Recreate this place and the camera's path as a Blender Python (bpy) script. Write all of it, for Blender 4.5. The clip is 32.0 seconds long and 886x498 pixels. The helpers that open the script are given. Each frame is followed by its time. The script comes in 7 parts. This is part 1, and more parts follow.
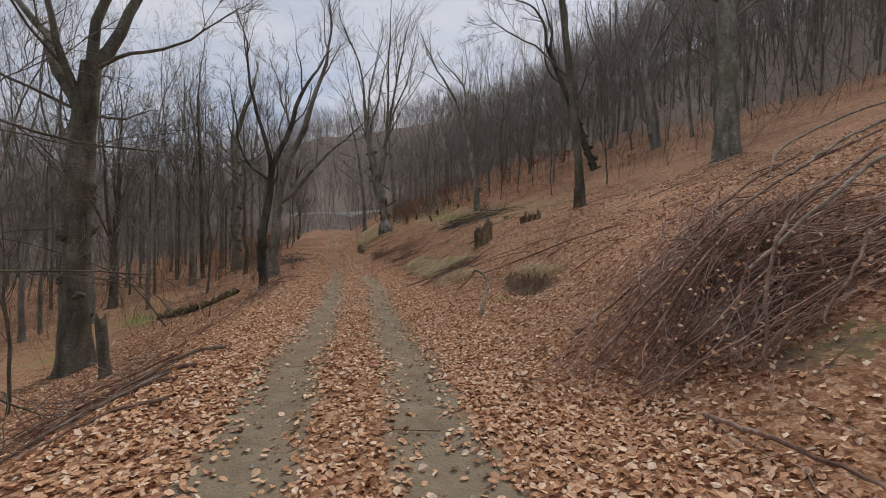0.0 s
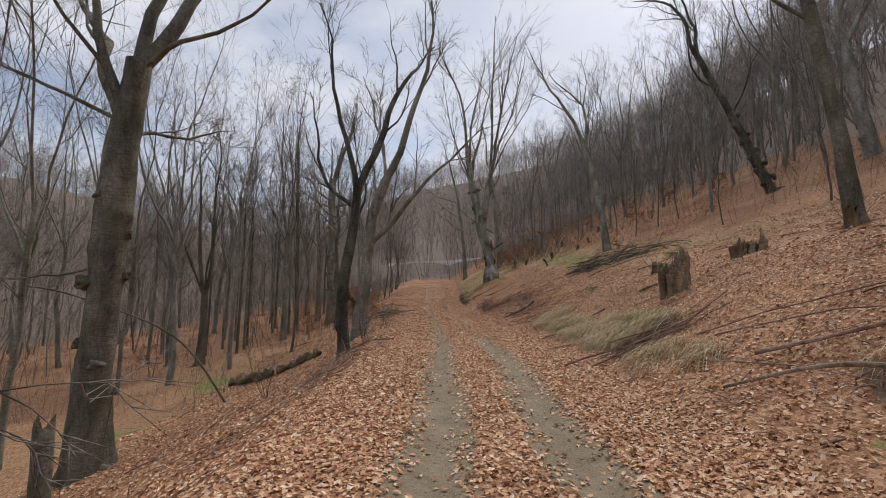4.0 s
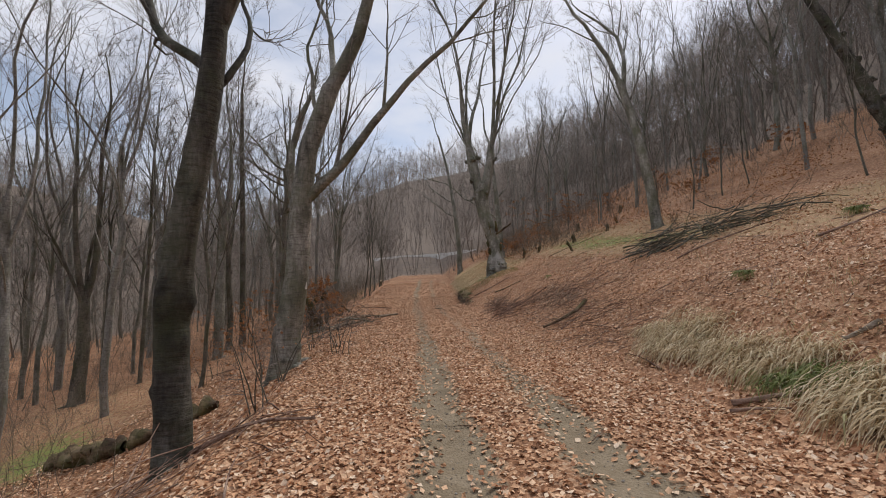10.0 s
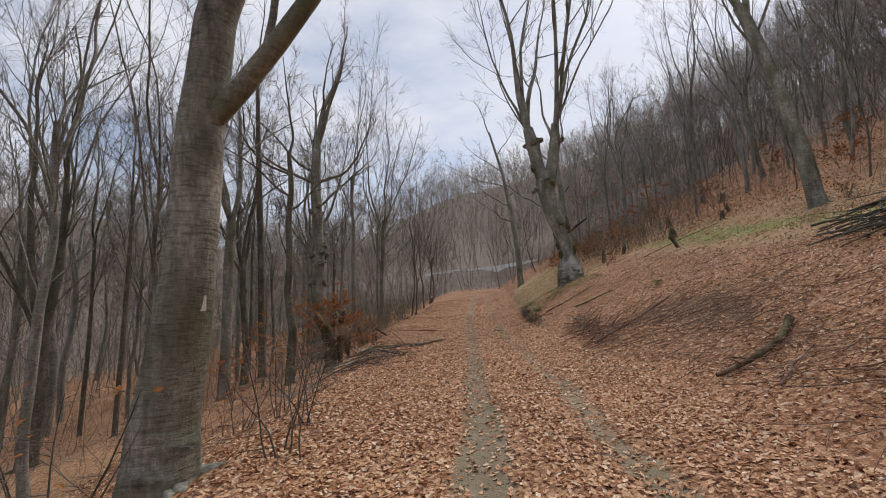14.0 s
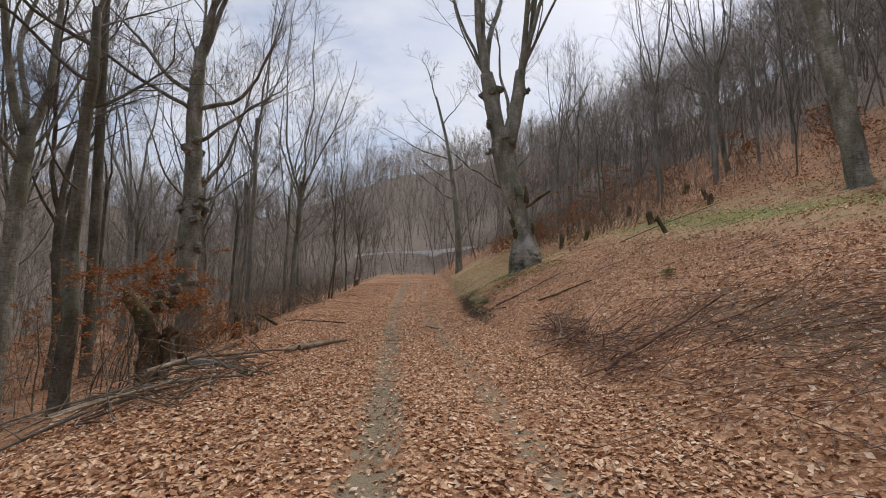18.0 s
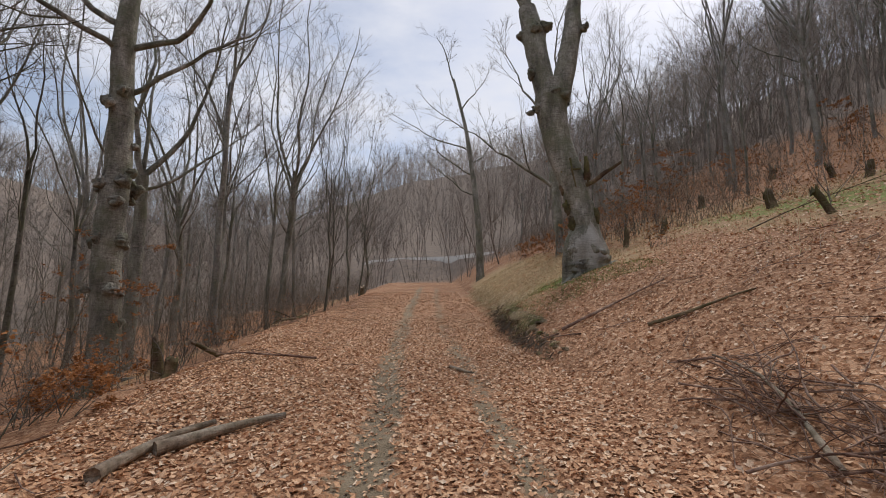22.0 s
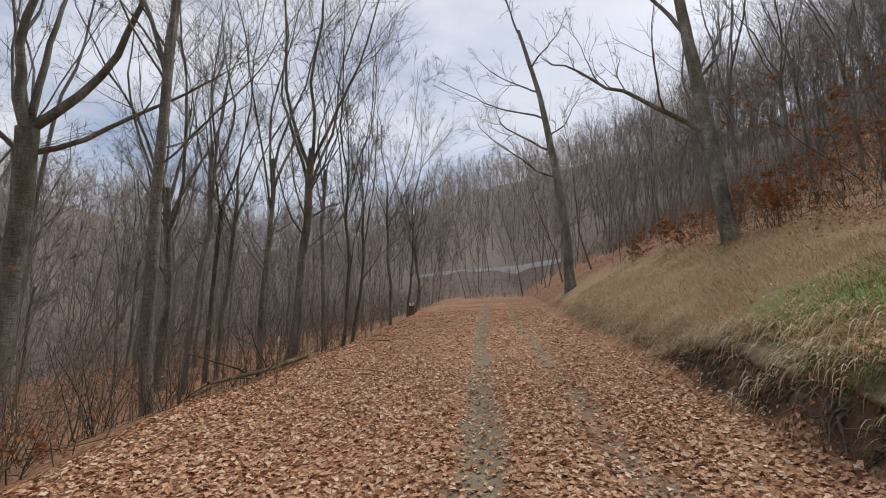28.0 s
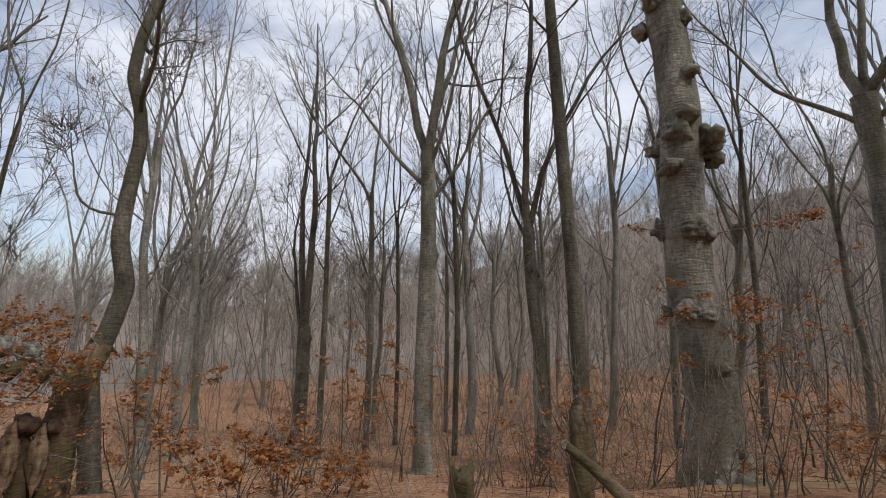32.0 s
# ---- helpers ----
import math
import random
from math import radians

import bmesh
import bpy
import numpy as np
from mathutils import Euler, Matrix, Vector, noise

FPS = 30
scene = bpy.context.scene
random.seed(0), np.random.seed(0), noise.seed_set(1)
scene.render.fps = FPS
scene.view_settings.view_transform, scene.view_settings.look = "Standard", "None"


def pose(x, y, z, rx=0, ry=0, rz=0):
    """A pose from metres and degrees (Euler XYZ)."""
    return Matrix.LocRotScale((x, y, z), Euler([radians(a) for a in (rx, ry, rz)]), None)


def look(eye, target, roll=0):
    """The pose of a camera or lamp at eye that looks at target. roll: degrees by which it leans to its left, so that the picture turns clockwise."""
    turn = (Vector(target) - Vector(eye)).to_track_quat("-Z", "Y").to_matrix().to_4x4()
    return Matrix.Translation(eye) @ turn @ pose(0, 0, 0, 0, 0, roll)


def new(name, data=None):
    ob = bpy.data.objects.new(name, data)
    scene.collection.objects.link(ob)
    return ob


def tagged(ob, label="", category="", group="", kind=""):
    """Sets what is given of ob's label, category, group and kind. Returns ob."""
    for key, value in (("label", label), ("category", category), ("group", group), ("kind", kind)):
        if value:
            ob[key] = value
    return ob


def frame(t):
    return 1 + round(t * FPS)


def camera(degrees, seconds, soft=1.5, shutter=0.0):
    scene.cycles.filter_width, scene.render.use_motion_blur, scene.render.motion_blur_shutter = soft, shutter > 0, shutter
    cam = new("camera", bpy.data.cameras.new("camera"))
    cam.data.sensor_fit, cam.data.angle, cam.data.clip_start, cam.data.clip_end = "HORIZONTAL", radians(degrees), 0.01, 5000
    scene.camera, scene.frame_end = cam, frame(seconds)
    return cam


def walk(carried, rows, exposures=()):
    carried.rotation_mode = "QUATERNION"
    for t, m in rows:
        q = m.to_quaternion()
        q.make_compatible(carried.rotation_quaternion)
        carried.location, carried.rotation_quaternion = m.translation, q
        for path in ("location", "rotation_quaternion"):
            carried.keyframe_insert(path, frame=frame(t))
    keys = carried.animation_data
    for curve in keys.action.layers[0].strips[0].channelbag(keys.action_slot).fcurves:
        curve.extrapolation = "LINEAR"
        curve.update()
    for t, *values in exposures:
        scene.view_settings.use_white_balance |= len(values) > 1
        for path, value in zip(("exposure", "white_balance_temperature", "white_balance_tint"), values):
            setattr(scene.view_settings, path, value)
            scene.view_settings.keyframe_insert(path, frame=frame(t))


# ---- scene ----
cam = camera(91.9, 32.0, 1.0)
METRES, EYE, TILT, LEAN, TURN = 44.0, 1.55, 0.0, 0.0, 0.0
ROWS = [
    (0.0, 0.0, 0.0, 0.0, -0.0, 0.0, 0.0),
    (0.5, -0.0059, 0.0172, -0.001, 4.61, 1.39, 0.59),
    (1.0, -0.0102, 0.0356, -0.0006, 11.94, 3.78, 1.33),
    (1.5, -0.0163, 0.0536, 0.0003, 14.97, 5.38, 0.65),
    (2.0, -0.0207, 0.0712, -0.0005, 15.35, 5.95, -1.11),
    (2.5, -0.0259, 0.089, -0.0008, 14.96, 6.3, -1.56),
    (3.0, -0.03, 0.107, -0.0006, 12.64, 6.36, -1.22),
    (3.5, -0.036, 0.1251, 0.0002, 12.45, 6.64, -0.47),
    (5.5, -0.0561, 0.1845, 0.0001, 12.83, 6.72, 1.58),
    (6.0, -0.0616, 0.2013, -0.0004, 12.81, 6.82, 1.48),
    (6.5, -0.0662, 0.2194, 0.0, 12.3, 6.87, 1.21),
    (7.0, -0.0693, 0.2362, 0.0, 9.44, 6.55, 1.25),
    (7.5, -0.0724, 0.2543, 0.0006, 8.29, 5.63, -0.75),
    (8.0, -0.0755, 0.2715, 0.001, 7.86, 5.24, 0.1),
    (8.5, -0.078, 0.2888, 0.0017, 9.17, 5.27, -0.19),
    (9.0, -0.0815, 0.305, 0.0017, 9.56, 5.59, 0.22),
    (9.5, -0.0852, 0.3217, 0.0023, 10.62, 5.93, 0.26),
    (10.0, -0.0899, 0.3379, 0.0029, 11.39, 6.23, 1.37),
    (10.5, -0.0935, 0.3547, 0.0039, 12.24, 8.24, 1.51),
    (11.0, -0.0983, 0.3711, 0.0044, 12.79, 9.86, 1.82),
    (11.5, -0.1016, 0.3878, 0.0046, 15.09, 10.64, 1.71),
    (12.0, -0.1056, 0.4054, 0.0052, 16.08, 11.08, 1.6),
    (12.5, -0.1081, 0.4219, 0.0053, 16.63, 11.45, 0.42),
    (13.0, -0.1113, 0.4386, 0.0046, 16.92, 11.75, 0.61),
    (13.5, -0.1147, 0.4561, 0.0043, 17.93, 11.21, 1.9),
    (14.0, -0.1202, 0.4737, 0.0048, 19.02, 8.66, 2.7),
    (14.5, -0.1248, 0.4905, 0.0054, 20.07, 8.33, 2.41),
    (16.5, -0.1412, 0.5537, 0.0051, 24.02, 6.86, 2.17),
    (17.0, -0.1446, 0.5711, 0.0055, 18.46, 6.79, 2.5),
    (17.5, -0.1458, 0.5864, 0.006, 11.29, 7.08, 2.5),
    (18.0, -0.1493, 0.6033, 0.0065, 10.08, 6.64, -0.42),
    (18.5, -0.1522, 0.6203, 0.0073, 8.74, 6.57, 1.15),
    (19.0, -0.1564, 0.638, 0.0079, 9.27, 6.44, -1.06),
    (19.5, -0.1604, 0.6538, 0.0091, 10.45, 5.5, 0.59),
    (20.0, -0.1642, 0.67, 0.0105, 15.39, 5.48, 0.75),
    (20.5, -0.1688, 0.6855, 0.0107, 15.12, 5.83, -0.4),
    (21.0, -0.1722, 0.7012, 0.0107, 11.66, 7.08, -3.4),
    (21.5, -0.1777, 0.7165, 0.0111, 11.86, 7.45, -1.9),
    (22.0, -0.1816, 0.7317, 0.0117, 11.91, 7.81, -0.63),
    (22.5, -0.1878, 0.7486, 0.0121, 11.73, 8.37, -0.75),
    (23.0, -0.1934, 0.764, 0.0125, 11.56, 8.37, 0.57),
    (23.5, -0.2007, 0.7793, 0.0134, 11.55, 7.94, 2.74),
    (24.0, -0.2074, 0.794, 0.0152, 11.02, 8.95, 1.97),
    (24.5, -0.2138, 0.8096, 0.016, 10.49, 11.33, 0.09),
    (25.0, -0.2184, 0.8252, 0.0153, 10.11, 11.74, -0.86),
    (25.5, -0.2251, 0.8422, 0.0157, 13.17, 10.87, -1.4),
    (27.5, -0.241, 0.9109, 0.0201, 12.32, 9.08, 0.32),
    (28.0, -0.247, 0.9256, 0.0214, 19.68, 9.94, 0.61),
    (28.5, -0.2507, 0.9385, 0.0224, 30.3, 10.67, -1.45),
    (29.0, -0.2552, 0.948, 0.0232, 37.33, 10.88, 0.85),
    (29.5, -0.2575, 0.9542, 0.0236, 55.79, 11.0, -1.12),
    (30.0, -0.2574, 0.9565, 0.0242, 80.92, 10.3, 0.35),
    (30.5, -0.2584, 0.9568, 0.0237, 96.08, 10.1, -0.12),
    (31.0, -0.2594, 0.956, 0.0234, 101.76, 9.85, -0.25),
    (31.5, -0.2602, 0.9549, 0.022, 109.62, 8.98, -0.48),
    (32.0, -0.261, 0.9546, 0.0218, 115.38, 7.84, -0.42),
]
walk(cam, [(t, pose(0, 0, EYE, TILT, LEAN, TURN) @ pose(METRES * x, METRES * y, METRES * z, 90 + pitch, roll, yaw)) for t, x, y, z, yaw, pitch, roll in ROWS],
     exposures=((0.0, -0.05, 6500, 10), (1.0, 0.02, 6500, 10), (3.0, 0.2, 6500, 10), (6.0, 0.16, 6500, 10), (8.0, 0.24, 6500, 10), (24.0, 0.28, 6500, 10), (28.0, 0.25, 6450, 10), (29.5, 0.26, 6250, 8), (31.0, 0.28, 6050, 8), (32.0, 0.34, 6300, 9)))

# ---- sky, sun ----
world = bpy.data.worlds.new("overcast_sky")
scene.world = world
world.use_nodes = True
wn, wl_ = world.node_tree.nodes, world.node_tree.links
sky = wn.new("ShaderNodeTexSky")
sky.sky_type, sky.sun_disc = "NISHITA", False
sky.sun_elevation, sky.sun_rotation = radians(48), radians(20)
sky_at = wn.new("ShaderNodeTexCoord")
sky_map = wn.new("ShaderNodeMapping")
sky_map.inputs["Scale"].default_value = (1.0, 1.0, 2.6)
cloud = wn.new("ShaderNodeTexNoise")
cloud.inputs["Scale"].default_value, cloud.inputs["Detail"].default_value, cloud.inputs["Roughness"].default_value = 2.3, 6, 0.55
cloud_ramp = wn.new("ShaderNodeValToRGB")
cloud_ramp.color_ramp.elements[0].position, cloud_ramp.color_ramp.elements[1].position = 0.36, 0.6
cloud_ramp.color_ramp.elements[0].color, cloud_ramp.color_ramp.elements[1].color = (0.3, 0.3, 0.3, 1), (1, 1, 1, 1)
cloud_mix = wn.new("ShaderNodeMixRGB")
cloud_mix.inputs["Color2"].default_value = (6.6, 6.75, 7.4, 1)
wl_.new(sky_at.outputs["Generated"], sky_map.inputs["Vector"])
wl_.new(sky_map.outputs["Vector"], cloud.inputs["Vector"])
wl_.new(cloud.outputs["Fac"], cloud_ramp.inputs["Fac"])
wl_.new(cloud_ramp.outputs["Color"], cloud_mix.inputs["Fac"])
wl_.new(sky.outputs["Color"], cloud_mix.inputs["Color1"])
wl_.new(cloud_mix.outputs["Color"], wn["Background"].inputs["Color"])
wn["Background"].inputs["Strength"].default_value = 0.10
sun = new("sun", bpy.data.lights.new("sun", "SUN"))
sun.data.energy, sun.data.angle, sun.data.color = 1.8, radians(16), (1.0, 0.95, 0.88)
sun.matrix_world = look((0, 0, 0), (-math.sin(radians(20)) * math.cos(radians(48)), -math.cos(radians(20)) * math.cos(radians(48)), -math.sin(radians(48))))


# ---- materials ----
def material(name, rough=0.9):
    m = bpy.data.materials.new(name)
    m.use_nodes = True
    n, l = m.node_tree.nodes, m.node_tree.links
    n["Principled BSDF"].inputs["Roughness"].default_value = rough
    n["Principled BSDF"].inputs["Specular IOR Level"].default_value = 0.25
    return m, n, l, n["Principled BSDF"]


def noise_node(n, l, scale, detail=4.0, rough=0.55, vec=None):
    k = n.new("ShaderNodeTexNoise")
    k.inputs["Scale"].default_value, k.inputs["Detail"].default_value, k.inputs["Roughness"].default_value = scale, detail, rough
    if vec is not None:
        l.new(vec, k.inputs["Vector"])
    return k


def ramp_node(n, l, fac, stops):
    k = n.new("ShaderNodeValToRGB")
    e = k.color_ramp.elements
    while len(e) < len(stops):
        e.new(0.5)
    for one, (at, c) in zip(e, stops):
        one.position, one.color = at, (*c, 1)
    l.new(fac, k.inputs["Fac"])
    return k


def mix_node(n, l, fac, a, b, kind="MIX"):
    k = n.new("ShaderNodeMixRGB")
    k.blend_type = kind
    for sock, v in zip(k.inputs, (fac, a, b)):
        if isinstance(v, (int, float)):
            sock.default_value = v
        elif isinstance(v, tuple):
            sock.default_value = (*v, 1)
        else:
            l.new(v, sock)
    return k.outputs["Color"]


def bump_node(n, l, height, bsdf, strength=0.5, distance=0.02, after=None):
    k = n.new("ShaderNodeBump")
    k.inputs["Strength"].default_value, k.inputs["Distance"].default_value = strength, distance
    l.new(height, k.inputs["Height"])
    if after is not None:
        l.new(after.outputs["Normal"], k.inputs["Normal"])
    l.new(k.outputs["Normal"], bsdf.inputs["Normal"])
    return k


def bark_material(name, dark, mid, pale, moss, moss_amount=0.5, stretch=0.35):
    """Bark with fine vertical grain, cross wrinkles, lichen and moss stains."""
    m, n, l, b = material(name, 0.92)
    at = n.new("ShaderNodeTexCoord")
    mp = n.new("ShaderNodeMapping")
    mp.inputs["Scale"].default_value = (1, 1, stretch)
    l.new(at.outputs["Object"], mp.inputs["Vector"])
    wrinkle = n.new("ShaderNodeMapping")
    wrinkle.inputs["Scale"].default_value = (1, 1, 5)
    l.new(at.outputs["Object"], wrinkle.inputs["Vector"])
    big = noise_node(n, l, 2.2, 5, 0.6, mp.outputs["Vector"])
    fine = noise_node(n, l, 22, 6, 0.65, mp.outputs["Vector"])
    rings = noise_node(n, l, 5, 4, 0.6, wrinkle.outputs["Vector"])
    c1 = ramp_node(n, l, big.outputs["Fac"], [(0.34, dark), (0.5, mid), (0.66, pale)])
    c2 = ramp_node(n, l, fine.outputs["Fac"], [(0.3, (0.55, 0.55, 0.55)), (0.65, (1.15, 1.15, 1.15))])
    c3 = ramp_node(n, l, rings.outputs["Fac"], [(0.36, (0.52, 0.51, 0.49)), (0.47, (0.95, 0.95, 0.95)), (0.7, (1.12, 1.12, 1.12))])
    base = mix_node(n, l, 1.0, c1.outputs["Color"], c2.outputs["Color"], "MULTIPLY")
    base = mix_node(n, l, 0.8, base, c3.outputs["Color"], "MULTIPLY")
    mo = noise_node(n, l, 1.3, 6, 0.7, at.outputs["Object"])
    mf = ramp_node(n, l, mo.outputs["Fac"], [(0.42, (0, 0, 0)), (0.64, (moss_amount,) * 3)])
    mossy = mix_node(n, l, mf.outputs["Color"], base, moss)
    scar = n.new("ShaderNodeAttribute")
    scar.attribute_name = "scar"
    edge = n.new("ShaderNodeMath")
    edge.operation = "MULTIPLY_ADD"
    l.new(fine.outputs["Fac"], edge.inputs[0])
    edge.inputs[1].default_value = 0.9
    l.new(scar.outputs["Fac"], edge.inputs[2])
    sf = ramp_node(n, l, edge.outputs["Value"], [(0.92, (0, 0, 0)), (1.18, (1, 1, 1))])
    wound = ramp_node(n, l, big.outputs["Fac"], [(0.35, (0.20, 0.19, 0.165)), (0.62, (0.40, 0.385, 0.35))])
    scarred = mix_node(n, l, sf.outputs["Color"], mossy, wound.outputs["Color"])
    # burl mask darkens the bark colour; on lumps it paints shade into the pits
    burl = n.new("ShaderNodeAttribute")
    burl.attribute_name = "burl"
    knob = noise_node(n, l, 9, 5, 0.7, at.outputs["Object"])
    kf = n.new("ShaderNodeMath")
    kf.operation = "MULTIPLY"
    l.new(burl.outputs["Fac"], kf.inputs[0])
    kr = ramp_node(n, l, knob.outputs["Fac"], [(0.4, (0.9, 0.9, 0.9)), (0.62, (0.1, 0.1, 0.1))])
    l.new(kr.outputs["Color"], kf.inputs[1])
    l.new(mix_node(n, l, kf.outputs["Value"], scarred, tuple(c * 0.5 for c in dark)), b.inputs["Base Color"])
    b1 = bump_node(n, l, rings.outputs["Fac"], b, 0.75, 0.035)
    bump_node(n, l, fine.outputs["Fac"], b, 0.65, 0.018, b1)
    return m


BARK = bark_material("beech_bark", (0.10, 0.093, 0.079), (0.255, 0.24, 0.207), (0.42, 0.40, 0.355), (0.135, 0.14, 0.085), 0.75)
BARK_DARK = bark_material("dark_bark", (0.056, 0.049, 0.041), (0.14, 0.124, 0.103), (0.24, 0.215, 0.185), (0.11, 0.12, 0.058), 0.55)
BARK_BLACK = bark_material("blackish_bark", (0.03, 0.027, 0.023), (0.078, 0.07, 0.06), (0.17, 0.157, 0.137), (0.085, 0.095, 0.045), 0.5)
BARK_PALE = bark_material("pale_bark", (0.16, 0.15, 0.135), (0.27, 0.255, 0.235), (0.42, 0.40, 0.37), (0.17, 0.18, 0.10), 0.4)
TWIG = bark_material("twig_bark", (0.12, 0.102, 0.09), (0.21, 0.18, 0.16), (0.32, 0.28, 0.252), (0.19, 0.172, 0.13), 0.2)
BRUSH = bark_material("brushwood", (0.12, 0.067, 0.049), (0.27, 0.165, 0.122), (0.45, 0.325, 0.25), (0.18, 0.12, 0.085), 0.3, 0.6)
BRUSH_RED = bark_material("red_brushwood", (0.21, 0.115, 0.082), (0.43, 0.262, 0.195), (0.64, 0.48, 0.385), (0.22, 0.14, 0.11), 0.3, 0.6)
SCRUB = bark_material("scrub_bark", (0.105, 0.078, 0.06), (0.20, 0.153, 0.117), (0.31, 0.25, 0.198), (0.18, 0.16, 0.10), 0.3, 0.6)
# twig bark for distant woods, its colour paled to paint in aerial haze
HAZED_TWIG = bark_material("hazed_twig_bark", (0.185, 0.148, 0.125), (0.31, 0.256, 0.22), (0.43, 0.368, 0.325), (0.24, 0.215, 0.165), 0.3)
SAPLING = bark_material("sapling_bark", (0.11, 0.098, 0.082), (0.22, 0.196, 0.165), (0.34, 0.306, 0.262), (0.12, 0.125, 0.07), 0.5, 0.6)
DEADWOOD = bark_material("weathered_deadwood", (0.17, 0.12, 0.085), (0.32, 0.25, 0.19), (0.47, 0.40, 0.32), (0.15, 0.15, 0.08), 0.3)
STUMP = bark_material("red_stump_wood", (0.07, 0.042, 0.028), (0.22, 0.138, 0.09), (0.42, 0.29, 0.20), (0.18, 0.19, 0.09), 0.4)
ROTTEN = bark_material("rotten_wood", (0.045, 0.03, 0.02), (0.125, 0.08, 0.052), (0.28, 0.195, 0.125), (0.11, 0.13, 0.04), 0.6)


def cut_material():
    m, n, l, b = material("sawn_wood", 0.8)
    at = n.new("ShaderNodeTexCoord")
    w = n.new("ShaderNodeTexWave")
    w.wave_type, w.rings_direction = "RINGS", "Z"
    w.inputs["Scale"].default_value, w.inputs["Distortion"].default_value = 14, 2.5
    l.new(at.outputs["Object"], w.inputs["Vector"])
    r = ramp_node(n, l, w.outputs["Fac"], [(0.2, (0.42, 0.30, 0.19)), (0.8, (0.62, 0.50, 0.36))])
    l.new(r.outputs["Color"], b.inputs["Base Color"])
    return m


def leaf_material(name, stops, rough=0.75, see=0.0):
    m, n, l, b = material(name, rough)
    g = n.new("ShaderNodeNewGeometry")
    r = ramp_node(n, l, g.outputs["Random Per Island"], stops)
    at = n.new("ShaderNodeTexCoord")
    v = noise_node(n, l, 45, 3, 0.6, at.outputs["Object"])
    v2 = ramp_node(n, l, v.outputs["Fac"], [(0.3, (0.72, 0.70, 0.68)), (0.7, (1.12, 1.12, 1.12))])
    col = mix_node(n, l, 1.0, r.outputs["Color"], v2.outputs["Color"], "MULTIPLY")
    l.new(col, b.inputs["Base Color"])
    if see:
        thin, both = n.new("ShaderNodeBsdfTranslucent"), n.new("ShaderNodeMixShader")
        l.new(col, thin.inputs["Color"])
        both.inputs["Fac"].default_value = see
        l.new(b.outputs["BSDF"], both.inputs[1])
        l.new(thin.outputs["BSDF"], both.inputs[2])
        l.new(both.outputs["Shader"], n["Material Output"].inputs["Surface"])
    return m


CUT = cut_material()
LEAF = leaf_material("fallen_beech_leaf", [(0.0, (0.34, 0.16, 0.085)), (0.2, (0.52, 0.275, 0.145)), (0.5, (0.66, 0.385, 0.22)), (0.8, (0.78, 0.515, 0.325)), (1.0, (0.88, 0.70, 0.52))])
LEAF_ON = leaf_material("withered_leaf", [(0.0, (0.20, 0.075, 0.025)), (0.5, (0.38, 0.16, 0.055)), (1.0, (0.52, 0.27, 0.12))], 0.75, 0.35)
STRAW = leaf_material("dry_grass", [(0.0, (0.34, 0.225, 0.11)), (0.35, (0.55, 0.425, 0.25)), (0.7, (0.72, 0.595, 0.39)), (0.96, (0.84, 0.73, 0.53)), (1.0, (0.30, 0.30, 0.11))], 0.75, 0.3)
GREEN = leaf_material("green_grass", [(0.0, (0.10, 0.14, 0.035)), (0.5, (0.19, 0.235, 0.07)), (1.0, (0.33, 0.33, 0.13))], 0.75, 0.4)
GRAVEL = leaf_material("gravel", [(0.0, (0.17, 0.14, 0.11)), (0.6, (0.31, 0.265, 0.215)), (1.0, (0.50, 0.45, 0.385))], 0.85)


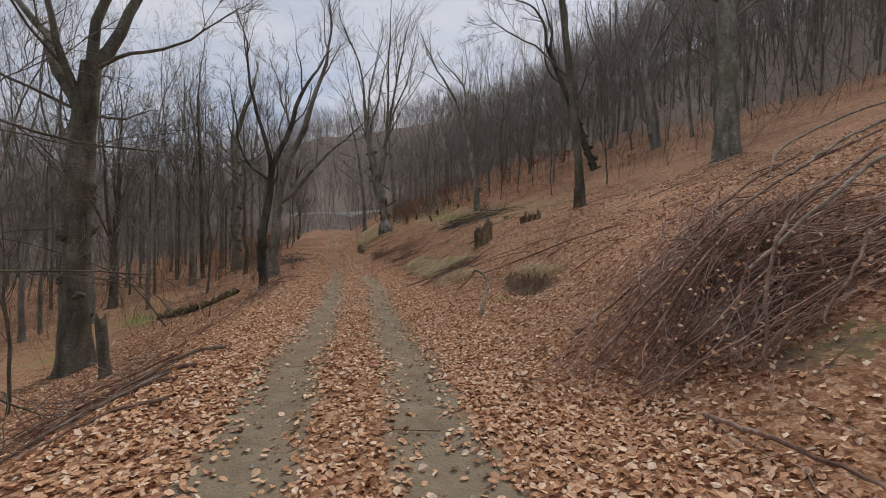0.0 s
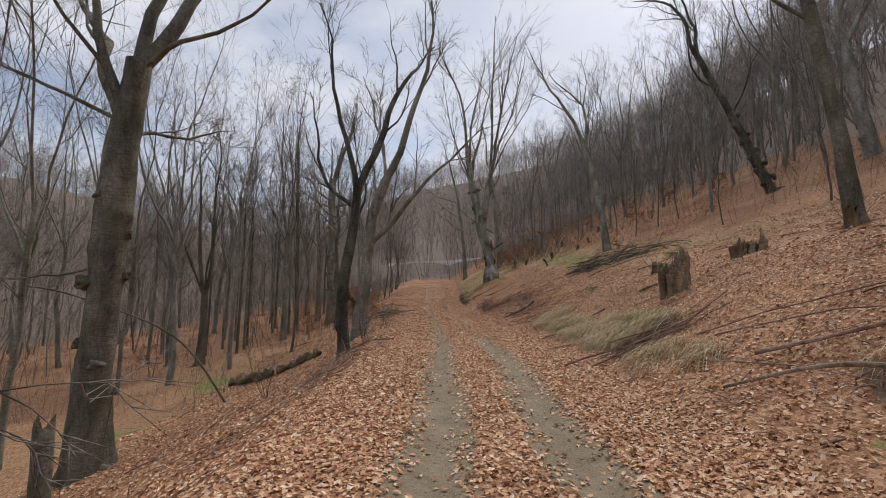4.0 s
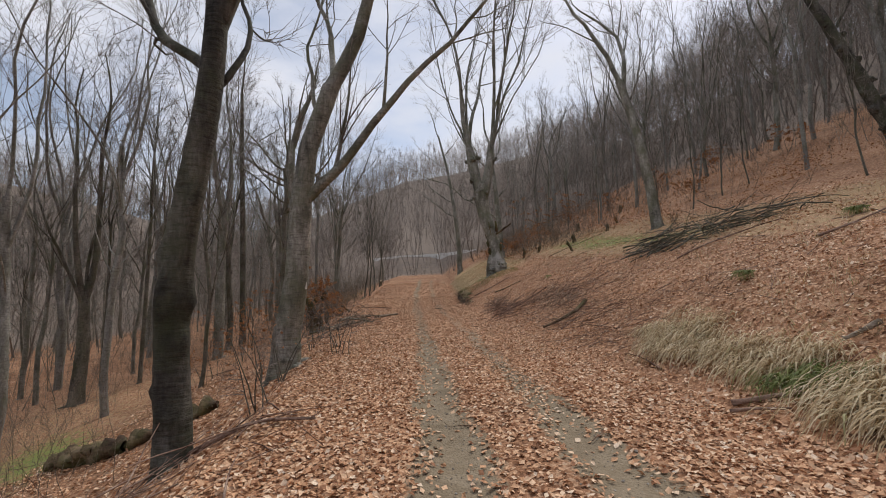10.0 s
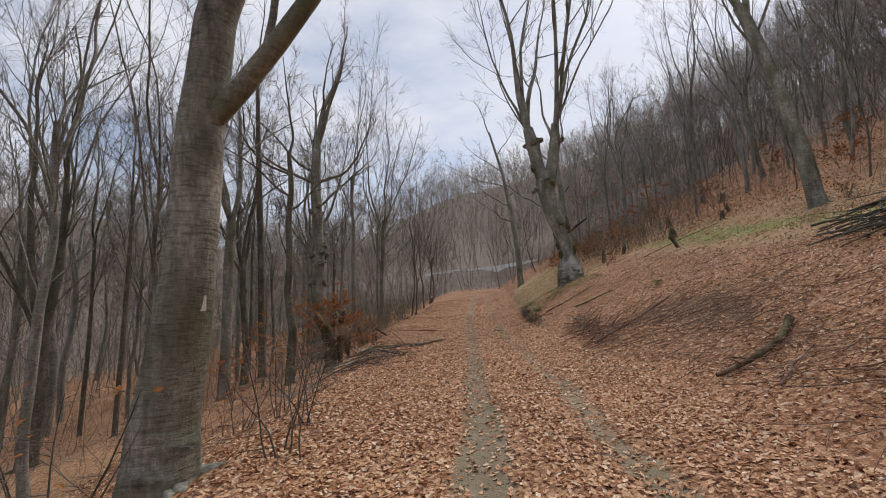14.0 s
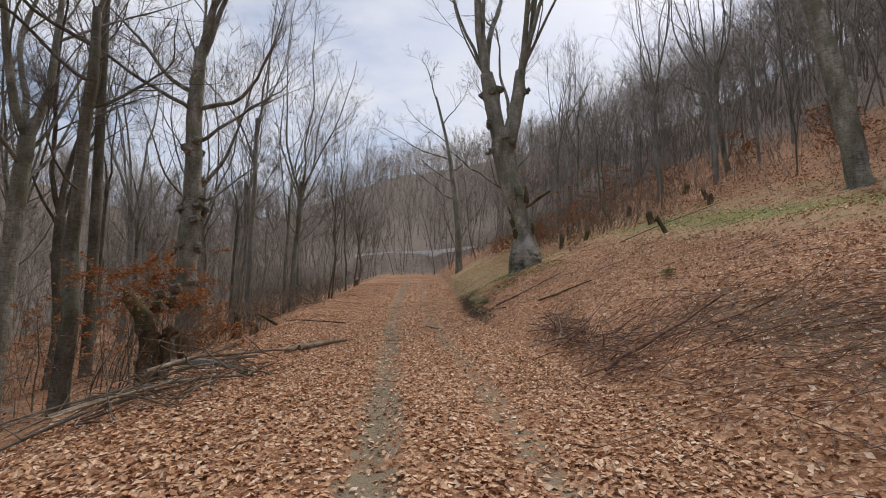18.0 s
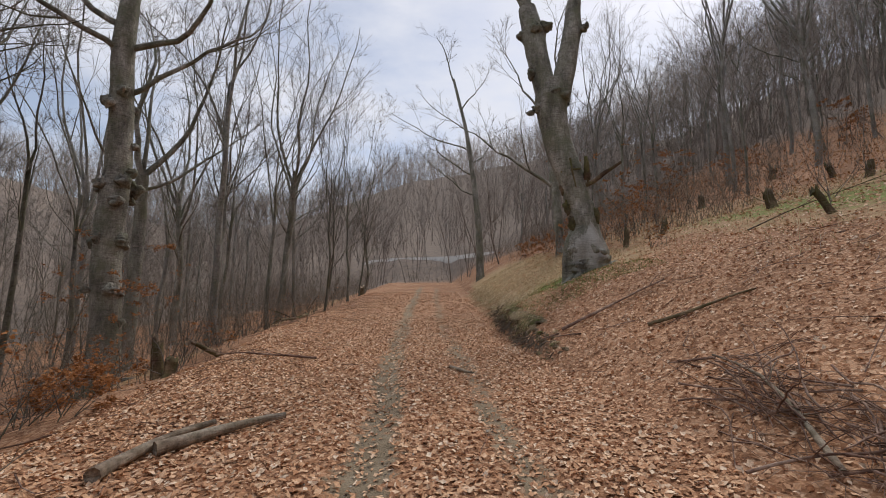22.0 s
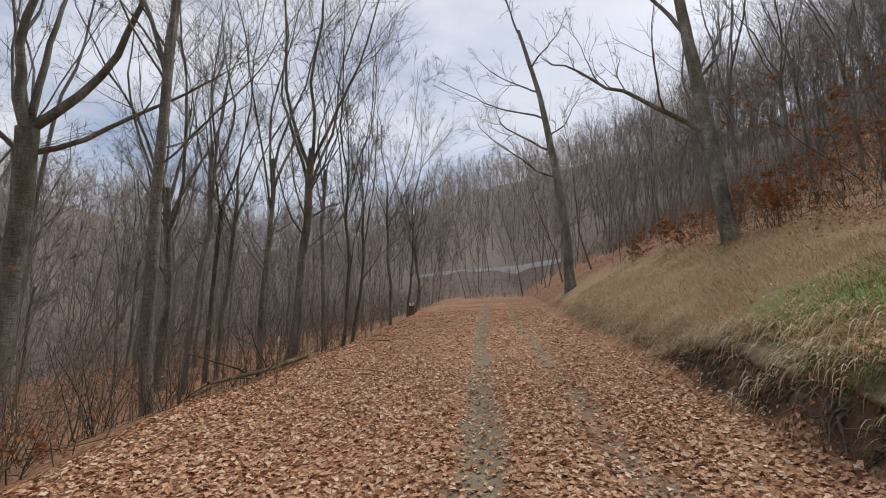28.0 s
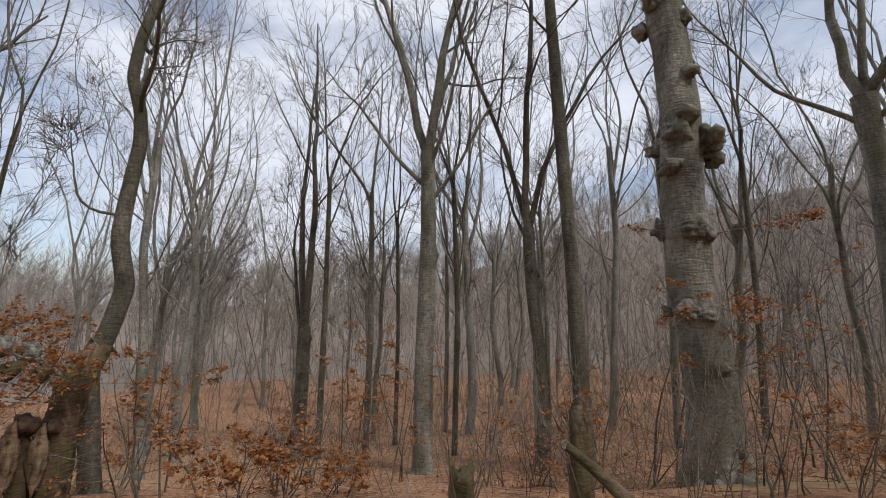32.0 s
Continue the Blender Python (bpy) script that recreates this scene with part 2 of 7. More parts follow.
def ground_material():
    """Leaf litter, with bare clay in the wheel ruts, grass and moss, and torn soil in the cut bank."""
    m, n, l, b = material("forest_floor", 0.95)
    at = n.new("ShaderNodeTexCoord")
    pos = at.outputs["Object"]
    warp = noise_node(n, l, 9, 3, 0.5, pos)
    wv = n.new("ShaderNodeVectorMath")
    wv.operation = "MULTIPLY_ADD"
    wv.inputs[1].default_value = (0.06, 0.06, 0.06)
    l.new(warp.outputs["Color"], wv.inputs[0])
    l.new(pos, wv.inputs[2])
    cell = n.new("ShaderNodeTexVoronoi")
    cell.inputs["Scale"].default_value = 19
    l.new(wv.outputs["Vector"], cell.inputs["Vector"])
    cell2 = n.new("ShaderNodeTexVoronoi")
    cell2.inputs["Scale"].default_value = 36
    l.new(wv.outputs["Vector"], cell2.inputs["Vector"])
    sep = n.new("ShaderNodeSeparateColor")
    l.new(cell.outputs["Color"], sep.inputs["Color"])
    leaf = ramp_node(n, l, sep.outputs["Red"], [(0.0, (0.24, 0.115, 0.06)), (0.3, (0.40, 0.21, 0.112)), (0.65, (0.54, 0.31, 0.18)), (1.0, (0.70, 0.47, 0.31))])
    gap = ramp_node(n, l, cell2.outputs["Distance"], [(0.15, (1.0, 1.0, 1.0)), (0.75, (0.62, 0.58, 0.55))])
    litter = mix_node(n, l, 1.0, leaf.outputs["Color"], gap.outputs["Color"], "MULTIPLY")
    big = noise_node(n, l, 0.35, 5, 0.6, pos)
    tone = ramp_node(n, l, big.outputs["Fac"], [(0.3, (0.66, 0.60, 0.56)), (0.5, (0.95, 0.92, 0.90)), (0.7, (1.16, 1.12, 1.08))])
    litter = mix_node(n, l, 1.0, litter, tone.outputs["Color"], "MULTIPLY")
    fine = noise_node(n, l, 30, 6, 0.7, pos)
    # clay
    clay_n = noise_node(n, l, 2.2, 10, 0.78, pos)
    clay = ramp_node(n, l, clay_n.outputs["Fac"], [(0.3, (0.17, 0.128, 0.082)), (0.5, (0.245, 0.19, 0.125)), (0.65, (0.305, 0.244, 0.168)), (0.8, (0.40, 0.335, 0.245))])
    rut = n.new("ShaderNodeAttribute")
    rut.attribute_name = "rut"
    patch = noise_node(n, l, 6, 5, 0.65, pos)
    def masked(attr, lo, hi):
        sub = n.new("ShaderNodeMath")
        sub.operation = "MULTIPLY_ADD"
        l.new(patch.outputs["Fac"], sub.inputs[0])
        sub.inputs[1].default_value = 0.9
        l.new(attr.outputs["Fac"], sub.inputs[2])
        return ramp_node(n, l, sub.outputs["Value"], [(lo, (0, 0, 0)), (hi, (1, 1, 1))]).outputs["Color"]
    col = mix_node(n, l, masked(rut, 0.86, 1.02), litter, clay.outputs["Color"])
    # grass and moss
    grass = n.new("ShaderNodeAttribute")
    grass.attribute_name = "grass"
    gn = noise_node(n, l, 1.2, 6, 0.7, pos)
    gcol = ramp_node(n, l, gn.outputs["Fac"], [(0.36, (0.47, 0.31, 0.165)), (0.6, (0.44, 0.31, 0.165)), (0.8, (0.28, 0.245, 0.10))])
    gfine = ramp_node(n, l, fine.outputs["Fac"], [(0.3, (0.6, 0.6, 0.6)), (0.7, (1.2, 1.2, 1.2))])
    gcol = mix_node(n, l, 1.0, gcol.outputs["Color"], gfine.outputs["Color"], "MULTIPLY")
    col = mix_node(n, l, masked(grass, 0.82, 1.02), col, gcol)
    moss = n.new("ShaderNodeAttribute")
    moss.attribute_name = "moss"
    mcol = ramp_node(n, l, fine.outputs["Fac"], [(0.3, (0.10, 0.125, 0.03)), (0.5, (0.21, 0.25, 0.065)), (0.72, (0.34, 0.36, 0.13))])
    col = mix_node(n, l, masked(moss, 0.84, 1.04), col, mcol.outputs["Color"])
    soil = n.new("ShaderNodeAttribute")
    soil.attribute_name = "soil"
    sn = noise_node(n, l, 5, 7, 0.7, pos)
    scol = ramp_node(n, l, sn.outputs["Fac"], [(0.3, (0.10, 0.066, 0.042)), (0.6, (0.21, 0.14, 0.09)), (0.8, (0.33, 0.24, 0.158))])
    col = mix_node(n, l, masked(soil, 0.85, 1.05), col, scol.outputs["Color"])
    # far floor: grey-brown undergrowth, its colour also greyed for the haze of distance
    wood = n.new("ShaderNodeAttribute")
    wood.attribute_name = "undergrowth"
    hazed_ucol = ramp_node(n, l, gn.outputs["Fac"], [(0.35, (0.20, 0.165, 0.138)), (0.6, (0.29, 0.228, 0.182)), (0.8, (0.27, 0.236, 0.18))])
    col = mix_node(n, l, masked(wood, 0.75, 1.15), col, hazed_ucol.outputs["Color"])
    l.new(col, b.inputs["Base Color"])
    b1 = bump_node(n, l, gap.outputs["Color"], b, 0.6, 0.03)
    bump_node(n, l, fine.outputs["Fac"], b, 0.5, 0.02, b1)
    return m


FLOOR = ground_material()


def clay_material():
    m, n, l, b = material("pale_gravel", 0.95)
    at = n.new("ShaderNodeTexCoord")
    k = noise_node(n, l, 1.5, 6, 0.6, at.outputs["Object"])
    r = ramp_node(n, l, k.outputs["Fac"], [(0.3, (0.46, 0.43, 0.385)), (0.7, (0.60, 0.57, 0.53))])
    l.new(r.outputs["Color"], b.inputs["Base Color"])
    bump_node(n, l, k.outputs["Fac"], b, 0.4, 0.05)
    return m


CLAY = clay_material()
PAINT = leaf_material("white_paint", [(0.0, (0.70, 0.68, 0.64)), (1.0, (0.78, 0.76, 0.72))])


def turf_material():
    m, n, l, b = material("turf", 0.95)
    at = n.new("ShaderNodeTexCoord")
    k = noise_node(n, l, 7, 6, 0.7, at.outputs["Object"])
    f = noise_node(n, l, 40, 5, 0.7, at.outputs["Object"])
    r = ramp_node(n, l, k.outputs["Fac"], [(0.3, (0.115, 0.078, 0.048)), (0.5, (0.25, 0.18, 0.115)), (0.62, (0.27, 0.25, 0.115)), (0.8, (0.40, 0.33, 0.19))])
    r2 = ramp_node(n, l, f.outputs["Fac"], [(0.3, (0.55, 0.55, 0.55)), (0.7, (1.2, 1.2, 1.2))])
    l.new(mix_node(n, l, 1.0, r.outputs["Color"], r2.outputs["Color"], "MULTIPLY"), b.inputs["Base Color"])
    bump_node(n, l, f.outputs["Fac"], b, 0.8, 0.03)
    return m


TURF = turf_material()


# ---- the lie of the land: a forest track along a hillside ----
def smooth(a, b, v):
    k = np.clip((v - a) / (b - a), 0, 1)
    return k * k * (3 - 2 * k)


def soft_table(pts, lo, hi, step, width):
    """A line through a few points, rounded off."""
    u = np.arange(lo, hi, step)
    v = np.interp(u, [p[0] for p in pts], [p[1] for p in pts])
    n = int(width / step) | 1
    k = np.hanning(n + 2)[1:-1]
    pad = np.concatenate([v[0] + (np.arange(-(n // 2), 0)) * (v[1] - v[0]), v, v[-1] + np.arange(1, n // 2 + 1) * (v[-1] - v[-2])])
    return u, np.convolve(pad, k / k.sum(), "valid")


TRACK = soft_table([(-200, 39.5), (-40, 7.5), (0, -0.1), (14.1, -2.87), (18, -3.75), (27, -6.15), (33.3, -7.95), (40.3, -9.95),
                    (45.9, -11.55), (56, -14.1), (68, -16.9), (79, -19.4), (95, -23.4), (140, -36), (600, -160)], -200, 600, 0.5, 8)
RISE = soft_table([(-200, -1), (0, 0), (13, 0.05), (18, 0.2), (25, 0.27), (29.5, 0.45), (33.6, 0.58), (36.3, 0.67), (40, 0.88),
                   (46, 1.27), (57, 2.3), (79, 4.8), (89, 5.4), (96, 9.0), (104, 9.6), (600, 10.5)], -200, 600, 0.5, 6)
RIGHT_A = [(0, 0), (1.8, 0), (2.5, 0.06), (3.3, 0.36), (4.2, 0.75), (5.7, 1.6), (7.6, 2.4), (9.5, 3.1), (13, 4.1), (22, 7.6), (30, 11.6), (42, 18.2), (60, 29), (90, 46), (130, 58), (900, 62)]
RIGHT_B = [(0, 0), (2.1, 0), (2.42, 0.07), (2.56, 0.44), (2.68, 0.62), (2.95, 0.78), (3.6, 1.12), (5, 1.8), (8.5, 3.1), (12, 4.25), (15, 5.3), (20, 7.2), (26, 10.2), (42, 18.5), (60, 29), (90, 46), (130, 58), (900, 62)]
RIGHT_C = [(0, 0), (2.1, 0), (2.5, 0.08), (3.1, 0.5), (3.8, 0.98), (5, 1.7), (8.5, 3.1), (12, 4.25), (15, 5.3), (20, 7.2), (26, 10.2), (42, 18.5), (60, 29), (90, 46), (130, 58), (900, 62)]
SHOULDER = soft_table([(-200, 2.1), (5, 2.15), (15, 2.6), (19, 2.9), (25, 3.3), (30, 3.7), (36, 3.8), (40, 3.95), (43, 4.35), (46, 4.9), (52, 4.5), (80, 4.2), (600, 4)], -200, 600, 0.5, 3)
LEFT_A = [(0, 0), (0.8, -0.35), (1.2, -0.58), (2.3, -1.15), (4, -1.9), (7.3, -2.95), (12, -3.7), (22, -4.6), (38, -5), (80, -3.5), (140, 0), (900, 5)]
LEFT_B = [(0, 0), (0.5, -0.08), (1.2, -0.32), (2.5, -0.7), (4.4, -1.2), (5.7, -1.75), (11, -2.65), (20, -3.7), (35, -4.5), (80, -3), (140, 0), (900, 5)]


def track_x(y):
    return np.interp(y, *TRACK)


def wave(x, y, size, seed=0.0):
    """Cheap smooth unevenness."""
    a, b = x / size, y / size
    return (np.sin(a * 2.1 + 1.3 * np.sin(b * 1.7 + seed)) + np.sin(b * 2.6 + 1.1 * np.sin(a * 1.9 + seed * 2)) + np.sin((a + b) * 3.7 + seed * 3) * 0.5) / 2.5


def lateral(x, y):
    d = (np.interp(y + 1, *TRACK) - np.interp(y - 1, *TRACK)) / 2
    return (x - track_x(y)) / np.sqrt(1 + d * d)


def ground(x, y):
    x, y = np.asarray(x, float), np.asarray(y, float)
    s0 = lateral(x, y)
    s = s0 + 0.16 * wave(y, y * 0.6, 0.7, 3.0) * smooth(1.7, 2.2, s0) * (1 - smooth(3.2, 5, s0)) * smooth(34, 42, y) * (1 - smooth(49, 52, y)) - 0.55 * smooth(45.5, 51, y) * smooth(1.5, 2.2, s0) * (1 - smooth(5, 9, s0))
    wb, wc = smooth(38, 46, y), smooth(48, 51.5, y)
    right = (1 - wb) * np.interp(s, *zip(*RIGHT_A)) + wb * ((1 - wc) * np.interp(s, *zip(*RIGHT_B)) + wc * np.interp(s, *zip(*RIGHT_C)))
    wl = smooth(20, 38, y)
    out = np.maximum(-s - np.interp(y, *SHOULDER), 0)
    left = (1 - wl) * np.interp(out, *zip(*LEFT_A)) + wl * np.interp(out, *zip(*LEFT_B))
    far = smooth(20, 200, np.abs(s))
    z = np.interp(y, *RISE) * (1 - far) + np.where(s > 0, right, left)
    # the wooded hill that closes the valley, ahead and round to the west
    dx, dy = x + 11, y - 42
    r, yaw = np.hypot(dx, dy), np.degrees(np.arctan2(-dx, dy))
    top = np.interp(yaw, [-180, -60, -20, -7, -4, 5, 14, 20, 33, 45, 56, 68, 75, 89, 96, 107, 115, 130, 142, 157, 180], [0, 0, 10, 25, 30, 37, 43, 41, 28, 22, 30, 36, 36, 32, 28, 20, 13, 7, 2, 3, 2])
    z = z + smooth(48, 165, r) * top
    off = np.clip((np.abs(s) - 1.6) / 3, 0, 1)
    z = z + wave(x, y, 3.1) * 0.10 * off + wave(x, y, 1.1, 2.0) * 0.035 * off + wave(x, y, 14, 1.0) * 0.5 * smooth(9, 25, np.abs(s))
    cut = np.exp(-((y - 10.9) / 1.6) ** 4) * smooth(2.4, 2.9, s) * (1 - smooth(4.22 + 0.08 * np.sin(y * 5), 4.42 + 0.08 * np.sin(y * 5), s))
    z = z - cut * 0.85 * np.maximum(right - 0.12 - 0.08 * (s - 2.4), 0)  # torn hollow in the bank
    rut = np.exp(-((np.abs(s) - 0.72) / 0.24) ** 2) * (1 - smooth(60, 80, y))
    tussock = wave(x, y, 0.55, 7.0) * 0.05 * smooth(2.95, 3.4, s) * (1 - smooth(9, 12, s)) * smooth(42, 46, y) * (1 - smooth(62, 70, y))
    z = z + tussock
    return z - 0.045 * rut + wave(x, y, 0.45, 4.0) * 0.012


# ---- mesh tools ----
def mesh_of(name, verts, quads, mats, smooth_faces=True, tris=None, mat_of=None):
    """A mesh from arrays of places, of quads and of triangles."""
    me = bpy.data.meshes.new(name)
    verts = np.asarray(verts, float).reshape(-1, 3)
    quads = np.asarray(quads if quads is not None else [], int).reshape(-1, 4)
    tris = np.asarray(tris if tris is not None else [], int).reshape(-1, 3)
    me.vertices.add(len(verts))
    me.vertices.foreach_set("co", verts.ravel())
    loops = np.concatenate([quads.ravel(), tris.ravel()])
    me.loops.add(len(loops))
    me.loops.foreach_set("vertex_index", loops)
    total = np.concatenate([np.full(len(quads), 4), np.full(len(tris), 3)])
    me.polygons.add(len(total))
    me.polygons.foreach_set("loop_start", np.concatenate([[0], np.cumsum(total)[:-1]]))
    me.polygons.foreach_set("loop_total", total)
    me.polygons.foreach_set("use_smooth", np.full(len(total), smooth_faces))
    for m in mats:
        me.materials.append(m)
    if mat_of is not None:
        me.polygons.foreach_set("material_index", mat_of)
    me.update(calc_edges=True)
    return me


def part(name, me, parent, label=""):
    ob = new(name, me)
    ob.parent = parent
    if label:
        ob["label"] = label
    return ob


def thing(name, x, y, z, label, category, group="", kind=""):
    ob = new(name)
    ob.location = (x, y, z)
    ob.empty_display_size = 0.2
    return tagged(ob, label, category, group, kind)


def unit(v):
    return v / np.maximum(np.linalg.norm(v, axis=-1, keepdims=True), 1e-9)


def tubes(P, R, sides, shape=None):
    """Tapered tubes along the lines P (N, n, 3) with radii R (N, n); shape (N, n, sides) swells them."""
    N, n = R.shape
    T = np.empty_like(P)
    T[:, 1:-1] = P[:, 2:] - P[:, :-2]
    T[:, 0], T[:, -1] = P[:, 1] - P[:, 0], P[:, -1] - P[:, -2]
    T = unit(T)
    mean = unit(P[:, -1] - P[:, 0])
    ref = np.where(np.abs(mean[:, 2:3]) > 0.8, np.array([[1.0, 0.15, 0.1]]), np.array([[0.1, 0.15, 1.0]]))
    U = unit(np.cross(T, ref[:, None, :]))
    V = np.cross(T, U)
    a = np.arange(sides) * 2 * np.pi / sides
    rad = R[:, :, None] * (np.ones((N, n, sides)) if shape is None else shape)
    verts = P[:, :, None, :] + rad[..., None] * (np.cos(a)[None, None, :, None] * U[:, :, None, :] + np.sin(a)[None, None, :, None] * V[:, :, None, :])
    idx = np.arange(N * n * sides).reshape(N, n, sides)
    nxt = np.roll(idx, -1, axis=2)
    quads = np.stack([idx[:, :-1], nxt[:, :-1], nxt[:, 1:], idx[:, 1:]], -1)
    return verts.reshape(-1, 3), quads.reshape(-1, 4)


def joined(pieces):
    vs, qs, k = [], [], 0
    for v, q in pieces:
        vs.append(v)
        qs.append(q + k)
        k += len(v)
    return np.concatenate(vs), np.concatenate(qs)


def spikes(p, q, r):
    """Fine twigs from p to q, three-sided and pointed: places and triangles."""
    d = unit(q - p)
    u = unit(np.cross(d, np.where(np.abs(d[:, 2:3]) > 0.8, np.array([[1.0, 0.15, 0.1]]), np.array([[0.1, 0.15, 1.0]]))))
    w = np.cross(d, u)
    a = np.arange(3) * 2.0944
    ring = p[:, None] + r[:, None, None] * (np.cos(a)[None, :, None] * u[:, None] + np.sin(a)[None, :, None] * w[:, None])
    v = np.concatenate([ring, q[:, None]], 1)
    i = (np.arange(len(p)) * 4)[:, None, None]
    return v.reshape(-1, 3), (i + np.array([[0, 1, 3], [1, 2, 3], [2, 0, 3]])[None]).reshape(-1, 3)


def twig_mesh(name, quads, spike, mat):
    v, q = joined(quads)
    sv, st = spike
    return mesh_of(name, np.concatenate([v, sv]), q, [mat], True, st + len(v))


def grow(rng, p, d, L, r0, r1, n, wander, up):
    """N wandering lines from p along d; up bends them skywards."""
    P = np.empty((len(p), n, 3))
    P[:, 0] = p
    step = (L / (n - 1))[:, None]
    for i in range(1, n):
        d = unit(d + rng.normal(0, wander, d.shape) + np.array([0, 0, up]))
        p = p + d * step
        P[:, i] = p
    k = np.linspace(0, 1, n)[None]
    return P, r0[:, None] * (1 - k) + r1[:, None] * k


def spawn(rng, P, R, count, t0, t1, a0, a1, ratio, thick=0.6, least=0.004):
    """Starts, ways, lengths and radii of count side shoots on each line."""
    N, n = R.shape
    par = np.repeat(np.arange(N), count)
    t = np.sqrt(rng.uniform(t0 * t0, t1 * t1, N * count)) * (n - 1)
    i = np.minimum(t.astype(int), n - 2)
    f = (t - i)[:, None]
    p = P[par, i] * (1 - f) + P[par, i + 1] * f
    r = R[par, i] * (1 - f[:, 0]) + R[par, i + 1] * f[:, 0]
    pd = unit(P[par, i + 1] - P[par, i])
    side = unit(np.cross(pd, rng.normal(0, 1, pd.shape)))
    a = np.radians(rng.uniform(a0, a1, N * count))[:, None]
    d = unit(pd * np.cos(a) + side * np.sin(a))
    L = np.linalg.norm(P[:, -1] - P[:, 0], axis=1)[par] * ratio * rng.uniform(0.6, 1.25, N * count) * (1.15 - 0.6 * t / (n - 1))
    return p, d, L, np.maximum(r * thick, least)


def trunk_tube(rng, pts, radii, sides=14, rings=36, flare=0.5, burls=(), rough=0.06):
    """A trunk along a few knots, with root flare, wrinkles and burls (height share, angle, size)."""
    pts, radii = np.array(pts, float), np.array(radii, float)
    u = np.linspace(0, 1, len(pts))
    t = np.linspace(0, 1, rings) ** 1.15
    P = np.stack([np.interp(t, u, pts[:, k]) for k in range(3)], 1)
    for _ in range(2):
        P[1:-1] = (P[:-2] + 2 * P[1:-1] + P[2:]) / 4
    R = np.interp(t, u, radii)
    length = np.linalg.norm(np.diff(P, axis=0), axis=1).sum()
    h = t * length
    a = np.arange(sides) * 2 * np.pi / sides
    ph = rng.uniform(0, 6.28, 6)
    S = 1 + rough * (np.sin(a[None] * 2 + h[:, None] * 0.9 + ph[0]) + 0.7 * np.sin(a[None] * 3 - h[:, None] * 2.1 + ph[1]) + 0.6 * np.sin(h[:, None] * 4.3 + ph[2] + a[None]))
    S = S + flare * np.exp(-h[:, None] / (radii[0] * 0.9)) * (0.6 + 0.75 * np.sin(a[None] * 4 + ph[3]) + 0.4 * np.sin(a[None] * 7 + ph[4]))
    S = S + rng.normal(0, rough * 0.22, S.shape)
    bump = np.zeros_like(S)
    for share, angle, size in burls:
        da = np.angle(np.exp(1j * (a - radians(angle))))
        one = np.exp(-((t - share)[:, None] * length / (0.10 + 0.14 * abs(size))) ** 2 - (da[None] / (0.45 + 0.25 * abs(size))) ** 2)
        S = S + size * one * (1 + 0.18 * rng.normal(0, 1, S.shape))
        bump = np.maximum(bump, one)
    v, q = tubes(P[None], R[None], sides, S[None])
    if flare:
        v[:sides, 2] -= 0.7 + radii[0]
    return P, R, (v, q), bump.ravel()


def crown_of(rng, starts, ways, lengths, radii, wander=0.10, up=0.06, counts=(6, 6, 5), sides=(7, 4, 3), fine=True, droop=0.0, segs=(12, 7, 4)):
    """Limbs, their branches, and all the twigs."""
    p, d, L, r = map(np.array, (starts, ways, lengths, radii))
    P1, R1 = grow(rng, p, d, L, r, r * 0.14 + 0.004, segs[0], wander, up)
    p2, d2, L2, r2 = spawn(rng, P1, R1, counts[0], 0.15, 0.97, 18, 48, 0.46, 0.5)
    P2, R2 = grow(rng, p2, d2, L2, r2, r2 * 0.2 + 0.003, segs[1], wander, up * 1.2 - droop)
    p3, d3, L3, r3 = spawn(rng, P2, R2, counts[1], 0.15, 1.0, 20, 52, 0.55, 0.55, 0.008)
    P3, R3 = grow(rng, p3, d3, L3, r3, r3 * 0.3 + 0.002, segs[2], wander * 1.1, up * 0.9 - droop)
    if fine:
        p4, d4, L4, r4 = spawn(rng, np.concatenate([P3, P3[:, -1:] * 2 - P3[:, -2:-1]], 1)[:, :segs[2]], R3, counts[2], 0.1, 1.0, 18, 48, 0.75, 0.6, 0.0065)
        L4 = np.maximum(L4, 0.5)
        P4, R4 = grow(rng, p4, d4, L4, r4, r4 * 0.35, 2, wander, up * 0.5 - droop)
    return [tubes(P1[i:i + 1], R1[i:i + 1], sides[0]) for i in range(len(P1))], tubes(P2, R2, sides[1]), twig_mesh("twig_spray", [tubes(P3, R3, sides[2])], spikes(P4[:, 0], P4[:, 1], r4), TWIG)


def ring_ways(rng, n, spread, lean=(0, 0), turn=None):
    """n ways up and outwards, spread degrees from upright."""
    out, a0 = [], rng.uniform(0, 6.28) if turn is None else radians(turn)
    for i in range(n):
        a, s = a0 + 6.283 * i / n + rng.normal(0, 0.25), radians(spread * rng.uniform(0.6, 1.25))
        out.append((math.cos(a) * math.sin(s) + lean[0], math.sin(a) * math.sin(s) + lean[1], math.cos(s)))
    return unit(np.array(out))


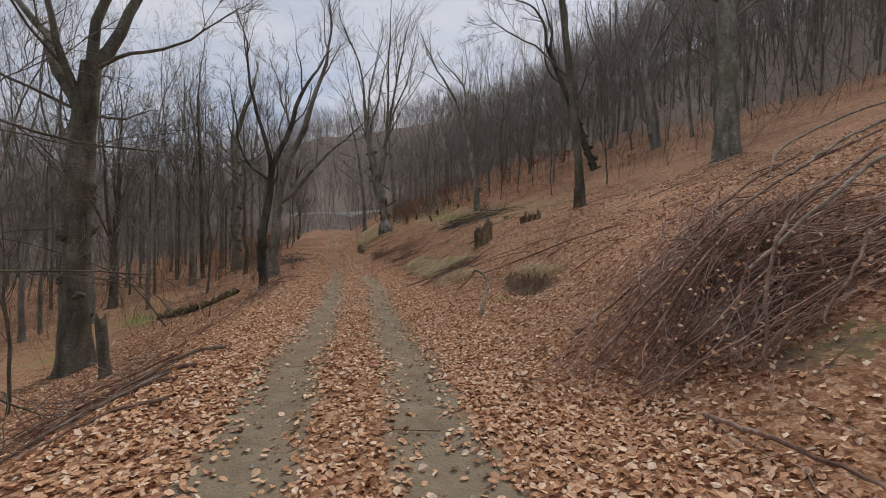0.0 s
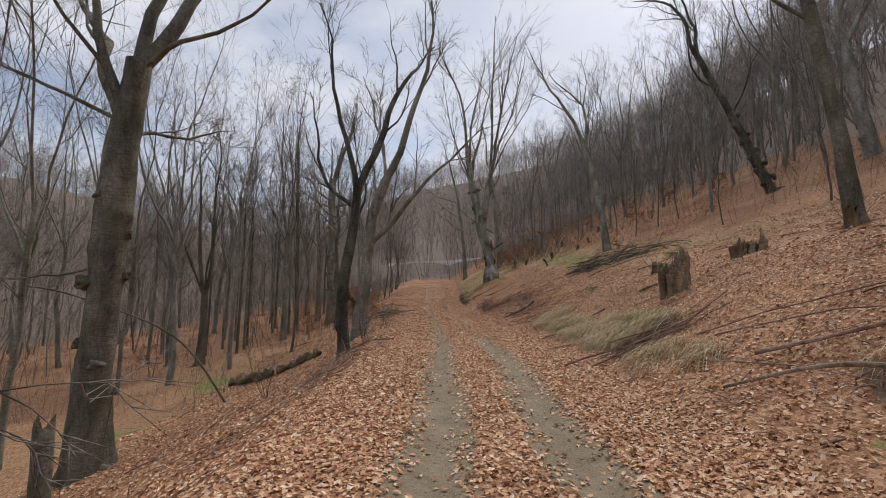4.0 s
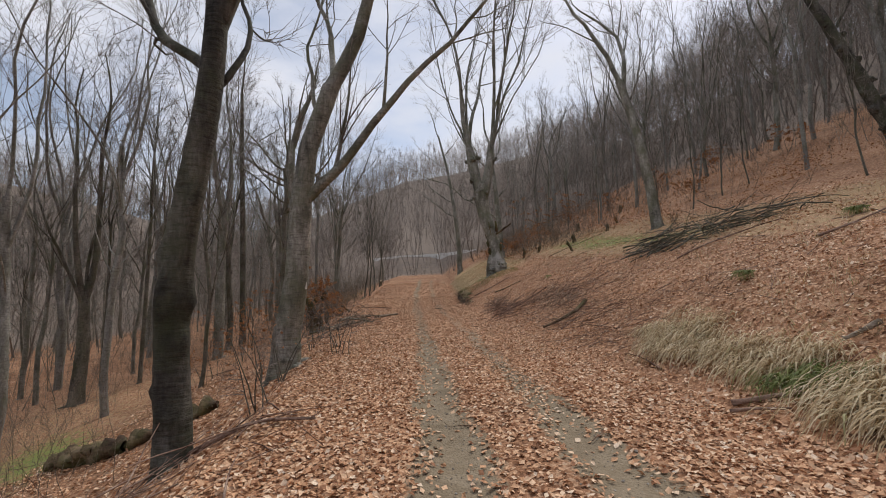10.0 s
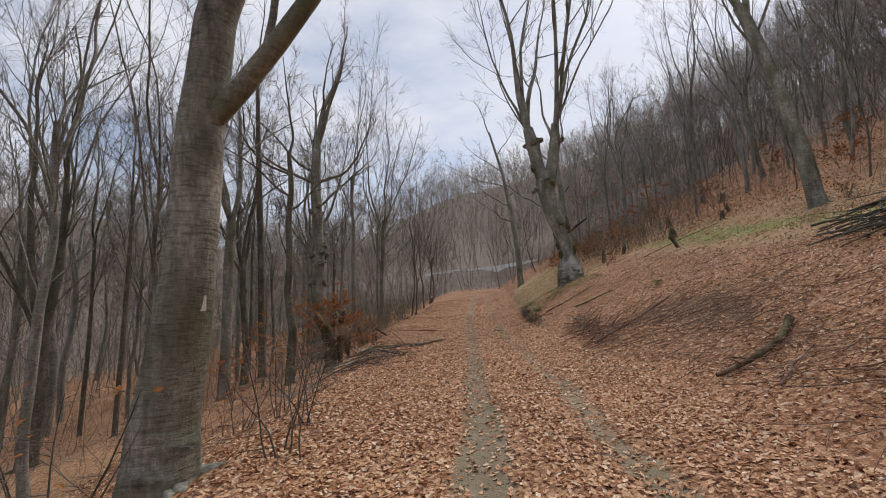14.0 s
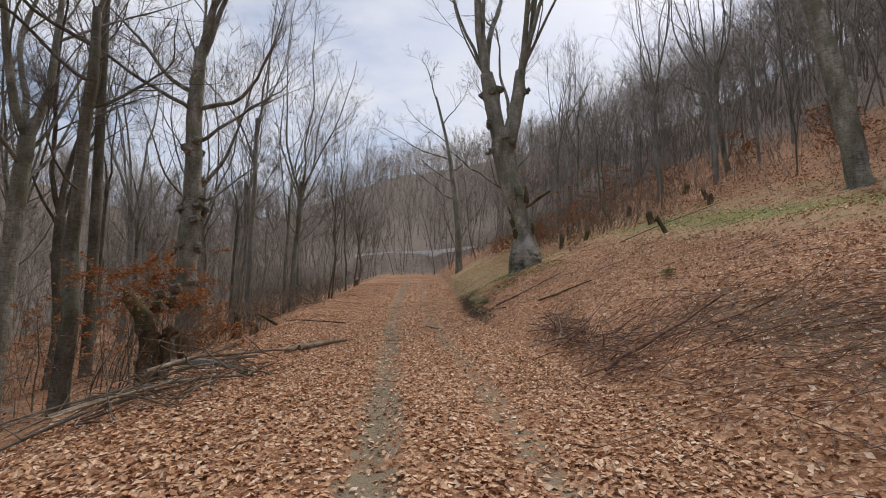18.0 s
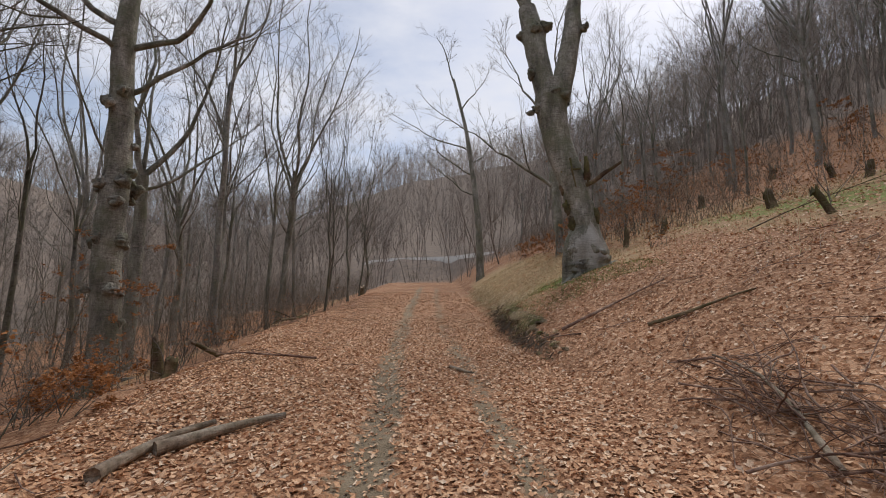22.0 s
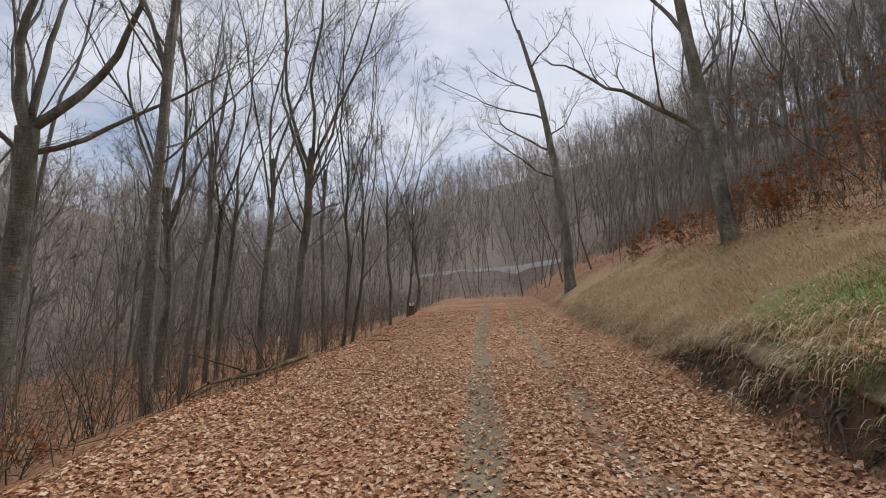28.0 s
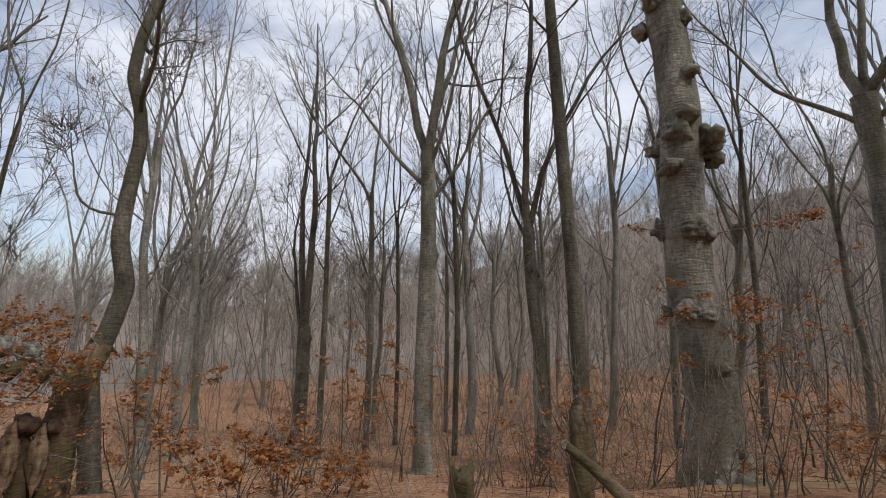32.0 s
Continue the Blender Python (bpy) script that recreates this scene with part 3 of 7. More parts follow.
def tree_meshes(seed, pts, radii, limbs, bark, burls=(), flare=0.3, sides=14, rings=36, wander=0.15, up=0.08, counts=(6, 6, 5), droop=0.0, fine=True, rough=0.05, csides=(7, 4, 3), segs=(12, 7, 4), scar=None, stems=()):
    """Meshes by part. limbs: rows of (share of the trunk or a place, way, length, radius); stems: further thick boughs, as (knots, radii, burls); scar: (height, angle) of a pale wound."""
    rng = np.random.default_rng(seed)
    P, R, tr, bump = trunk_tube(rng, pts, radii, sides, rings, flare, burls, rough)
    t = np.linspace(0, 1, len(P)) ** 1.15
    st = [a if isinstance(a, tuple) else [np.interp(a, t, P[:, k]) for k in range(3)] for a, *_ in limbs]
    lim, br, tw = crown_of(rng, st, unit(np.array([w for _, w, *_ in limbs], float)), [L for *_, L, _ in limbs], [r for *_, r in limbs], wander, up, counts, csides, fine, droop, segs)
    trunk = mesh_of("trunk", *tr, [bark])
    if burls:
        trunk.attributes.new("burl", "FLOAT", "POINT").data.foreach_set("value", bump)
    if scar:
        h, angle = scar
        a = np.tile(np.arange(sides) * 2 * np.pi / sides, len(P))
        val = np.exp(-(np.angle(np.exp(1j * (a - radians(angle)))) / 1.0) ** 2) * (1 - smooth(h * 0.6, h * 1.3, tr[0][:, 2] + 0.25 * np.sin(a * 3 + 1) + 0.1 * np.sin(a * 7))) * smooth(-0.1, 0.4, tr[0][:, 2])
        trunk.attributes.new("scar", "FLOAT", "POINT").data.foreach_set("value", val)
    for knots, rad, bl in stems:
        lim.append(trunk_tube(rng, knots, rad, 14, 20, 0.0, bl, rough)[2])
    return {"trunk": trunk, "limb": [mesh_of("limb", *q, [bark]) for q in lim], "crown": mesh_of("crown", *br, [bark]), "twig_spray": tw}


def set_tree(name, x, y, meshes, label, group="", category="tree", turn=0.0, scale=1.0):
    ob = thing(name, x, y, float(ground(x, y)) - 0.12, label, category, group)
    ob.rotation_euler[2], ob.scale = radians(turn), (scale,) * 3
    part("trunk", meshes["trunk"], ob)
    for me in meshes["limb"]:
        part("limb", me, ob)
    tagged(part("crown", meshes["crown"], ob), kind="stuff")
    tagged(part("twig_spray", meshes["twig_spray"], ob), kind="stuff")
    return ob


def add_roots(ob, x, y, r, n, mat, seed, reach=1.0):
    """Roots that run out from a trunk's foot and dive into the ground."""
    rng = np.random.default_rng(seed + 70)
    k = np.linspace(0, 1, 7)
    sc, (cx, cy, cz) = ob.scale[0], ob.location
    for i in range(n):
        a = 6.283 * i / n + rng.normal(0, 0.2)
        L = r * rng.uniform(1.5, 2.6) * reach
        bend = a + rng.normal(0, 0.5) * k
        X, Y = x + np.cos(bend) * (r * 0.55 + L * k), y + np.sin(bend) * (r * 0.55 + L * k)
        Z = ground(X, Y) + r * (0.22 * (1 - k) ** 2.2 - 0.26 * k)
        P = np.stack([X - cx, Y - cy, Z - cz], 1) / sc
        R = r * rng.uniform(0.16, 0.27) * (1 - 0.75 * k) / sc
        part("root", mesh_of("root", *tubes(P[None], R[None], 8, 1 + 0.12 * rng.normal(0, 1, (1, 7, 8))), [mat]), ob)


def sticks_mesh(name, rng, p, d, L, r, mat, n=6, wander=0.09, up=0.0, side_shoots=0, sides=5):
    P, R = grow(rng, p, d, L, r, r * 0.35, n, wander, up)
    pieces = [tubes(P, R, sides)]
    if side_shoots:
        p2, d2, L2, r2 = spawn(rng, P, R, side_shoots, 0.25, 0.98, 20, 50, 0.4, 0.55, 0.003)
        P2, R2 = grow(rng, p2, d2, L2, r2, r2 * 0.4, 4, wander * 1.4, up)
        pieces.append(tubes(P2, R2, 3))
    return mesh_of(name, *joined(pieces), [mat])


def floor_way(x, y, dx, dy):
    """The unit way along the ground from a place."""
    L = np.hypot(dx, dy)
    dz = ground(x + dx / L * 0.5, y + dy / L * 0.5) - ground(x - dx / L * 0.5, y - dy / L * 0.5)
    return unit(np.stack([dx / L, dy / L, dz], -1))


def lying_stick(name, x0, y0, x1, y1, r, mat, label, category="branch", lift=0.03, lift_end=None, bend=0.0, shoots=0, seed=0, group="", knots=7, sides=8, end_cut=False):
    """A branch or log that lies over the ground from one place to the other."""
    rng = np.random.default_rng(seed + 900)
    k = np.linspace(0, 1, knots)
    px, py = -(y1 - y0), x1 - x0
    off = bend * np.sin(k * np.pi) + rng.normal(0, 0.012, knots) * 1.0
    x, y = x0 + (x1 - x0) * k + px * off, y0 + (y1 - y0) * k + py * off
    z = ground(x, y) + lift + r * 0.8 + (0 if lift_end is None else (lift_end - lift) * k)
    z[1:-1] = np.maximum(z[1:-1], (z[:-2] + z[2:]) / 2)
    c = np.array([x[0], y[0], float(ground(x[0], y[0]))])
    P = (np.stack([x, y, z], 1) - c)[None]
    R = (r * (1 - 0.55 * k) * (1 + rng.normal(0, 0.06, knots)))[None]
    ob = thing(name, *c, label, category, group)
    v, q = tubes(P, R, sides)
    tris = [(0, i, i + 1) for i in range(1, sides - 1)] + [(len(v) - sides, len(v) - sides + i + 1, len(v) - sides + i) for i in range(1, sides - 1)]
    mats = [mat, CUT] if end_cut else [mat]
    mo = np.zeros(len(q) + len(tris), int)
    if end_cut:
        mo[len(q):] = 1
    part("stem", mesh_of("stem", v, q, mats, True, tris, mo), ob)
    if shoots:
        p2, d2, L2, r2 = spawn(rng, P, R, shoots, 0.25, 0.98, 20, 55, 0.3, 0.5, 0.004)
        d2[:, 2] = np.abs(d2[:, 2]) * 0.6
        P2, R2 = grow(rng, p2, unit(d2), L2, r2, r2 * 0.3, 6, 0.14, 0.0)
        p3, d3, L3, r3 = spawn(rng, P2, R2, 3, 0.25, 0.98, 20, 50, 0.4, 0.6, 0.003)
        P3, R3 = grow(rng, p3, d3, L3, r3, r3 * 0.4, 4, 0.15, 0.0)
        for i in range(shoots):
            part("side_branch", mesh_of("side_branch", *tubes(P2[i:i + 1], R2[i:i + 1], 5), [mat]), ob)
        tagged(part("twig_spray", mesh_of("twig_spray", *tubes(P3, R3, 3), [mat]), ob), kind="stuff")
    return ob


def brush_pile(name, places, way, L, r, mat, label, count, seed, height=0.5, spread_way=0.3, shoots=3, wander=0.07, poles=(), group="", single=26, droop=-0.02):
    """Cut branches heaped on the ground. places: (x, y, half width, half length, share) patches."""
    rng = np.random.default_rng(seed)
    cx, cy = places[0][0], places[0][1]
    cz = float(ground(cx, cy))
    ob = thing(name, cx, cy, cz, label, "brush pile", group)
    xs, ys, hs = [], [], []
    for x, y, wx, wy, share in places:
        m = int(count * share)
        a, b = rng.normal(0, 0.5, m).clip(-1, 1), rng.normal(0, 0.5, m).clip(-1, 1)
        xs.append(x + a * wx)
        ys.append(y + b * wy)
        hs.append(rng.uniform(0.02, 1, m) * height * np.exp(-(a * a + b * b) * 1.2))
    x, y, h = map(np.concatenate, (xs, ys, hs))
    m = len(x)
    ang = np.arctan2(way[1], way[0]) + rng.normal(0, spread_way, m) + np.where(rng.uniform(0, 1, m) < 0.3, np.pi, 0)
    d = floor_way(x, y, np.cos(ang), np.sin(ang))
    d[:, 2] += rng.normal(0.03, 0.10, m)
    length = rng.uniform(0.5, 1.2, m) * L
    rad = r * rng.uniform(0.35, 1.3, m)
    p = np.stack([x, y, ground(x, y) + h + 0.03], 1) - d * length[:, None] * 0.5
    gz = ground(p[:, 0], p[:, 1])
    p[:, 2] = np.maximum(p[:, 2], gz + 0.02)
    c = np.array([cx, cy, cz])
    order = np.argsort(-rad)
    for i in order[:single]:
        part("branch", sticks_mesh("branch", rng, p[i:i + 1] - c, d[i:i + 1], length[i:i + 1], rad[i:i + 1], mat, 9, wander * 0.7, droop, 0, 6), ob)
    rest = order[single:]
    tagged(part("brushwood", sticks_mesh("brushwood", rng, p[rest] - c, d[rest], length[rest], rad[rest], mat, 7, wander, droop, shoots, 3), ob), kind="stuff")
    for i, (x0, y0, h0, x1, y1, h1, rr, bend) in enumerate(poles):
        k = np.linspace(0, 1, 9)
        px, py = -(y1 - y0), x1 - x0
        X, Y = x0 + (x1 - x0) * k + px * bend * np.sin(k * 3.14), y0 + (y1 - y0) * k + py * bend * np.sin(k * 3.14)
        Z = ground(X, Y) + h0 + (h1 - h0) * k
        P = np.stack([X, Y, Z], 1) - c + rng.normal(0, 0.02, (9, 3))
        part("pole", mesh_of("pole", *tubes(P[None], (rr * (1 - 0.6 * k))[None], 8), [DEADWOOD]), ob, "pale long branch")
    return ob


def stump(name, x, y, r, h, label, seed=0, mat=None, jag=0.15, sprouts=0, group="", cut=True, lean=(0, 0), base=1.0):
    """A stump with root flare, a sawn or broken top and, where it has them, sprouts."""
    rng = np.random.default_rng(seed + 40)
    mat = mat or ROTTEN
    ob = thing(name, x, y, float(ground(x, y)) - 0.06, label, "stump", group)
    sides, rings = 14, 9
    t = np.linspace(0, 1, rings)
    P = np.stack([lean[0] * t * h, lean[1] * t * h, t * (h + 0.06)], 1)
    a = np.arange(sides) * 2 * np.pi / sides
    S = 1 + 0.10 * np.sin(3 * a + seed)[None] + 0.07 * rng.normal(0, 1, (rings, sides)) + 0.5 * base * np.exp(-t * h / (r * 0.9))[:, None] * (0.8 + 0.5 * np.sin(4 * a + seed * 2)[None])
    v, q = tubes(P[None], np.full((1, rings), r), sides, S[None])
    v[-sides:, 2] += rng.uniform(-1, 1, sides) * jag * h
    top = np.arange(len(v) - sides, len(v))
    v = np.concatenate([v, [[lean[0] * h, lean[1] * h, h * (1 - jag * 0.6) + 0.06]]])
    tris = [(top[i], top[(i + 1) % sides], len(v) - 1) for i in range(sides)]
    mo = np.zeros(len(q) + sides, int)
    mo[len(q):] = 1
    part("stump_body", mesh_of("stump_body", v, q, [mat, CUT if cut else ROTTEN], True, tris, mo), ob)
    if sprouts:
        p = np.stack([np.cos(np.arange(sprouts)) * r, np.sin(np.arange(sprouts) * 1.7) * r, rng.uniform(0.2, 0.9, sprouts) * h], 1)
        d = unit(np.concatenate([p[:, :2] * 1.2 / r, rng.uniform(0.6, 2.5, (sprouts, 1))], 1))
        for i in range(sprouts):
            part("sprout", sticks_mesh("sprout", rng, p[i:i + 1], d[i:i + 1], rng.uniform(0.4, 1.3, 1), np.full(1, 0.010), TWIG, 7, 0.1, 0.05, 4), ob)
    return ob


def blades(rng, n, spread, length, width, droop, way=(0, 0)):
    """Grass blades as narrow curved strips, n of them round the origin."""
    k = np.linspace(0, 1, 5)
    a = rng.uniform(0, 6.283, n)
    rr = spread * np.sqrt(rng.uniform(0, 1, n))
    x0, y0 = np.cos(a) * rr, np.sin(a) * rr
    b = a + rng.normal(0, 0.7, n)
    out = np.stack([np.cos(b) + way[0], np.sin(b) + way[1]], 1)
    L = length * rng.uniform(0.5, 1.25, n)
    lean = rng.uniform(0.3, 1.0, n) * droop
    horiz = (lean[:, None] * k ** 1.4) * L[:, None]
    up = L[:, None] * (k - (0.75 * lean)[:, None] * k ** 2.2)
    C = np.stack([x0[:, None] + out[:, :1] * horiz, y0[:, None] + out[:, 1:] * horiz, up], -1)
    side = np.stack([-np.sin(b), np.cos(b), np.zeros(n)], 1)[:, None] * (width * (1 - 0.85 * k))[None, :, None] * rng.uniform(0.6, 1.3, n)[:, None, None]
    v = np.stack([C - side, C + side], 2)
    idx = np.arange(n * 10).reshape(n, 5, 2)
    q = np.stack([idx[:, :-1, 0], idx[:, :-1, 1], idx[:, 1:, 1], idx[:, 1:, 0]], -1)
    return v.reshape(-1, 3), q.reshape(-1, 4)


def hanging_blades(rng, n, wide, length, width, way):
    """Long dead grass that falls over a bank's edge along way, n blades rooted along a short line."""
    k = np.linspace(0, 1, 6)
    side = np.array([-way[1], way[0]])
    root = rng.uniform(-wide, wide, n)[:, None] * side[None] + rng.normal(0, 0.07, (n, 2))
    b = np.arctan2(way[1], way[0]) + rng.normal(0, 0.45, n)
    L = length * rng.uniform(0.45, 1.2, n)[:, None]
    run, fall = rng.uniform(0.35, 0.75, n)[:, None], rng.uniform(0.7, 1.15, n)[:, None]
    out, up = L * run * k ** 1.1, L * (0.55 * k - fall * k ** 2)
    C = np.stack([root[:, :1] + np.cos(b)[:, None] * out, root[:, 1:] + np.sin(b)[:, None] * out, up], -1)
    off = np.stack([-np.sin(b), np.cos(b), np.zeros(n)], 1)[:, None] * (width * (1 - 0.8 * k))[None, :, None] * rng.uniform(0.6, 1.4, n)[:, None, None]
    v = np.stack([C - off, C + off], 2)
    i = np.arange(n * 12).reshape(n, 6, 2)
    q = np.stack([i[:, :-1, 0], i[:, :-1, 1], i[:, 1:, 1], i[:, 1:, 0]], -1)
    return v.reshape(-1, 3), q.reshape(-1, 4)


def leaf_cards(rng, P, size, tilt, up=None, simple=False):
    """Curled leaves: two folded halves each, lying about the places P on a slope with normals up."""
    n = len(P)
    N = unit((np.array([[0, 0, 1.0]]) if up is None else up) + rng.normal(0, 1, (n, 3)) * tilt)
    A = unit(np.cross(N, rng.normal(0, 1, (n, 3))))
    B = np.cross(N, A)
    s = (size * rng.uniform(0.6, 1.35, n))[:, None]
    w = rng.uniform(0.28, 0.42, n)[:, None]
    fold, curl = rng.uniform(-0.05, 0.28, n)[:, None], rng.uniform(-0.15, 0.3, n)[:, None]
    def at(a, b, c):
        return P + s * (a * A + b * B + c * N)
    base, tip = at(-0.5, 0, 0), at(0.5, 0, curl)
    r1, r2 = at(-0.2, w, fold), at(0.2, w * 0.85, fold + curl * 0.4)
    l1, l2 = at(-0.2, -w, fold), at(0.2, -w * 0.85, fold + curl * 0.4)
    if simple:
        v = np.stack([base, at(-0.05, w, fold), tip, at(0.02, -w, fold)], 1)
        return v.reshape(-1, 3), (np.arange(n) * 4)[:, None] + np.array([[0, 1, 2, 3]])
    v = np.stack([base, r1, r2, tip, l2, l1], 1)
    i = (np.arange(n) * 6)[:, None]
    q = np.concatenate([i + np.array([[0, 1, 2, 3]]), i + np.array([[0, 3, 4, 5]])])
    return v.reshape(-1, 3), q


# ---- the ground: one sheet out to the horizon ----
def growing(start, step, factor, end):
    out, v = [], start
    while v < end:
        out.append(v)
        v += step
        step *= factor
    return out


def build_ground():
    near_s = list(np.arange(-3.6, 2.2, 0.16)) + list(np.arange(2.24, 3.1, 0.07)) + list(np.arange(3.12, 5.0, 0.16))
    ss = np.array([-v for v in growing(3.76, 0.22, 1.06, 420)][::-1] + near_s + growing(5.1, 0.22, 1.06, 420))
    ys = np.array([-v for v in growing(8.3, 0.6, 1.15, 180)][::-1] + list(np.arange(-8, 62, 0.34)) + growing(62, 0.35, 1.06, 480))
    Y, S = np.meshgrid(ys, ss, indexing="ij")
    X = track_x(Y) + S * np.sqrt(1 + ((track_x(Y + 1) - track_x(Y - 1)) / 2) ** 2)
    Z = ground(X, Y)
    ny, ns = X.shape
    idx = np.arange(ny * ns).reshape(ny, ns)
    q = np.stack([idx[:-1, :-1], idx[:-1, 1:], idx[1:, 1:], idx[1:, :-1]], -1).reshape(-1, 4)
    me = mesh_of("ground", np.stack([X, Y, Z], -1), q, [FLOOR])
    s = lateral(X, Y)
    bare = 0.98 - 0.13 * smooth(15, 24, Y) - 0.10 * smooth(22, 32, Y)
    w = 0.47 - 0.07 * smooth(16, 26, Y)
    wob = 0.08 * wave(Y, Y * 0.3, 1.6, 5.0)
    rut = np.maximum(np.exp(-((s + 0.72 + wob) / w) ** 2), (1 - 0.2 * smooth(16, 24, Y)) * np.exp(-((s - 0.72 - wob) / w) ** 2)) * bare * (1 - 0.22 * smooth(20, 26, Y) * (0.5 + 0.5 * wave(Y, Y * 0.4 + S, 1.1, 8.0))) * (1 - smooth(66, 84, Y))
    sb = s - 0.55 * smooth(45.5, 51, Y)
    grass = 0.8 * smooth(2.75, 3.1, sb) * (1 - smooth(6.5, 9, s)) * smooth(43, 48, Y) * (1 - smooth(62, 75, Y))
    grass = np.maximum(grass, 0.5 * smooth(7, 9, s) * (1 - smooth(14, 17, s)) * smooth(20, 28, Y) * (1 - smooth(60, 70, Y)))
    grass = np.maximum(grass, 0.34 * smooth(3.2, 4, s) * (1 - smooth(5, 7, s)) * smooth(9, 14, Y) * (1 - smooth(24, 27, Y)))
    grass = np.maximum(grass, 0.40 * smooth(8, 10, -s) * (1 - smooth(16, 24, -s)) * (1 - smooth(30, 44, Y)))
    grass = np.maximum(grass, 0.5 * smooth(7, 8, -s) * (1 - smooth(10, 13, -s)) * smooth(38, 44, Y))
    soil = (0.62 + 0.16 * smooth(44, 48, Y)) * smooth(2.34, 2.42, sb) * (1 - smooth(2.70, 2.82, sb)) * smooth(39, 43, Y) * (1 - smooth(49, 51, Y))
    soil = np.maximum(soil, 0.75 * np.exp(-((s - 4.3) / 0.28) ** 4 - ((Y - 10.9) / 1.7) ** 4))
    soil = np.maximum(soil, 0.32 * np.exp(-((s - 3.6) / 0.5) ** 4 - ((Y - 10.9) / 1.5) ** 4))
    # dark ground beside the brush pile; the soil tone also paints in its shade
    soil = np.maximum(soil, 0.5 * np.exp(-((s - 4.0) / 0.7) ** 4 - ((Y - 3.75) / 0.6) ** 4))
    soil = np.maximum(soil, 0.36 * smooth(4.3, 6, s) * (1 - smooth(15, 19, s)) * (0.55 + 0.5 * wave(X, Y, 2.7, 9.0)) * (1 - smooth(44, 48, Y)))
    soil = np.maximum(soil, 0.6 * np.exp(-((s - 3.05) / 0.4) ** 4 - ((Y - 18.4) / 2.1) ** 4))
    soil = np.maximum(soil, 0.5 * np.exp(-((s - 4.6 - 0.12 * (Y - 33)) / 1.0) ** 4 - ((Y - 33) / 4.0) ** 4))
    moss = 0.78 * np.exp(-((s - 4.6) / 1.4) ** 2 - ((Y - 48.0) / 3.2) ** 2)
    moss = np.maximum(moss, 0.55 * np.exp(-((s - 10.8) / 1.5) ** 4 - ((Y - 42) / 12) ** 4))
    moss = np.maximum(moss, 0.5 * np.exp(-((s - 4.15) / 0.55) ** 4 - ((Y - 3.65) / 0.5) ** 4))
    moss = np.maximum(moss, 0.5 * np.exp(-((s - 3.5) / 0.5) ** 4 - ((Y - 10.6) / 0.8) ** 4))
    moss = np.maximum(moss, 0.50 * np.exp(-((s + 12.0) / 4.0) ** 2 - ((Y - 20) / 15) ** 4) * (0.6 + 0.6 * wave(X, Y, 3.3, 6.0)))
    # undergrowth tone with painted haze, growing with distance and up the hillside
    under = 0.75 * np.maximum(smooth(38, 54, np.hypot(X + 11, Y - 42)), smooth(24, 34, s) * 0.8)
    for nm, val in (("rut", rut), ("grass", grass), ("soil", soil), ("moss", moss), ("undergrowth", under)):
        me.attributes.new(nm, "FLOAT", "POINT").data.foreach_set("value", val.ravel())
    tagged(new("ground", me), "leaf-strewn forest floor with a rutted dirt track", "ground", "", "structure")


build_ground()

def lump(ob, at, size, seed, mat, name="burl", tall=1.0, label=""):
    """A knobbly, folded swelling that sits half sunk in a trunk."""
    rng = np.random.default_rng(seed + 500)
    th, ph = np.linspace(0.04, np.pi - 0.04, 19), np.arange(26) * np.pi / 13
    n = np.stack([np.outer(np.sin(th), np.cos(ph)), np.outer(np.sin(th), np.sin(ph)), np.outer(np.cos(th), np.ones(26))], -1)
    # dark: shade painted into the pits by colour, knobs kept paler
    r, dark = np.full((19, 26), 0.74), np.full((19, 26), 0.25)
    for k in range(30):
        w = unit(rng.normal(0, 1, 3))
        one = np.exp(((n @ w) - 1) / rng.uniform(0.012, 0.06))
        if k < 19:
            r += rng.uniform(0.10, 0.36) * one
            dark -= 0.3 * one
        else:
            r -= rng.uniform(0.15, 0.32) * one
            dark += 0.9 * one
    r = np.clip(r + rng.normal(0, 0.035, r.shape), 0.35, 1.35)
    v = n * (r * size)[..., None] * np.array([1, 1, tall]) * rng.uniform(0.8, 1.2, 3) + np.array(at)
    i = np.arange(19 * 26).reshape(19, 26)
    j = np.roll(i, -1, 1)
    me = mesh_of(name, v, np.stack([i[:-1], i[1:], j[1:], j[:-1]], -1), [mat])
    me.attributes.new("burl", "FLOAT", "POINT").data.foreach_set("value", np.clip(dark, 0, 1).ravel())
    return part(name, me, ob, label)


def leafy_sprout(ob, at, way, L, leaves, seed):
    """A thin sprout on a trunk that keeps its withered leaves."""
    rng = np.random.default_rng(seed + 300)
    P1, R1 = grow(rng, np.array([at], float), unit(np.array([way], float)), np.array([L]), np.array([0.012]), np.array([0.003]), 7, 0.16, 0.03)
    p2, d2, L2, r2 = spawn(rng, P1, R1, 9, 0.2, 1.0, 35, 70, 0.5, 0.6, 0.003)
    d2[:, 2] *= 0.3
    P2, R2 = grow(rng, p2, unit(d2), L2, r2, r2 * 0.4, 4, 0.12, 0.0)
    part("sprout", mesh_of("sprout", *tubes(P1, R1, 5), [TWIG]), ob)
    tagged(part("twig_spray", mesh_of("twig_spray", *tubes(P2, R2, 3), [TWIG]), ob), kind="stuff")
    if leaves:
        pick, f = rng.integers(0, 9, leaves), rng.uniform(0.2, 1, (leaves, 1))
        q = P2[pick, 0] * (1 - f) + P2[pick, 3] * f + rng.normal(0, 0.035, (leaves, 3))
        tagged(part("leaf_spray", mesh_of("leaf_spray", *leaf_cards(rng, q, 0.06, 0.5, None, True), [LEAF_ON], False), ob, "withered orange leaves"), kind="stuff")


# ---- the great trees along the track ----
KEPT = []


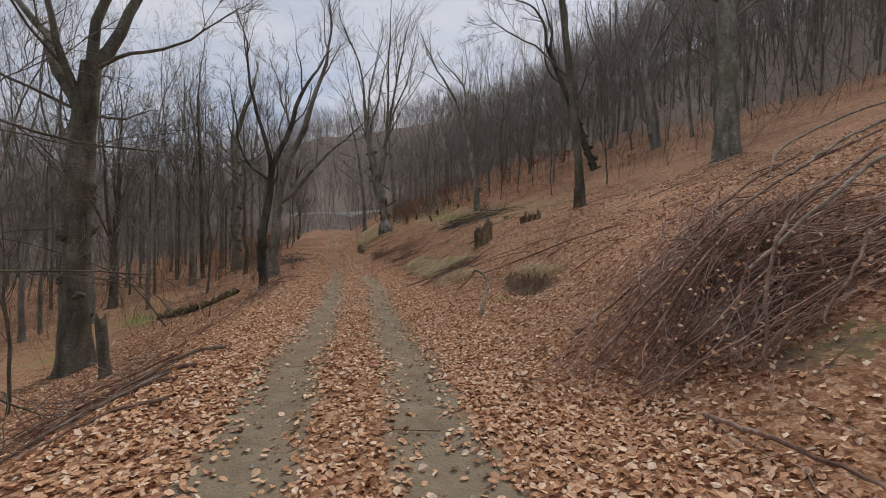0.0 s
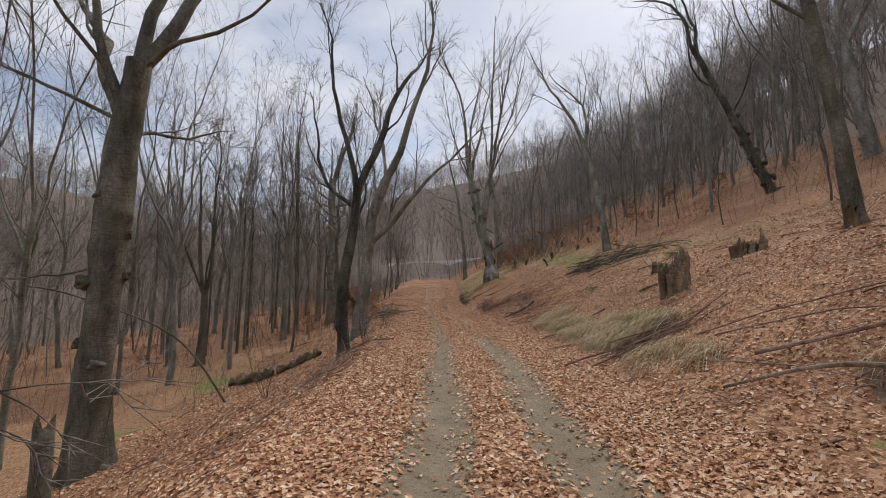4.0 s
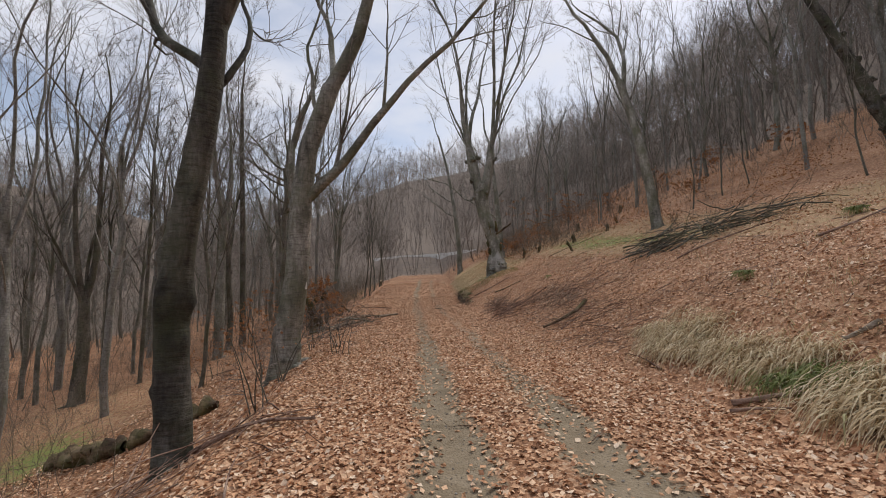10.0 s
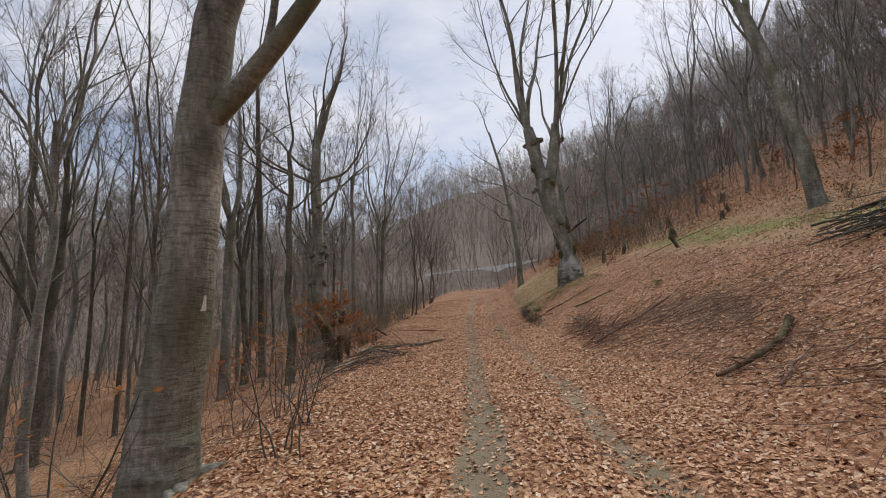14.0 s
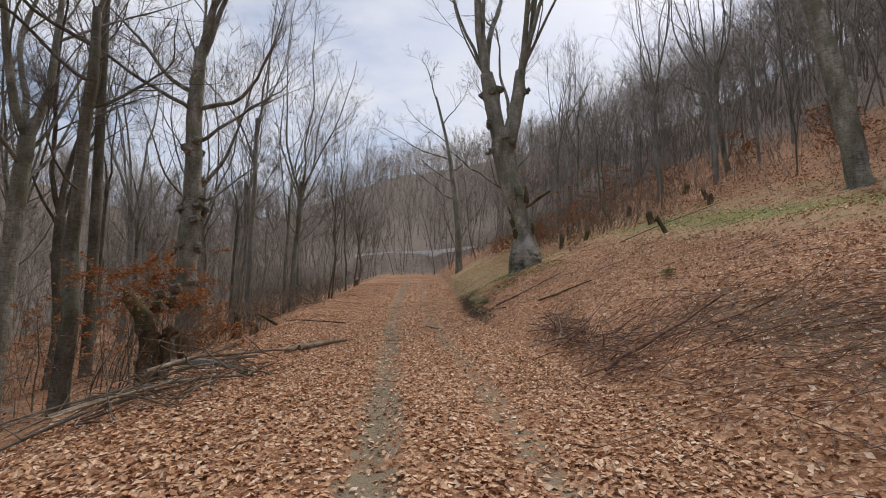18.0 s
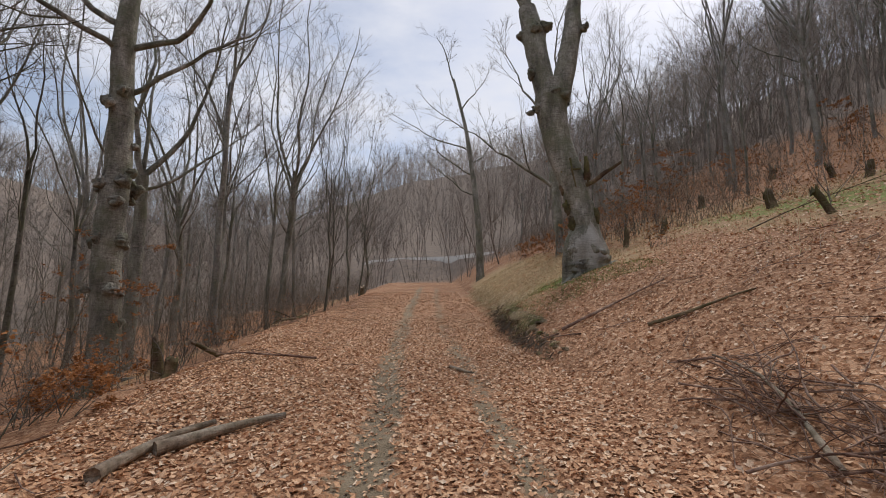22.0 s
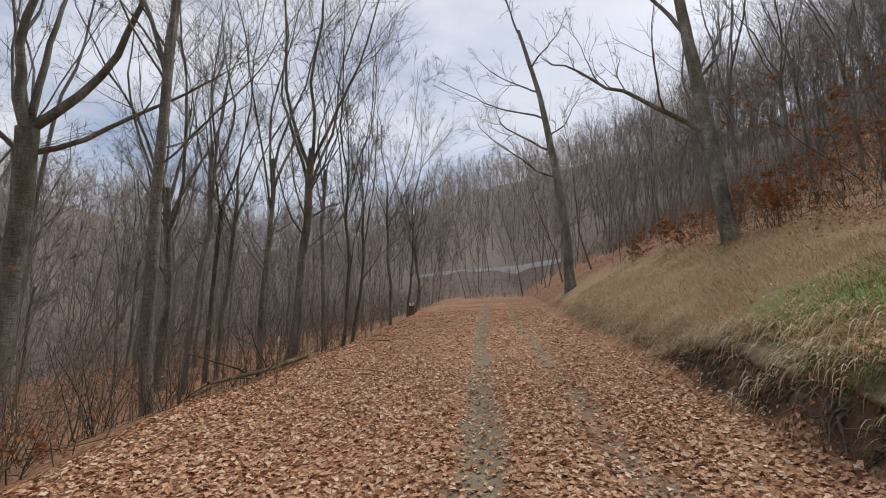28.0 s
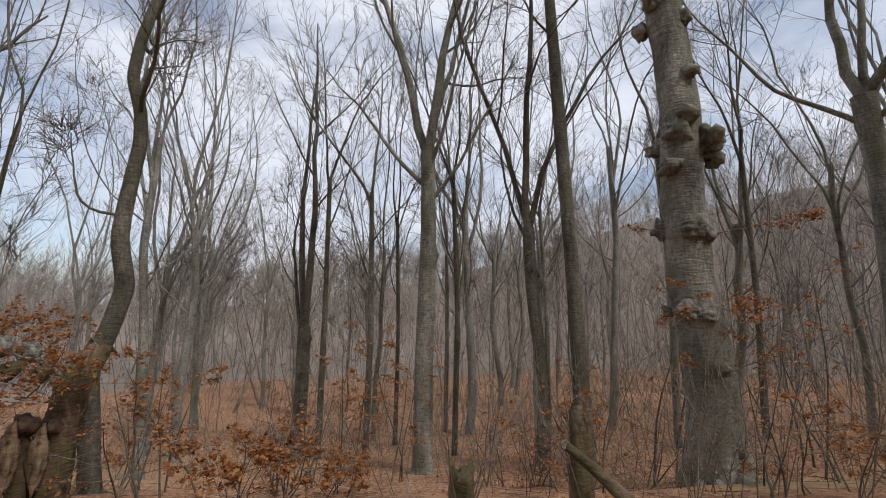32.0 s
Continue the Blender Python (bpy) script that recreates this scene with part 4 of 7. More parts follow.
def big_tree(name, x, y, seed, pts, radii, limbs, bark, label, **more):
    KEPT.append((x, y))
    size = more.pop("size", 1.0)
    ob = set_tree(name, x, y, tree_meshes(seed, pts, radii, limbs, bark, **more), label, scale=size)
    if y < 60:
        add_roots(ob, x, y, radii[0] * size, 7, bark, seed, 0.7 if size > 1 else 1.0)
    return ob


old = big_tree("beech_tree", -13.2, 15.4, 1, [(0, 0, 0), (-0.05, 0, 2.4), (0.1, 0, 4.8), (0.14, 0, 7.0), (0.25, 0.05, 9.2), (0.5, 0.1, 11.2)], [0.52, 0.43, 0.40, 0.42, 0.38, 0.33],
         [(0.80, (-0.42, -0.05, 1), 12, 0.22), (0.97, (0.0, 0.15, 1), 11, 0.20), (0.98, (0.5, 0, 1), 10, 0.23), (0.82, (-0.25, -0.2, 1), 9, 0.15), (0.98, (0.9, -0.1, 0.35), 6, 0.08), (0.82, (-0.8, -0.3, 0.5), 5, 0.07),
          (0.45, (-0.9, -0.1, 0.15), 4, 0.04), (0.78, (-0.7, 0.5, 0.6), 5, 0.08)], BARK_DARK, "old dark grey beech forking into great limbs",
         burls=((0.25, 200, 0.2), (0.36, 250, 0.25), (0.5, 110, 0.2), (0.58, 260, 0.3)), sides=22, rings=64)
for i, (at, size, tall) in enumerate((((0.42, 0.18, 6.3), 0.24, 0.8), ((0.36, 0.24, 5.2), 0.27, 0.75), ((0.25, -0.2, 4.3), 0.20, 0.8), ((-0.3, -0.25, 3.4), 0.20, 0.9), ((0.3, -0.25, 2.9), 0.22, 0.7), ((0.22, 0.28, 2.1), 0.20, 0.8), ((-0.15, -0.36, 5.0), 0.22, 0.8), ((0.1, -0.33, 7.3), 0.2, 1.0))):
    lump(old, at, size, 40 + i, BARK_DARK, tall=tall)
big_tree("leaning_tree", -8.08, 19.35, 2, [(0, 0, 0), (-0.06, 0, 0.9), (-0.15, 0, 1.9), (0.05, 0, 3.3), (0.28, 0, 4.6), (0.36, 0, 5.7)], [0.215, 0.185, 0.18, 0.165, 0.155, 0.14],
         [(0.97, (0.42, 0.05, 1), 8.5, 0.14), (0.86, (-0.9, 0.1, 0.55), 6.5, 0.08), (0.95, (-0.08, 0.1, 1), 7.5, 0.11), (0.8, (0.3, 0.5, 0.8), 4, 0.05)],
         BARK_BLACK, "dark crooked young tree leaning at the track's edge", burls=((0.16, 200, 0.25), (0.22, 110, 0.3), (0.33, 250, 0.4), (0.42, 270, 0.6), (0.4, 180, 0.35), (0.5, 90, 0.45), (0.44, 170, 0.4), (0.6, 230, 0.3)), sides=16, rings=56, rough=0.05)
big_tree("beech_tree", -9.8, 24.45, 3, [(0, 0, 0), (0.02, 0, 0.9), (0.28, 0, 2.3), (0.36, 0, 4.2), (0.55, 0, 5.6), (1.1, 0.1, 7.2)], [0.40, 0.34, 0.275, 0.25, 0.235, 0.22],
         [(0.99, (0.5, 0.15, 1), 9, 0.20), (0.60, (0.85, 0.1, 0.72), 7.5, 0.14), (0.97, (0.0, 0.3, 1), 7, 0.10), (0.9, (-0.5, 0.2, 0.9), 5, 0.06)],
         BARK, "smooth grey beech bending over the track, painted trail mark", burls=((0.10, 200, 0.2), (0.16, 250, 0.15), (0.58, 250, 0.2)), sides=20, rings=56, rough=0.03, counts=(7, 6, 5))
head = [(-1.75, 0, 9.6), (-0.1, 0, 9.6)]
shoots = [(head[0], (-0.10, 0, 1), 14, 0.19), (head[0], (0.0, 0.12, 1), 15, 0.18), (head[0], (0.07, -0.1, 1), 14, 0.15), (head[0], (-0.28, 0.1, 1), 11, 0.10), (head[0], (-0.5, -0.1, 1), 8, 0.06),
          (head[1], (-0.07, 0, 1), 15, 0.16), (head[1], (0.06, 0.12, 1), 14, 0.17), (head[1], (0.2, -0.05, 1), 13, 0.13), (head[1], (0.40, 0.1, 1), 10, 0.09)]
pollard = big_tree("pollard_beech", -6.31, 47.0, 4, [(0, 0, 0), (0, 0, 0.6), (0, 0, 1.1), (0.02, 0, 1.6), (-0.1, 0, 2.3), (-0.3, 0, 3.1), (-0.6, 0, 4.0), (-0.83, 0, 4.8), (-0.93, 0, 5.6), (-0.95, 0, 6.3), (-0.9, 0, 6.9)], [0.62, 0.73, 0.66, 0.47, 0.42, 0.45, 0.47, 0.46, 0.49, 0.56, 0.44],
         shoots, BARK, "old pollarded beech with swollen burls and a hollow flank", burls=((0.40, 255, 0.15), (0.55, 180, 0.10), (0.14, 280, 0.15), (0.08, 215, 0.14), (0.05, 150, 0.16)),
         sides=36, rings=120, flare=0.14, wander=0.08, up=0.05, counts=(8, 6, 4), scar=(1.45, 180), rough=0.035,
         stems=(([(-1.0, 0, 5.9), (-1.28, 0, 7.2), (-1.5, 0, 8.6), (-1.76, 0, 9.9)], [0.42, 0.39, 0.40, 0.31], ((0.72, 90, 0.35), (0.74, 260, 0.4))),
                ([(-0.75, 0, 6.1), (-0.45, 0, 7.3), (-0.2, 0, 8.7), (-0.08, 0, 9.9)], [0.40, 0.35, 0.33, 0.25], ((0.72, 270, 0.4), (0.3, 110, 0.2)))))
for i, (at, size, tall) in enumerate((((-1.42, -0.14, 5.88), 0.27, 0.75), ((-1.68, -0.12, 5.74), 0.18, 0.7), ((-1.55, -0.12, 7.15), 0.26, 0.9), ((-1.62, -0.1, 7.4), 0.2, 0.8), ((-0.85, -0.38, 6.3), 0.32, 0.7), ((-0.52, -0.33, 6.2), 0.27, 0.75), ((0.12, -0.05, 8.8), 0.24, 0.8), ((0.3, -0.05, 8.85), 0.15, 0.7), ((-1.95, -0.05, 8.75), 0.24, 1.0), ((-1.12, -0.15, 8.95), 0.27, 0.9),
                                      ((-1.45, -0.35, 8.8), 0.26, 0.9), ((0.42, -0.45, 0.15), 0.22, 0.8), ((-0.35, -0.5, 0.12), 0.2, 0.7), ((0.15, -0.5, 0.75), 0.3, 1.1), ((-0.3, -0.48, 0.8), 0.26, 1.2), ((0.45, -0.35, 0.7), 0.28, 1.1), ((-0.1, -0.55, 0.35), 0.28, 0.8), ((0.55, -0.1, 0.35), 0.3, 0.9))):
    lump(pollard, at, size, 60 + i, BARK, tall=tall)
for i, (at, size, tall) in enumerate((((-0.50, -0.16, 2.3), 0.15, 2.6), ((-0.64, -0.14, 3.0), 0.14, 2.4), ((-0.42, -0.28, 1.75), 0.15, 1.8), ((0.16, -0.25, 3.35), 0.12, 1.8), ((0.38, -0.2, 1.95), 0.13, 2.6))):
    lump(pollard, at, size, 80 + i, ROTTEN, "bark_flange", tall, "dark rotten bark along the hollow")
for i, (knots, r) in enumerate((([(0.05, -0.2, 3.0), (0.35, -0.28, 3.1), (0.62, -0.3, 3.36), (0.9, -0.32, 3.5), (1.2, -0.3, 3.72)], 0.085), ([(0.08, -0.2, 3.2), (0.14, -0.36, 3.6), (0.08, -0.38, 3.95)], 0.10), ([(-0.72, -0.36, 3.45), (-0.4, -0.47, 3.5), (-0.08, -0.44, 3.52)], 0.045), ([(-0.42, -0.46, 3.9), (-0.36, -0.48, 3.4), (-0.26, -0.46, 2.9)], 0.04))):
    k = np.linspace(0, 1, len(knots))
    part("branch_stub" if i < 2 else "bark_ridge", mesh_of("branch_stub", *trunk_tube(np.random.default_rng(88 + i), knots, r * (1 - 0.45 * k), 10, 16, 0.0, ((0.5, 90, 0.4), (0.8, 200, 0.4)), 0.12)[2], [ROTTEN]), pollard, "dead broken stub" if i < 2 else "dark ridge of scarred bark")
knotty = big_tree("burl_beech", -20.66, 42.98, 5, [(0, 0, 0), (0, -0.04, 2.2), (0, -0.24, 3.7), (0, -0.28, 5.2), (0, -0.22, 6.8), (0, -0.30, 8.4), (0.03, -0.45, 9.7), (0.08, -0.58, 10.9), (0.2, -0.6, 13.5)], [0.50, 0.41, 0.385, 0.375, 0.37, 0.345, 0.32, 0.30, 0.22],
         [(0.80, (-0.5, 0.4, 0.9), 8, 0.18), (0.99, (0.5, 0, 0.9), 8, 0.19), (0.97, (0.1, 0.5, 1), 7, 0.16), (0.85, (0.9, 0.3, 0.5), 6, 0.11), (0.9, (-0.8, -0.4, 0.6), 6, 0.11), (0.84, (-0.2, -0.9, 0.5), 6, 0.10), (0.7, (0.6, 0.8, 0.8), 7, 0.09)],
         BARK, "tall grey beech with a trunk full of burls", burls=((0.2, 230, 0.12), (0.5, 200, 0.12), (0.72, 250, 0.15)), sides=26, rings=120, rough=0.03)
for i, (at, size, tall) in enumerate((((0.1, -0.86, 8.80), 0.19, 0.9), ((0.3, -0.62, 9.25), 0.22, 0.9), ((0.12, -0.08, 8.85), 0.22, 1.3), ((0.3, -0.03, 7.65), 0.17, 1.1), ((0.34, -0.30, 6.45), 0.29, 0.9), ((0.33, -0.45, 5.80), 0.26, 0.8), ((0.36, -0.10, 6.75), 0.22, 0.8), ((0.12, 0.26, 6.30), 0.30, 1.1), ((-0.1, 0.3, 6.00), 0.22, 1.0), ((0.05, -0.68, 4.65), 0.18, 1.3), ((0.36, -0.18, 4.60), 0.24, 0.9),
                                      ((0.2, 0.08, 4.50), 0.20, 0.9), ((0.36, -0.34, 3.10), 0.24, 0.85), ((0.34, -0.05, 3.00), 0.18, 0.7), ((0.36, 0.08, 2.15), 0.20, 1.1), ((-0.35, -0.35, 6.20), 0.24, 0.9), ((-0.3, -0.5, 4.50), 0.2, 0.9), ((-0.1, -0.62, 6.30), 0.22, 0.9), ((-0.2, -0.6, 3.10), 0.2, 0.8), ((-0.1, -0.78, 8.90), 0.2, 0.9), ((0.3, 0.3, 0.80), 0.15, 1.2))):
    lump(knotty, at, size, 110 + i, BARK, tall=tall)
for i, (at, way, L, leaves) in enumerate((((0.25, 0.2, 4.50), (0.3, 1, 0.1), 1.3, 260), ((0.4, 0.0, 3.20), (0.5, 1, 0.25), 0.8, 160), ((0.45, -0.3, 3.10), (1, -0.4, 0.1), 0.5, 70), ((0.4, 0.1, 2.10), (0.6, 0.9, 0.35), 1.2, 60), ((0.4, -0.2, 2.20), (0.9, -0.6, 0.2), 0.5, 90), ((0.1, 0.45, 6.30), (0.1, 1, 0.25), 0.9, 0), ((0.2, -0.7, 4.60), (0.4, -0.8, 0.3), 0.6, 60), ((0.3, 0.1, 0.40), (0.8, 0.5, 0.8), 1.1, 160))):
    leafy_sprout(knotty, at, way, L, leaves, i)
big_tree("crooked_tree", -15.65, 33.9, 6, [(0, 0, 0), (0.1, -0.05, 1.0), (0.2, -0.1, 2.0), (0.0, 0, 2.7), (-0.16, 0.05, 3.4), (0.0, -0.04, 4.2), (-0.05, 0.0, 5.0), (-0.14, 0.05, 6.0), (-0.1, 0.04, 6.5), (0.06, -0.05, 7.1), (0.0, -0.02, 7.9), (-0.16, 0.06, 8.8)], [0.17, 0.15, 0.145, 0.14, 0.135, 0.13, 0.12, 0.115, 0.11, 0.10, 0.09, 0.08],
         [(0.98, (0.1, 0.3, 1), 4, 0.06), (0.8, (-0.5, -0.8, 0.4), 3.5, 0.045), (0.72, (0.6, 0.7, 0.35), 4, 0.04), (0.9, (-0.6, -0.6, 0.3), 4, 0.045), (0.5, (0.5, -0.8, 0.3), 2.2, 0.03)],
         BARK_DARK, "crooked slender dark tree behind a snag", sides=14, rings=80, rough=0.05, flare=0.12)


def broken_snag(x, y, knots, radii, label):
    """A leaning dead trunk, broken off at head height, with a split slab beside it."""
    ob = thing("snag", x, y, float(ground(x, y)) - 0.1, label, "snag")
    rng = np.random.default_rng(31)
    P, R, (v, q), bump = trunk_tube(rng, knots, radii, 16, 40, 0.2, ((0.3, 200, 0.3), (0.5, 90, 0.35), (0.62, 270, 0.3)), 0.10)
    v[-16:] += rng.normal(0, 0.05, (16, 3))
    v = np.concatenate([v, v[-16:].mean(0, keepdims=True) - np.array([[0, 0, 0.05]])])
    top = np.arange(len(v) - 17, len(v) - 1)
    tris = [(top[i], top[(i + 1) % 16], len(v) - 1) for i in range(16)]
    mo = np.zeros(len(q) + 16, int)
    mo[len(q):] = 1
    part("trunk", mesh_of("trunk", v, q, [ROTTEN, DEADWOOD], True, tris, mo), ob)
    for i, (at, size, tall) in enumerate((((0.0, 0.05, 1.1), 0.15, 1.3), ((0.16, -0.1, 1.75), 0.14, 1.0), ((-0.1, -0.1, 0.5), 0.16, 1.2))):
        lump(ob, at, size, 150 + i, ROTTEN, tall=tall)
    lump(ob, (0.27, -0.14, 2.06), 0.13, 154, BARK_PALE, "broken_top", 1.2, "pale weathered break")
    lump(ob, (0.22, 0.22, 0.75), 0.13, 155, STUMP, "slab", 4.6, "upright split slab")
    for i, (way, L, leaves, z) in enumerate((((0.3, -1, 0.15), 1.5, 420, 1.9), ((0.5, -0.9, 0.3), 1.2, 300, 2.0), ((-0.2, -1, 0.35), 1.6, 380, 1.8), ((0.6, -0.8, 0.1), 1.0, 220, 1.5), ((0.2, 1, 0.1), 1.3, 200, 1.4), ((0.4, 0.9, 0.2), 1.2, 160, 1.7))):
        leafy_sprout(ob, (0.1, -0.05, z), way, L, leaves, 20 + i)


broken_snag(-14.6, 34.9, [(0, 0, 0), (-0.04, -0.01, 0.95), (-0.24, -0.07, 1.6), (-0.52, -0.15, 2.05)], [0.23, 0.19, 0.18, 0.16], "broken leaning snag with a pale top at the track's edge")
broken_snag(-14.28, 34.98, [(0, 0, 0), (0.02, 0.01, 0.5), (0.0, 0.0, 0.8), (0.03, 0.0, 1.05)], [0.10, 0.085, 0.08, 0.05], "splintered upright slab beside a snag")
big_tree("overhanging_tree", -8.4, 4.6, 15, [(0, 0, 0), (0.1, 0.1, 3), (0.3, 0.2, 6)], [0.13, 0.11, 0.08],
         [(0.7, (0.9, 0.35, 0.1), 4.5, 0.035), (0.85, (0.9, 0.5, 0.3), 4.5, 0.04), (0.98, (0.5, 0.3, 0.9), 4, 0.05), (0.55, (0.9, 0.2, -0.05), 3.8, 0.03)], BARK_DARK, "slim dark tree reaching over the slope", counts=(7, 5, 3), up=0.0)
big_tree("slope_tree", 3.3, 40.7, 7, [(0, 0, 0), (-0.3, 0, 3), (-0.9, 0, 6.5), (-1.5, 0, 9)], [0.30, 0.26, 0.24, 0.21],
         [(0.99, (-0.35, 0, 1), 9, 0.16), (0.9, (0.2, 0.2, 1), 9, 0.15), (0.7, (-0.6, 0.2, 0.8), 5, 0.07), (0.8, (0.5, -0.2, 0.9), 5, 0.07)], BARK, "grey beech leaning over the cleared slope", sides=14)
leaner = big_tree("slope_tree", 13.75, 38.8, 8, [(0, 0, 0), (-0.6, 0, 1.6), (-1.5, 0, 4.2), (-3.0, 0, 8), (-4.2, 0, 11)], [0.34, 0.29, 0.26, 0.22, 0.18],
         [(0.99, (-0.5, 0, 1), 8, 0.17), (0.95, (0.1, 0.2, 1), 8, 0.16), (0.6, (0.6, 0, 0.8), 5, 0.08), (0.75, (-0.9, 0, 0.5), 6, 0.09)], BARK_BLACK, "burled beech leaning far out from the slope",
         burls=((0.08, 270, 0.5), (0.12, 90, 0.5), (0.18, 260, 0.5), (0.24, 90, 0.4), (0.34, 270, 0.35), (0.42, 90, 0.3)), sides=16, rings=60)
for i, (x, z, size) in enumerate(((-0.45, 0.7, 0.3), (0.0, 1.1, 0.26), (-0.85, 1.6, 0.28), (-0.4, 2.1, 0.25), (-1.2, 2.5, 0.24), (-0.85, 3.1, 0.22), (-1.6, 3.6, 0.22), (-1.25, 4.2, 0.2), (-2.0, 4.9, 0.2), (-1.75, 5.6, 0.18), (-2.4, 6.2, 0.18))):
    lump(leaner, (x, -0.12, z), size, 170 + i, BARK_BLACK)
big_tree("slope_tree", 12.9, 19.5, 9, [(0, 0, 0), (0.05, 0, 4), (0, 0, 9)], [0.5, 0.42, 0.36], [(0.99, (-0.3, 0, 1), 9, 0.22), (0.98, (0.35, 0, 1), 9, 0.22), (0.7, (0.8, 0.1, 0.5), 5, 0.1), (0.8, (-0.7, 0.2, 0.6), 5, 0.1)],
         BARK, "thick straight beech on the slope above the brushwood", sides=16)
big_tree("slope_tree", 18.0, 36.2, 10, [(0, 0, 0), (-0.4, 0, 3), (-1.0, 0, 8)], [0.42, 0.35, 0.28], [(0.99, (-0.3, 0, 1), 8, 0.17), (0.9, (0.35, 0, 1), 8, 0.17), (0.3, (-0.9, 0, 0.6), 2.5, 0.1), (0.7, (0.7, 0.2, 0.7), 5, 0.08)], BARK_PALE, "pale burled beech high on the slope", burls=((0.2, 90, 0.5), (0.4, 270, 0.4)))
big_tree("slope_tree", 6.2, 19.2, 14, [(0, 0, 0), (-0.15, 0, 2.5), (-0.5, 0, 6), (-0.9, 0, 9.5)], [0.22, 0.18, 0.16, 0.13], [(0.99, (-0.25, 0, 1), 7, 0.1), (0.8, (0.4, 0.2, 0.9), 6, 0.07), (0.65, (-0.6, 0, 0.8), 5, 0.06)], BARK_DARK, "slim dark tree beside a sprouting stump")
big_tree("slope_tree", -6.4, 57.6, 11, [(0, 0, 0), (-0.2, 0, 3), (-0.5, 0, 7), (-0.8, 0, 11)], [0.30, 0.25, 0.22, 0.17],
         [(0.42, (-0.85, -0.1, 0.5), 7.5, 0.11), (0.99, (-0.2, 0, 1), 8, 0.14), (0.9, (0.5, 0.2, 0.9), 7, 0.11), (0.75, (-0.5, 0.2, 0.9), 6, 0.09), (0.6, (0.7, 0.2, 0.7), 5, 0.07)], BARK, "grey beech with one long bough over the bank")
big_tree("arching_tree", -12.3, 67.5, 12, [(0, 0, 0), (-0.1, 0, 4), (-0.5, 0, 8), (-1.2, 0, 13), (-2.4, 0, 18)], [0.34, 0.28, 0.22, 0.17, 0.10],
         [(0.95, (-0.3, 0, 1), 6, 0.09), (0.45, (-0.9, -0.1, 0.3), 7, 0.08), (0.55, (-0.9, 0.1, 0.35), 8, 0.08), (0.66, (-0.9, -0.2, 0.35), 8, 0.07), (0.76, (-0.8, 0.3, 0.4), 7, 0.07), (0.6, (0.6, 0.3, 0.6), 5, 0.06), (0.85, (0.5, 0, 0.8), 6, 0.07)],
         BARK, "slender beech arching over the far bend", droop=0.05, counts=(7, 6, 4))
big_tree("far_beech", 0.8, 90, 13, [(0, 0, 0), (0.1, 0, 5), (-0.2, 0, 11)], [0.40, 0.34, 0.26], [(0.98, w, 11, 0.17) for w in ((-0.3, 0, 1), (0.25, 0.1, 1), (0, -0.2, 1))] + [(0.7, (-0.6, 0, 0.8), 7, 0.1), (0.8, (0.6, 0, 0.8), 7, 0.1)], BARK_PALE, "pale straight beech on the far slope")

big_tree("beech_tree", -21.5, 36.7, 16, [(0, 0, 0), (0.05, 0.05, 3), (-0.02, 0.1, 6), (0.08, 0.1, 8.4)], [0.27, 0.235, 0.21, 0.20],
         [(0.99, (-0.12, -0.25, 1), 10, 0.13), (0.98, (0.1, 0.3, 1), 10.5, 0.14), (0.97, (-0.2, 0.08, 1), 9, 0.11), (0.86, (0.15, -0.85, 0.6), 6, 0.07), (0.8, (0.1, 0.75, 0.75), 5, 0.06), (0.92, (0.3, 0.5, 0.9), 6, 0.06)],
         BARK, "straight grey beech opening into a steep fork", burls=((0.62, 0, 0.45), (0.64, 90, 0.3), (0.92, 270, 0.3), (0.45, 30, 0.2)), sides=16, rings=60, wander=0.10, rough=0.03)
big_tree("beech_tree", -22.7, 40.5, 17, [(0, 0, 0), (0.02, -0.15, 4), (0.04, -0.35, 8), (0, -0.55, 12), (0, -0.75, 17)], [0.21, 0.18, 0.17, 0.15, 0.10],
         [(0.99, (0, -0.1, 1), 6, 0.07), (0.8, (0.1, 0.6, 0.9), 4, 0.04), (0.7, (0.1, -0.6, 0.9), 4, 0.04), (0.88, (-0.4, 0.3, 0.9), 4, 0.05)],
         BARK_DARK, "slender straight dark beech with a clean bole", sides=14, rings=50, wander=0.09, rough=0.02)
big_tree("beech_tree", -22.9, 39.4, 18, [(0, 0, 0), (0.03, 0.1, 2), (0, -0.2, 4.6), (0, -0.25, 6.2)], [0.20, 0.17, 0.16, 0.16],
         [(0.99, (0, -0.22, 1), 9, 0.09), (0.98, (0.1, 0.06, 1), 10, 0.11), (0.97, (0, 0.3, 1), 9, 0.09), (0.9, (-0.3, -0.4, 1), 6, 0.05)],
         BARK_DARK, "dark beech with three steep stems above a knot", burls=((0.72, 20, 0.6), (0.75, 300, 0.45), (0.7, 120, 0.4)), sides=14, rings=50, wander=0.10, rough=0.04)
big_tree("beech_tree", -23.6, 30.6, 19, [(0, 0, 0), (0.05, 0.15, 2.5), (0, 0.1, 4.6)], [0.29, 0.24, 0.22],
         [(0.99, (0, -0.2, 1), 11, 0.14), (0.97, (0.1, 0.18, 1), 12, 0.15), (0.9, (-0.1, -0.45, 1), 8, 0.08), (0.95, (0, 0.5, 1), 8, 0.08)],
         BARK_DARK, "dark low-forking beech with two long stems", burls=((0.9, 30, 0.3), (0.6, 300, 0.3)), sides=14, rings=44, wander=0.10, rough=0.04)
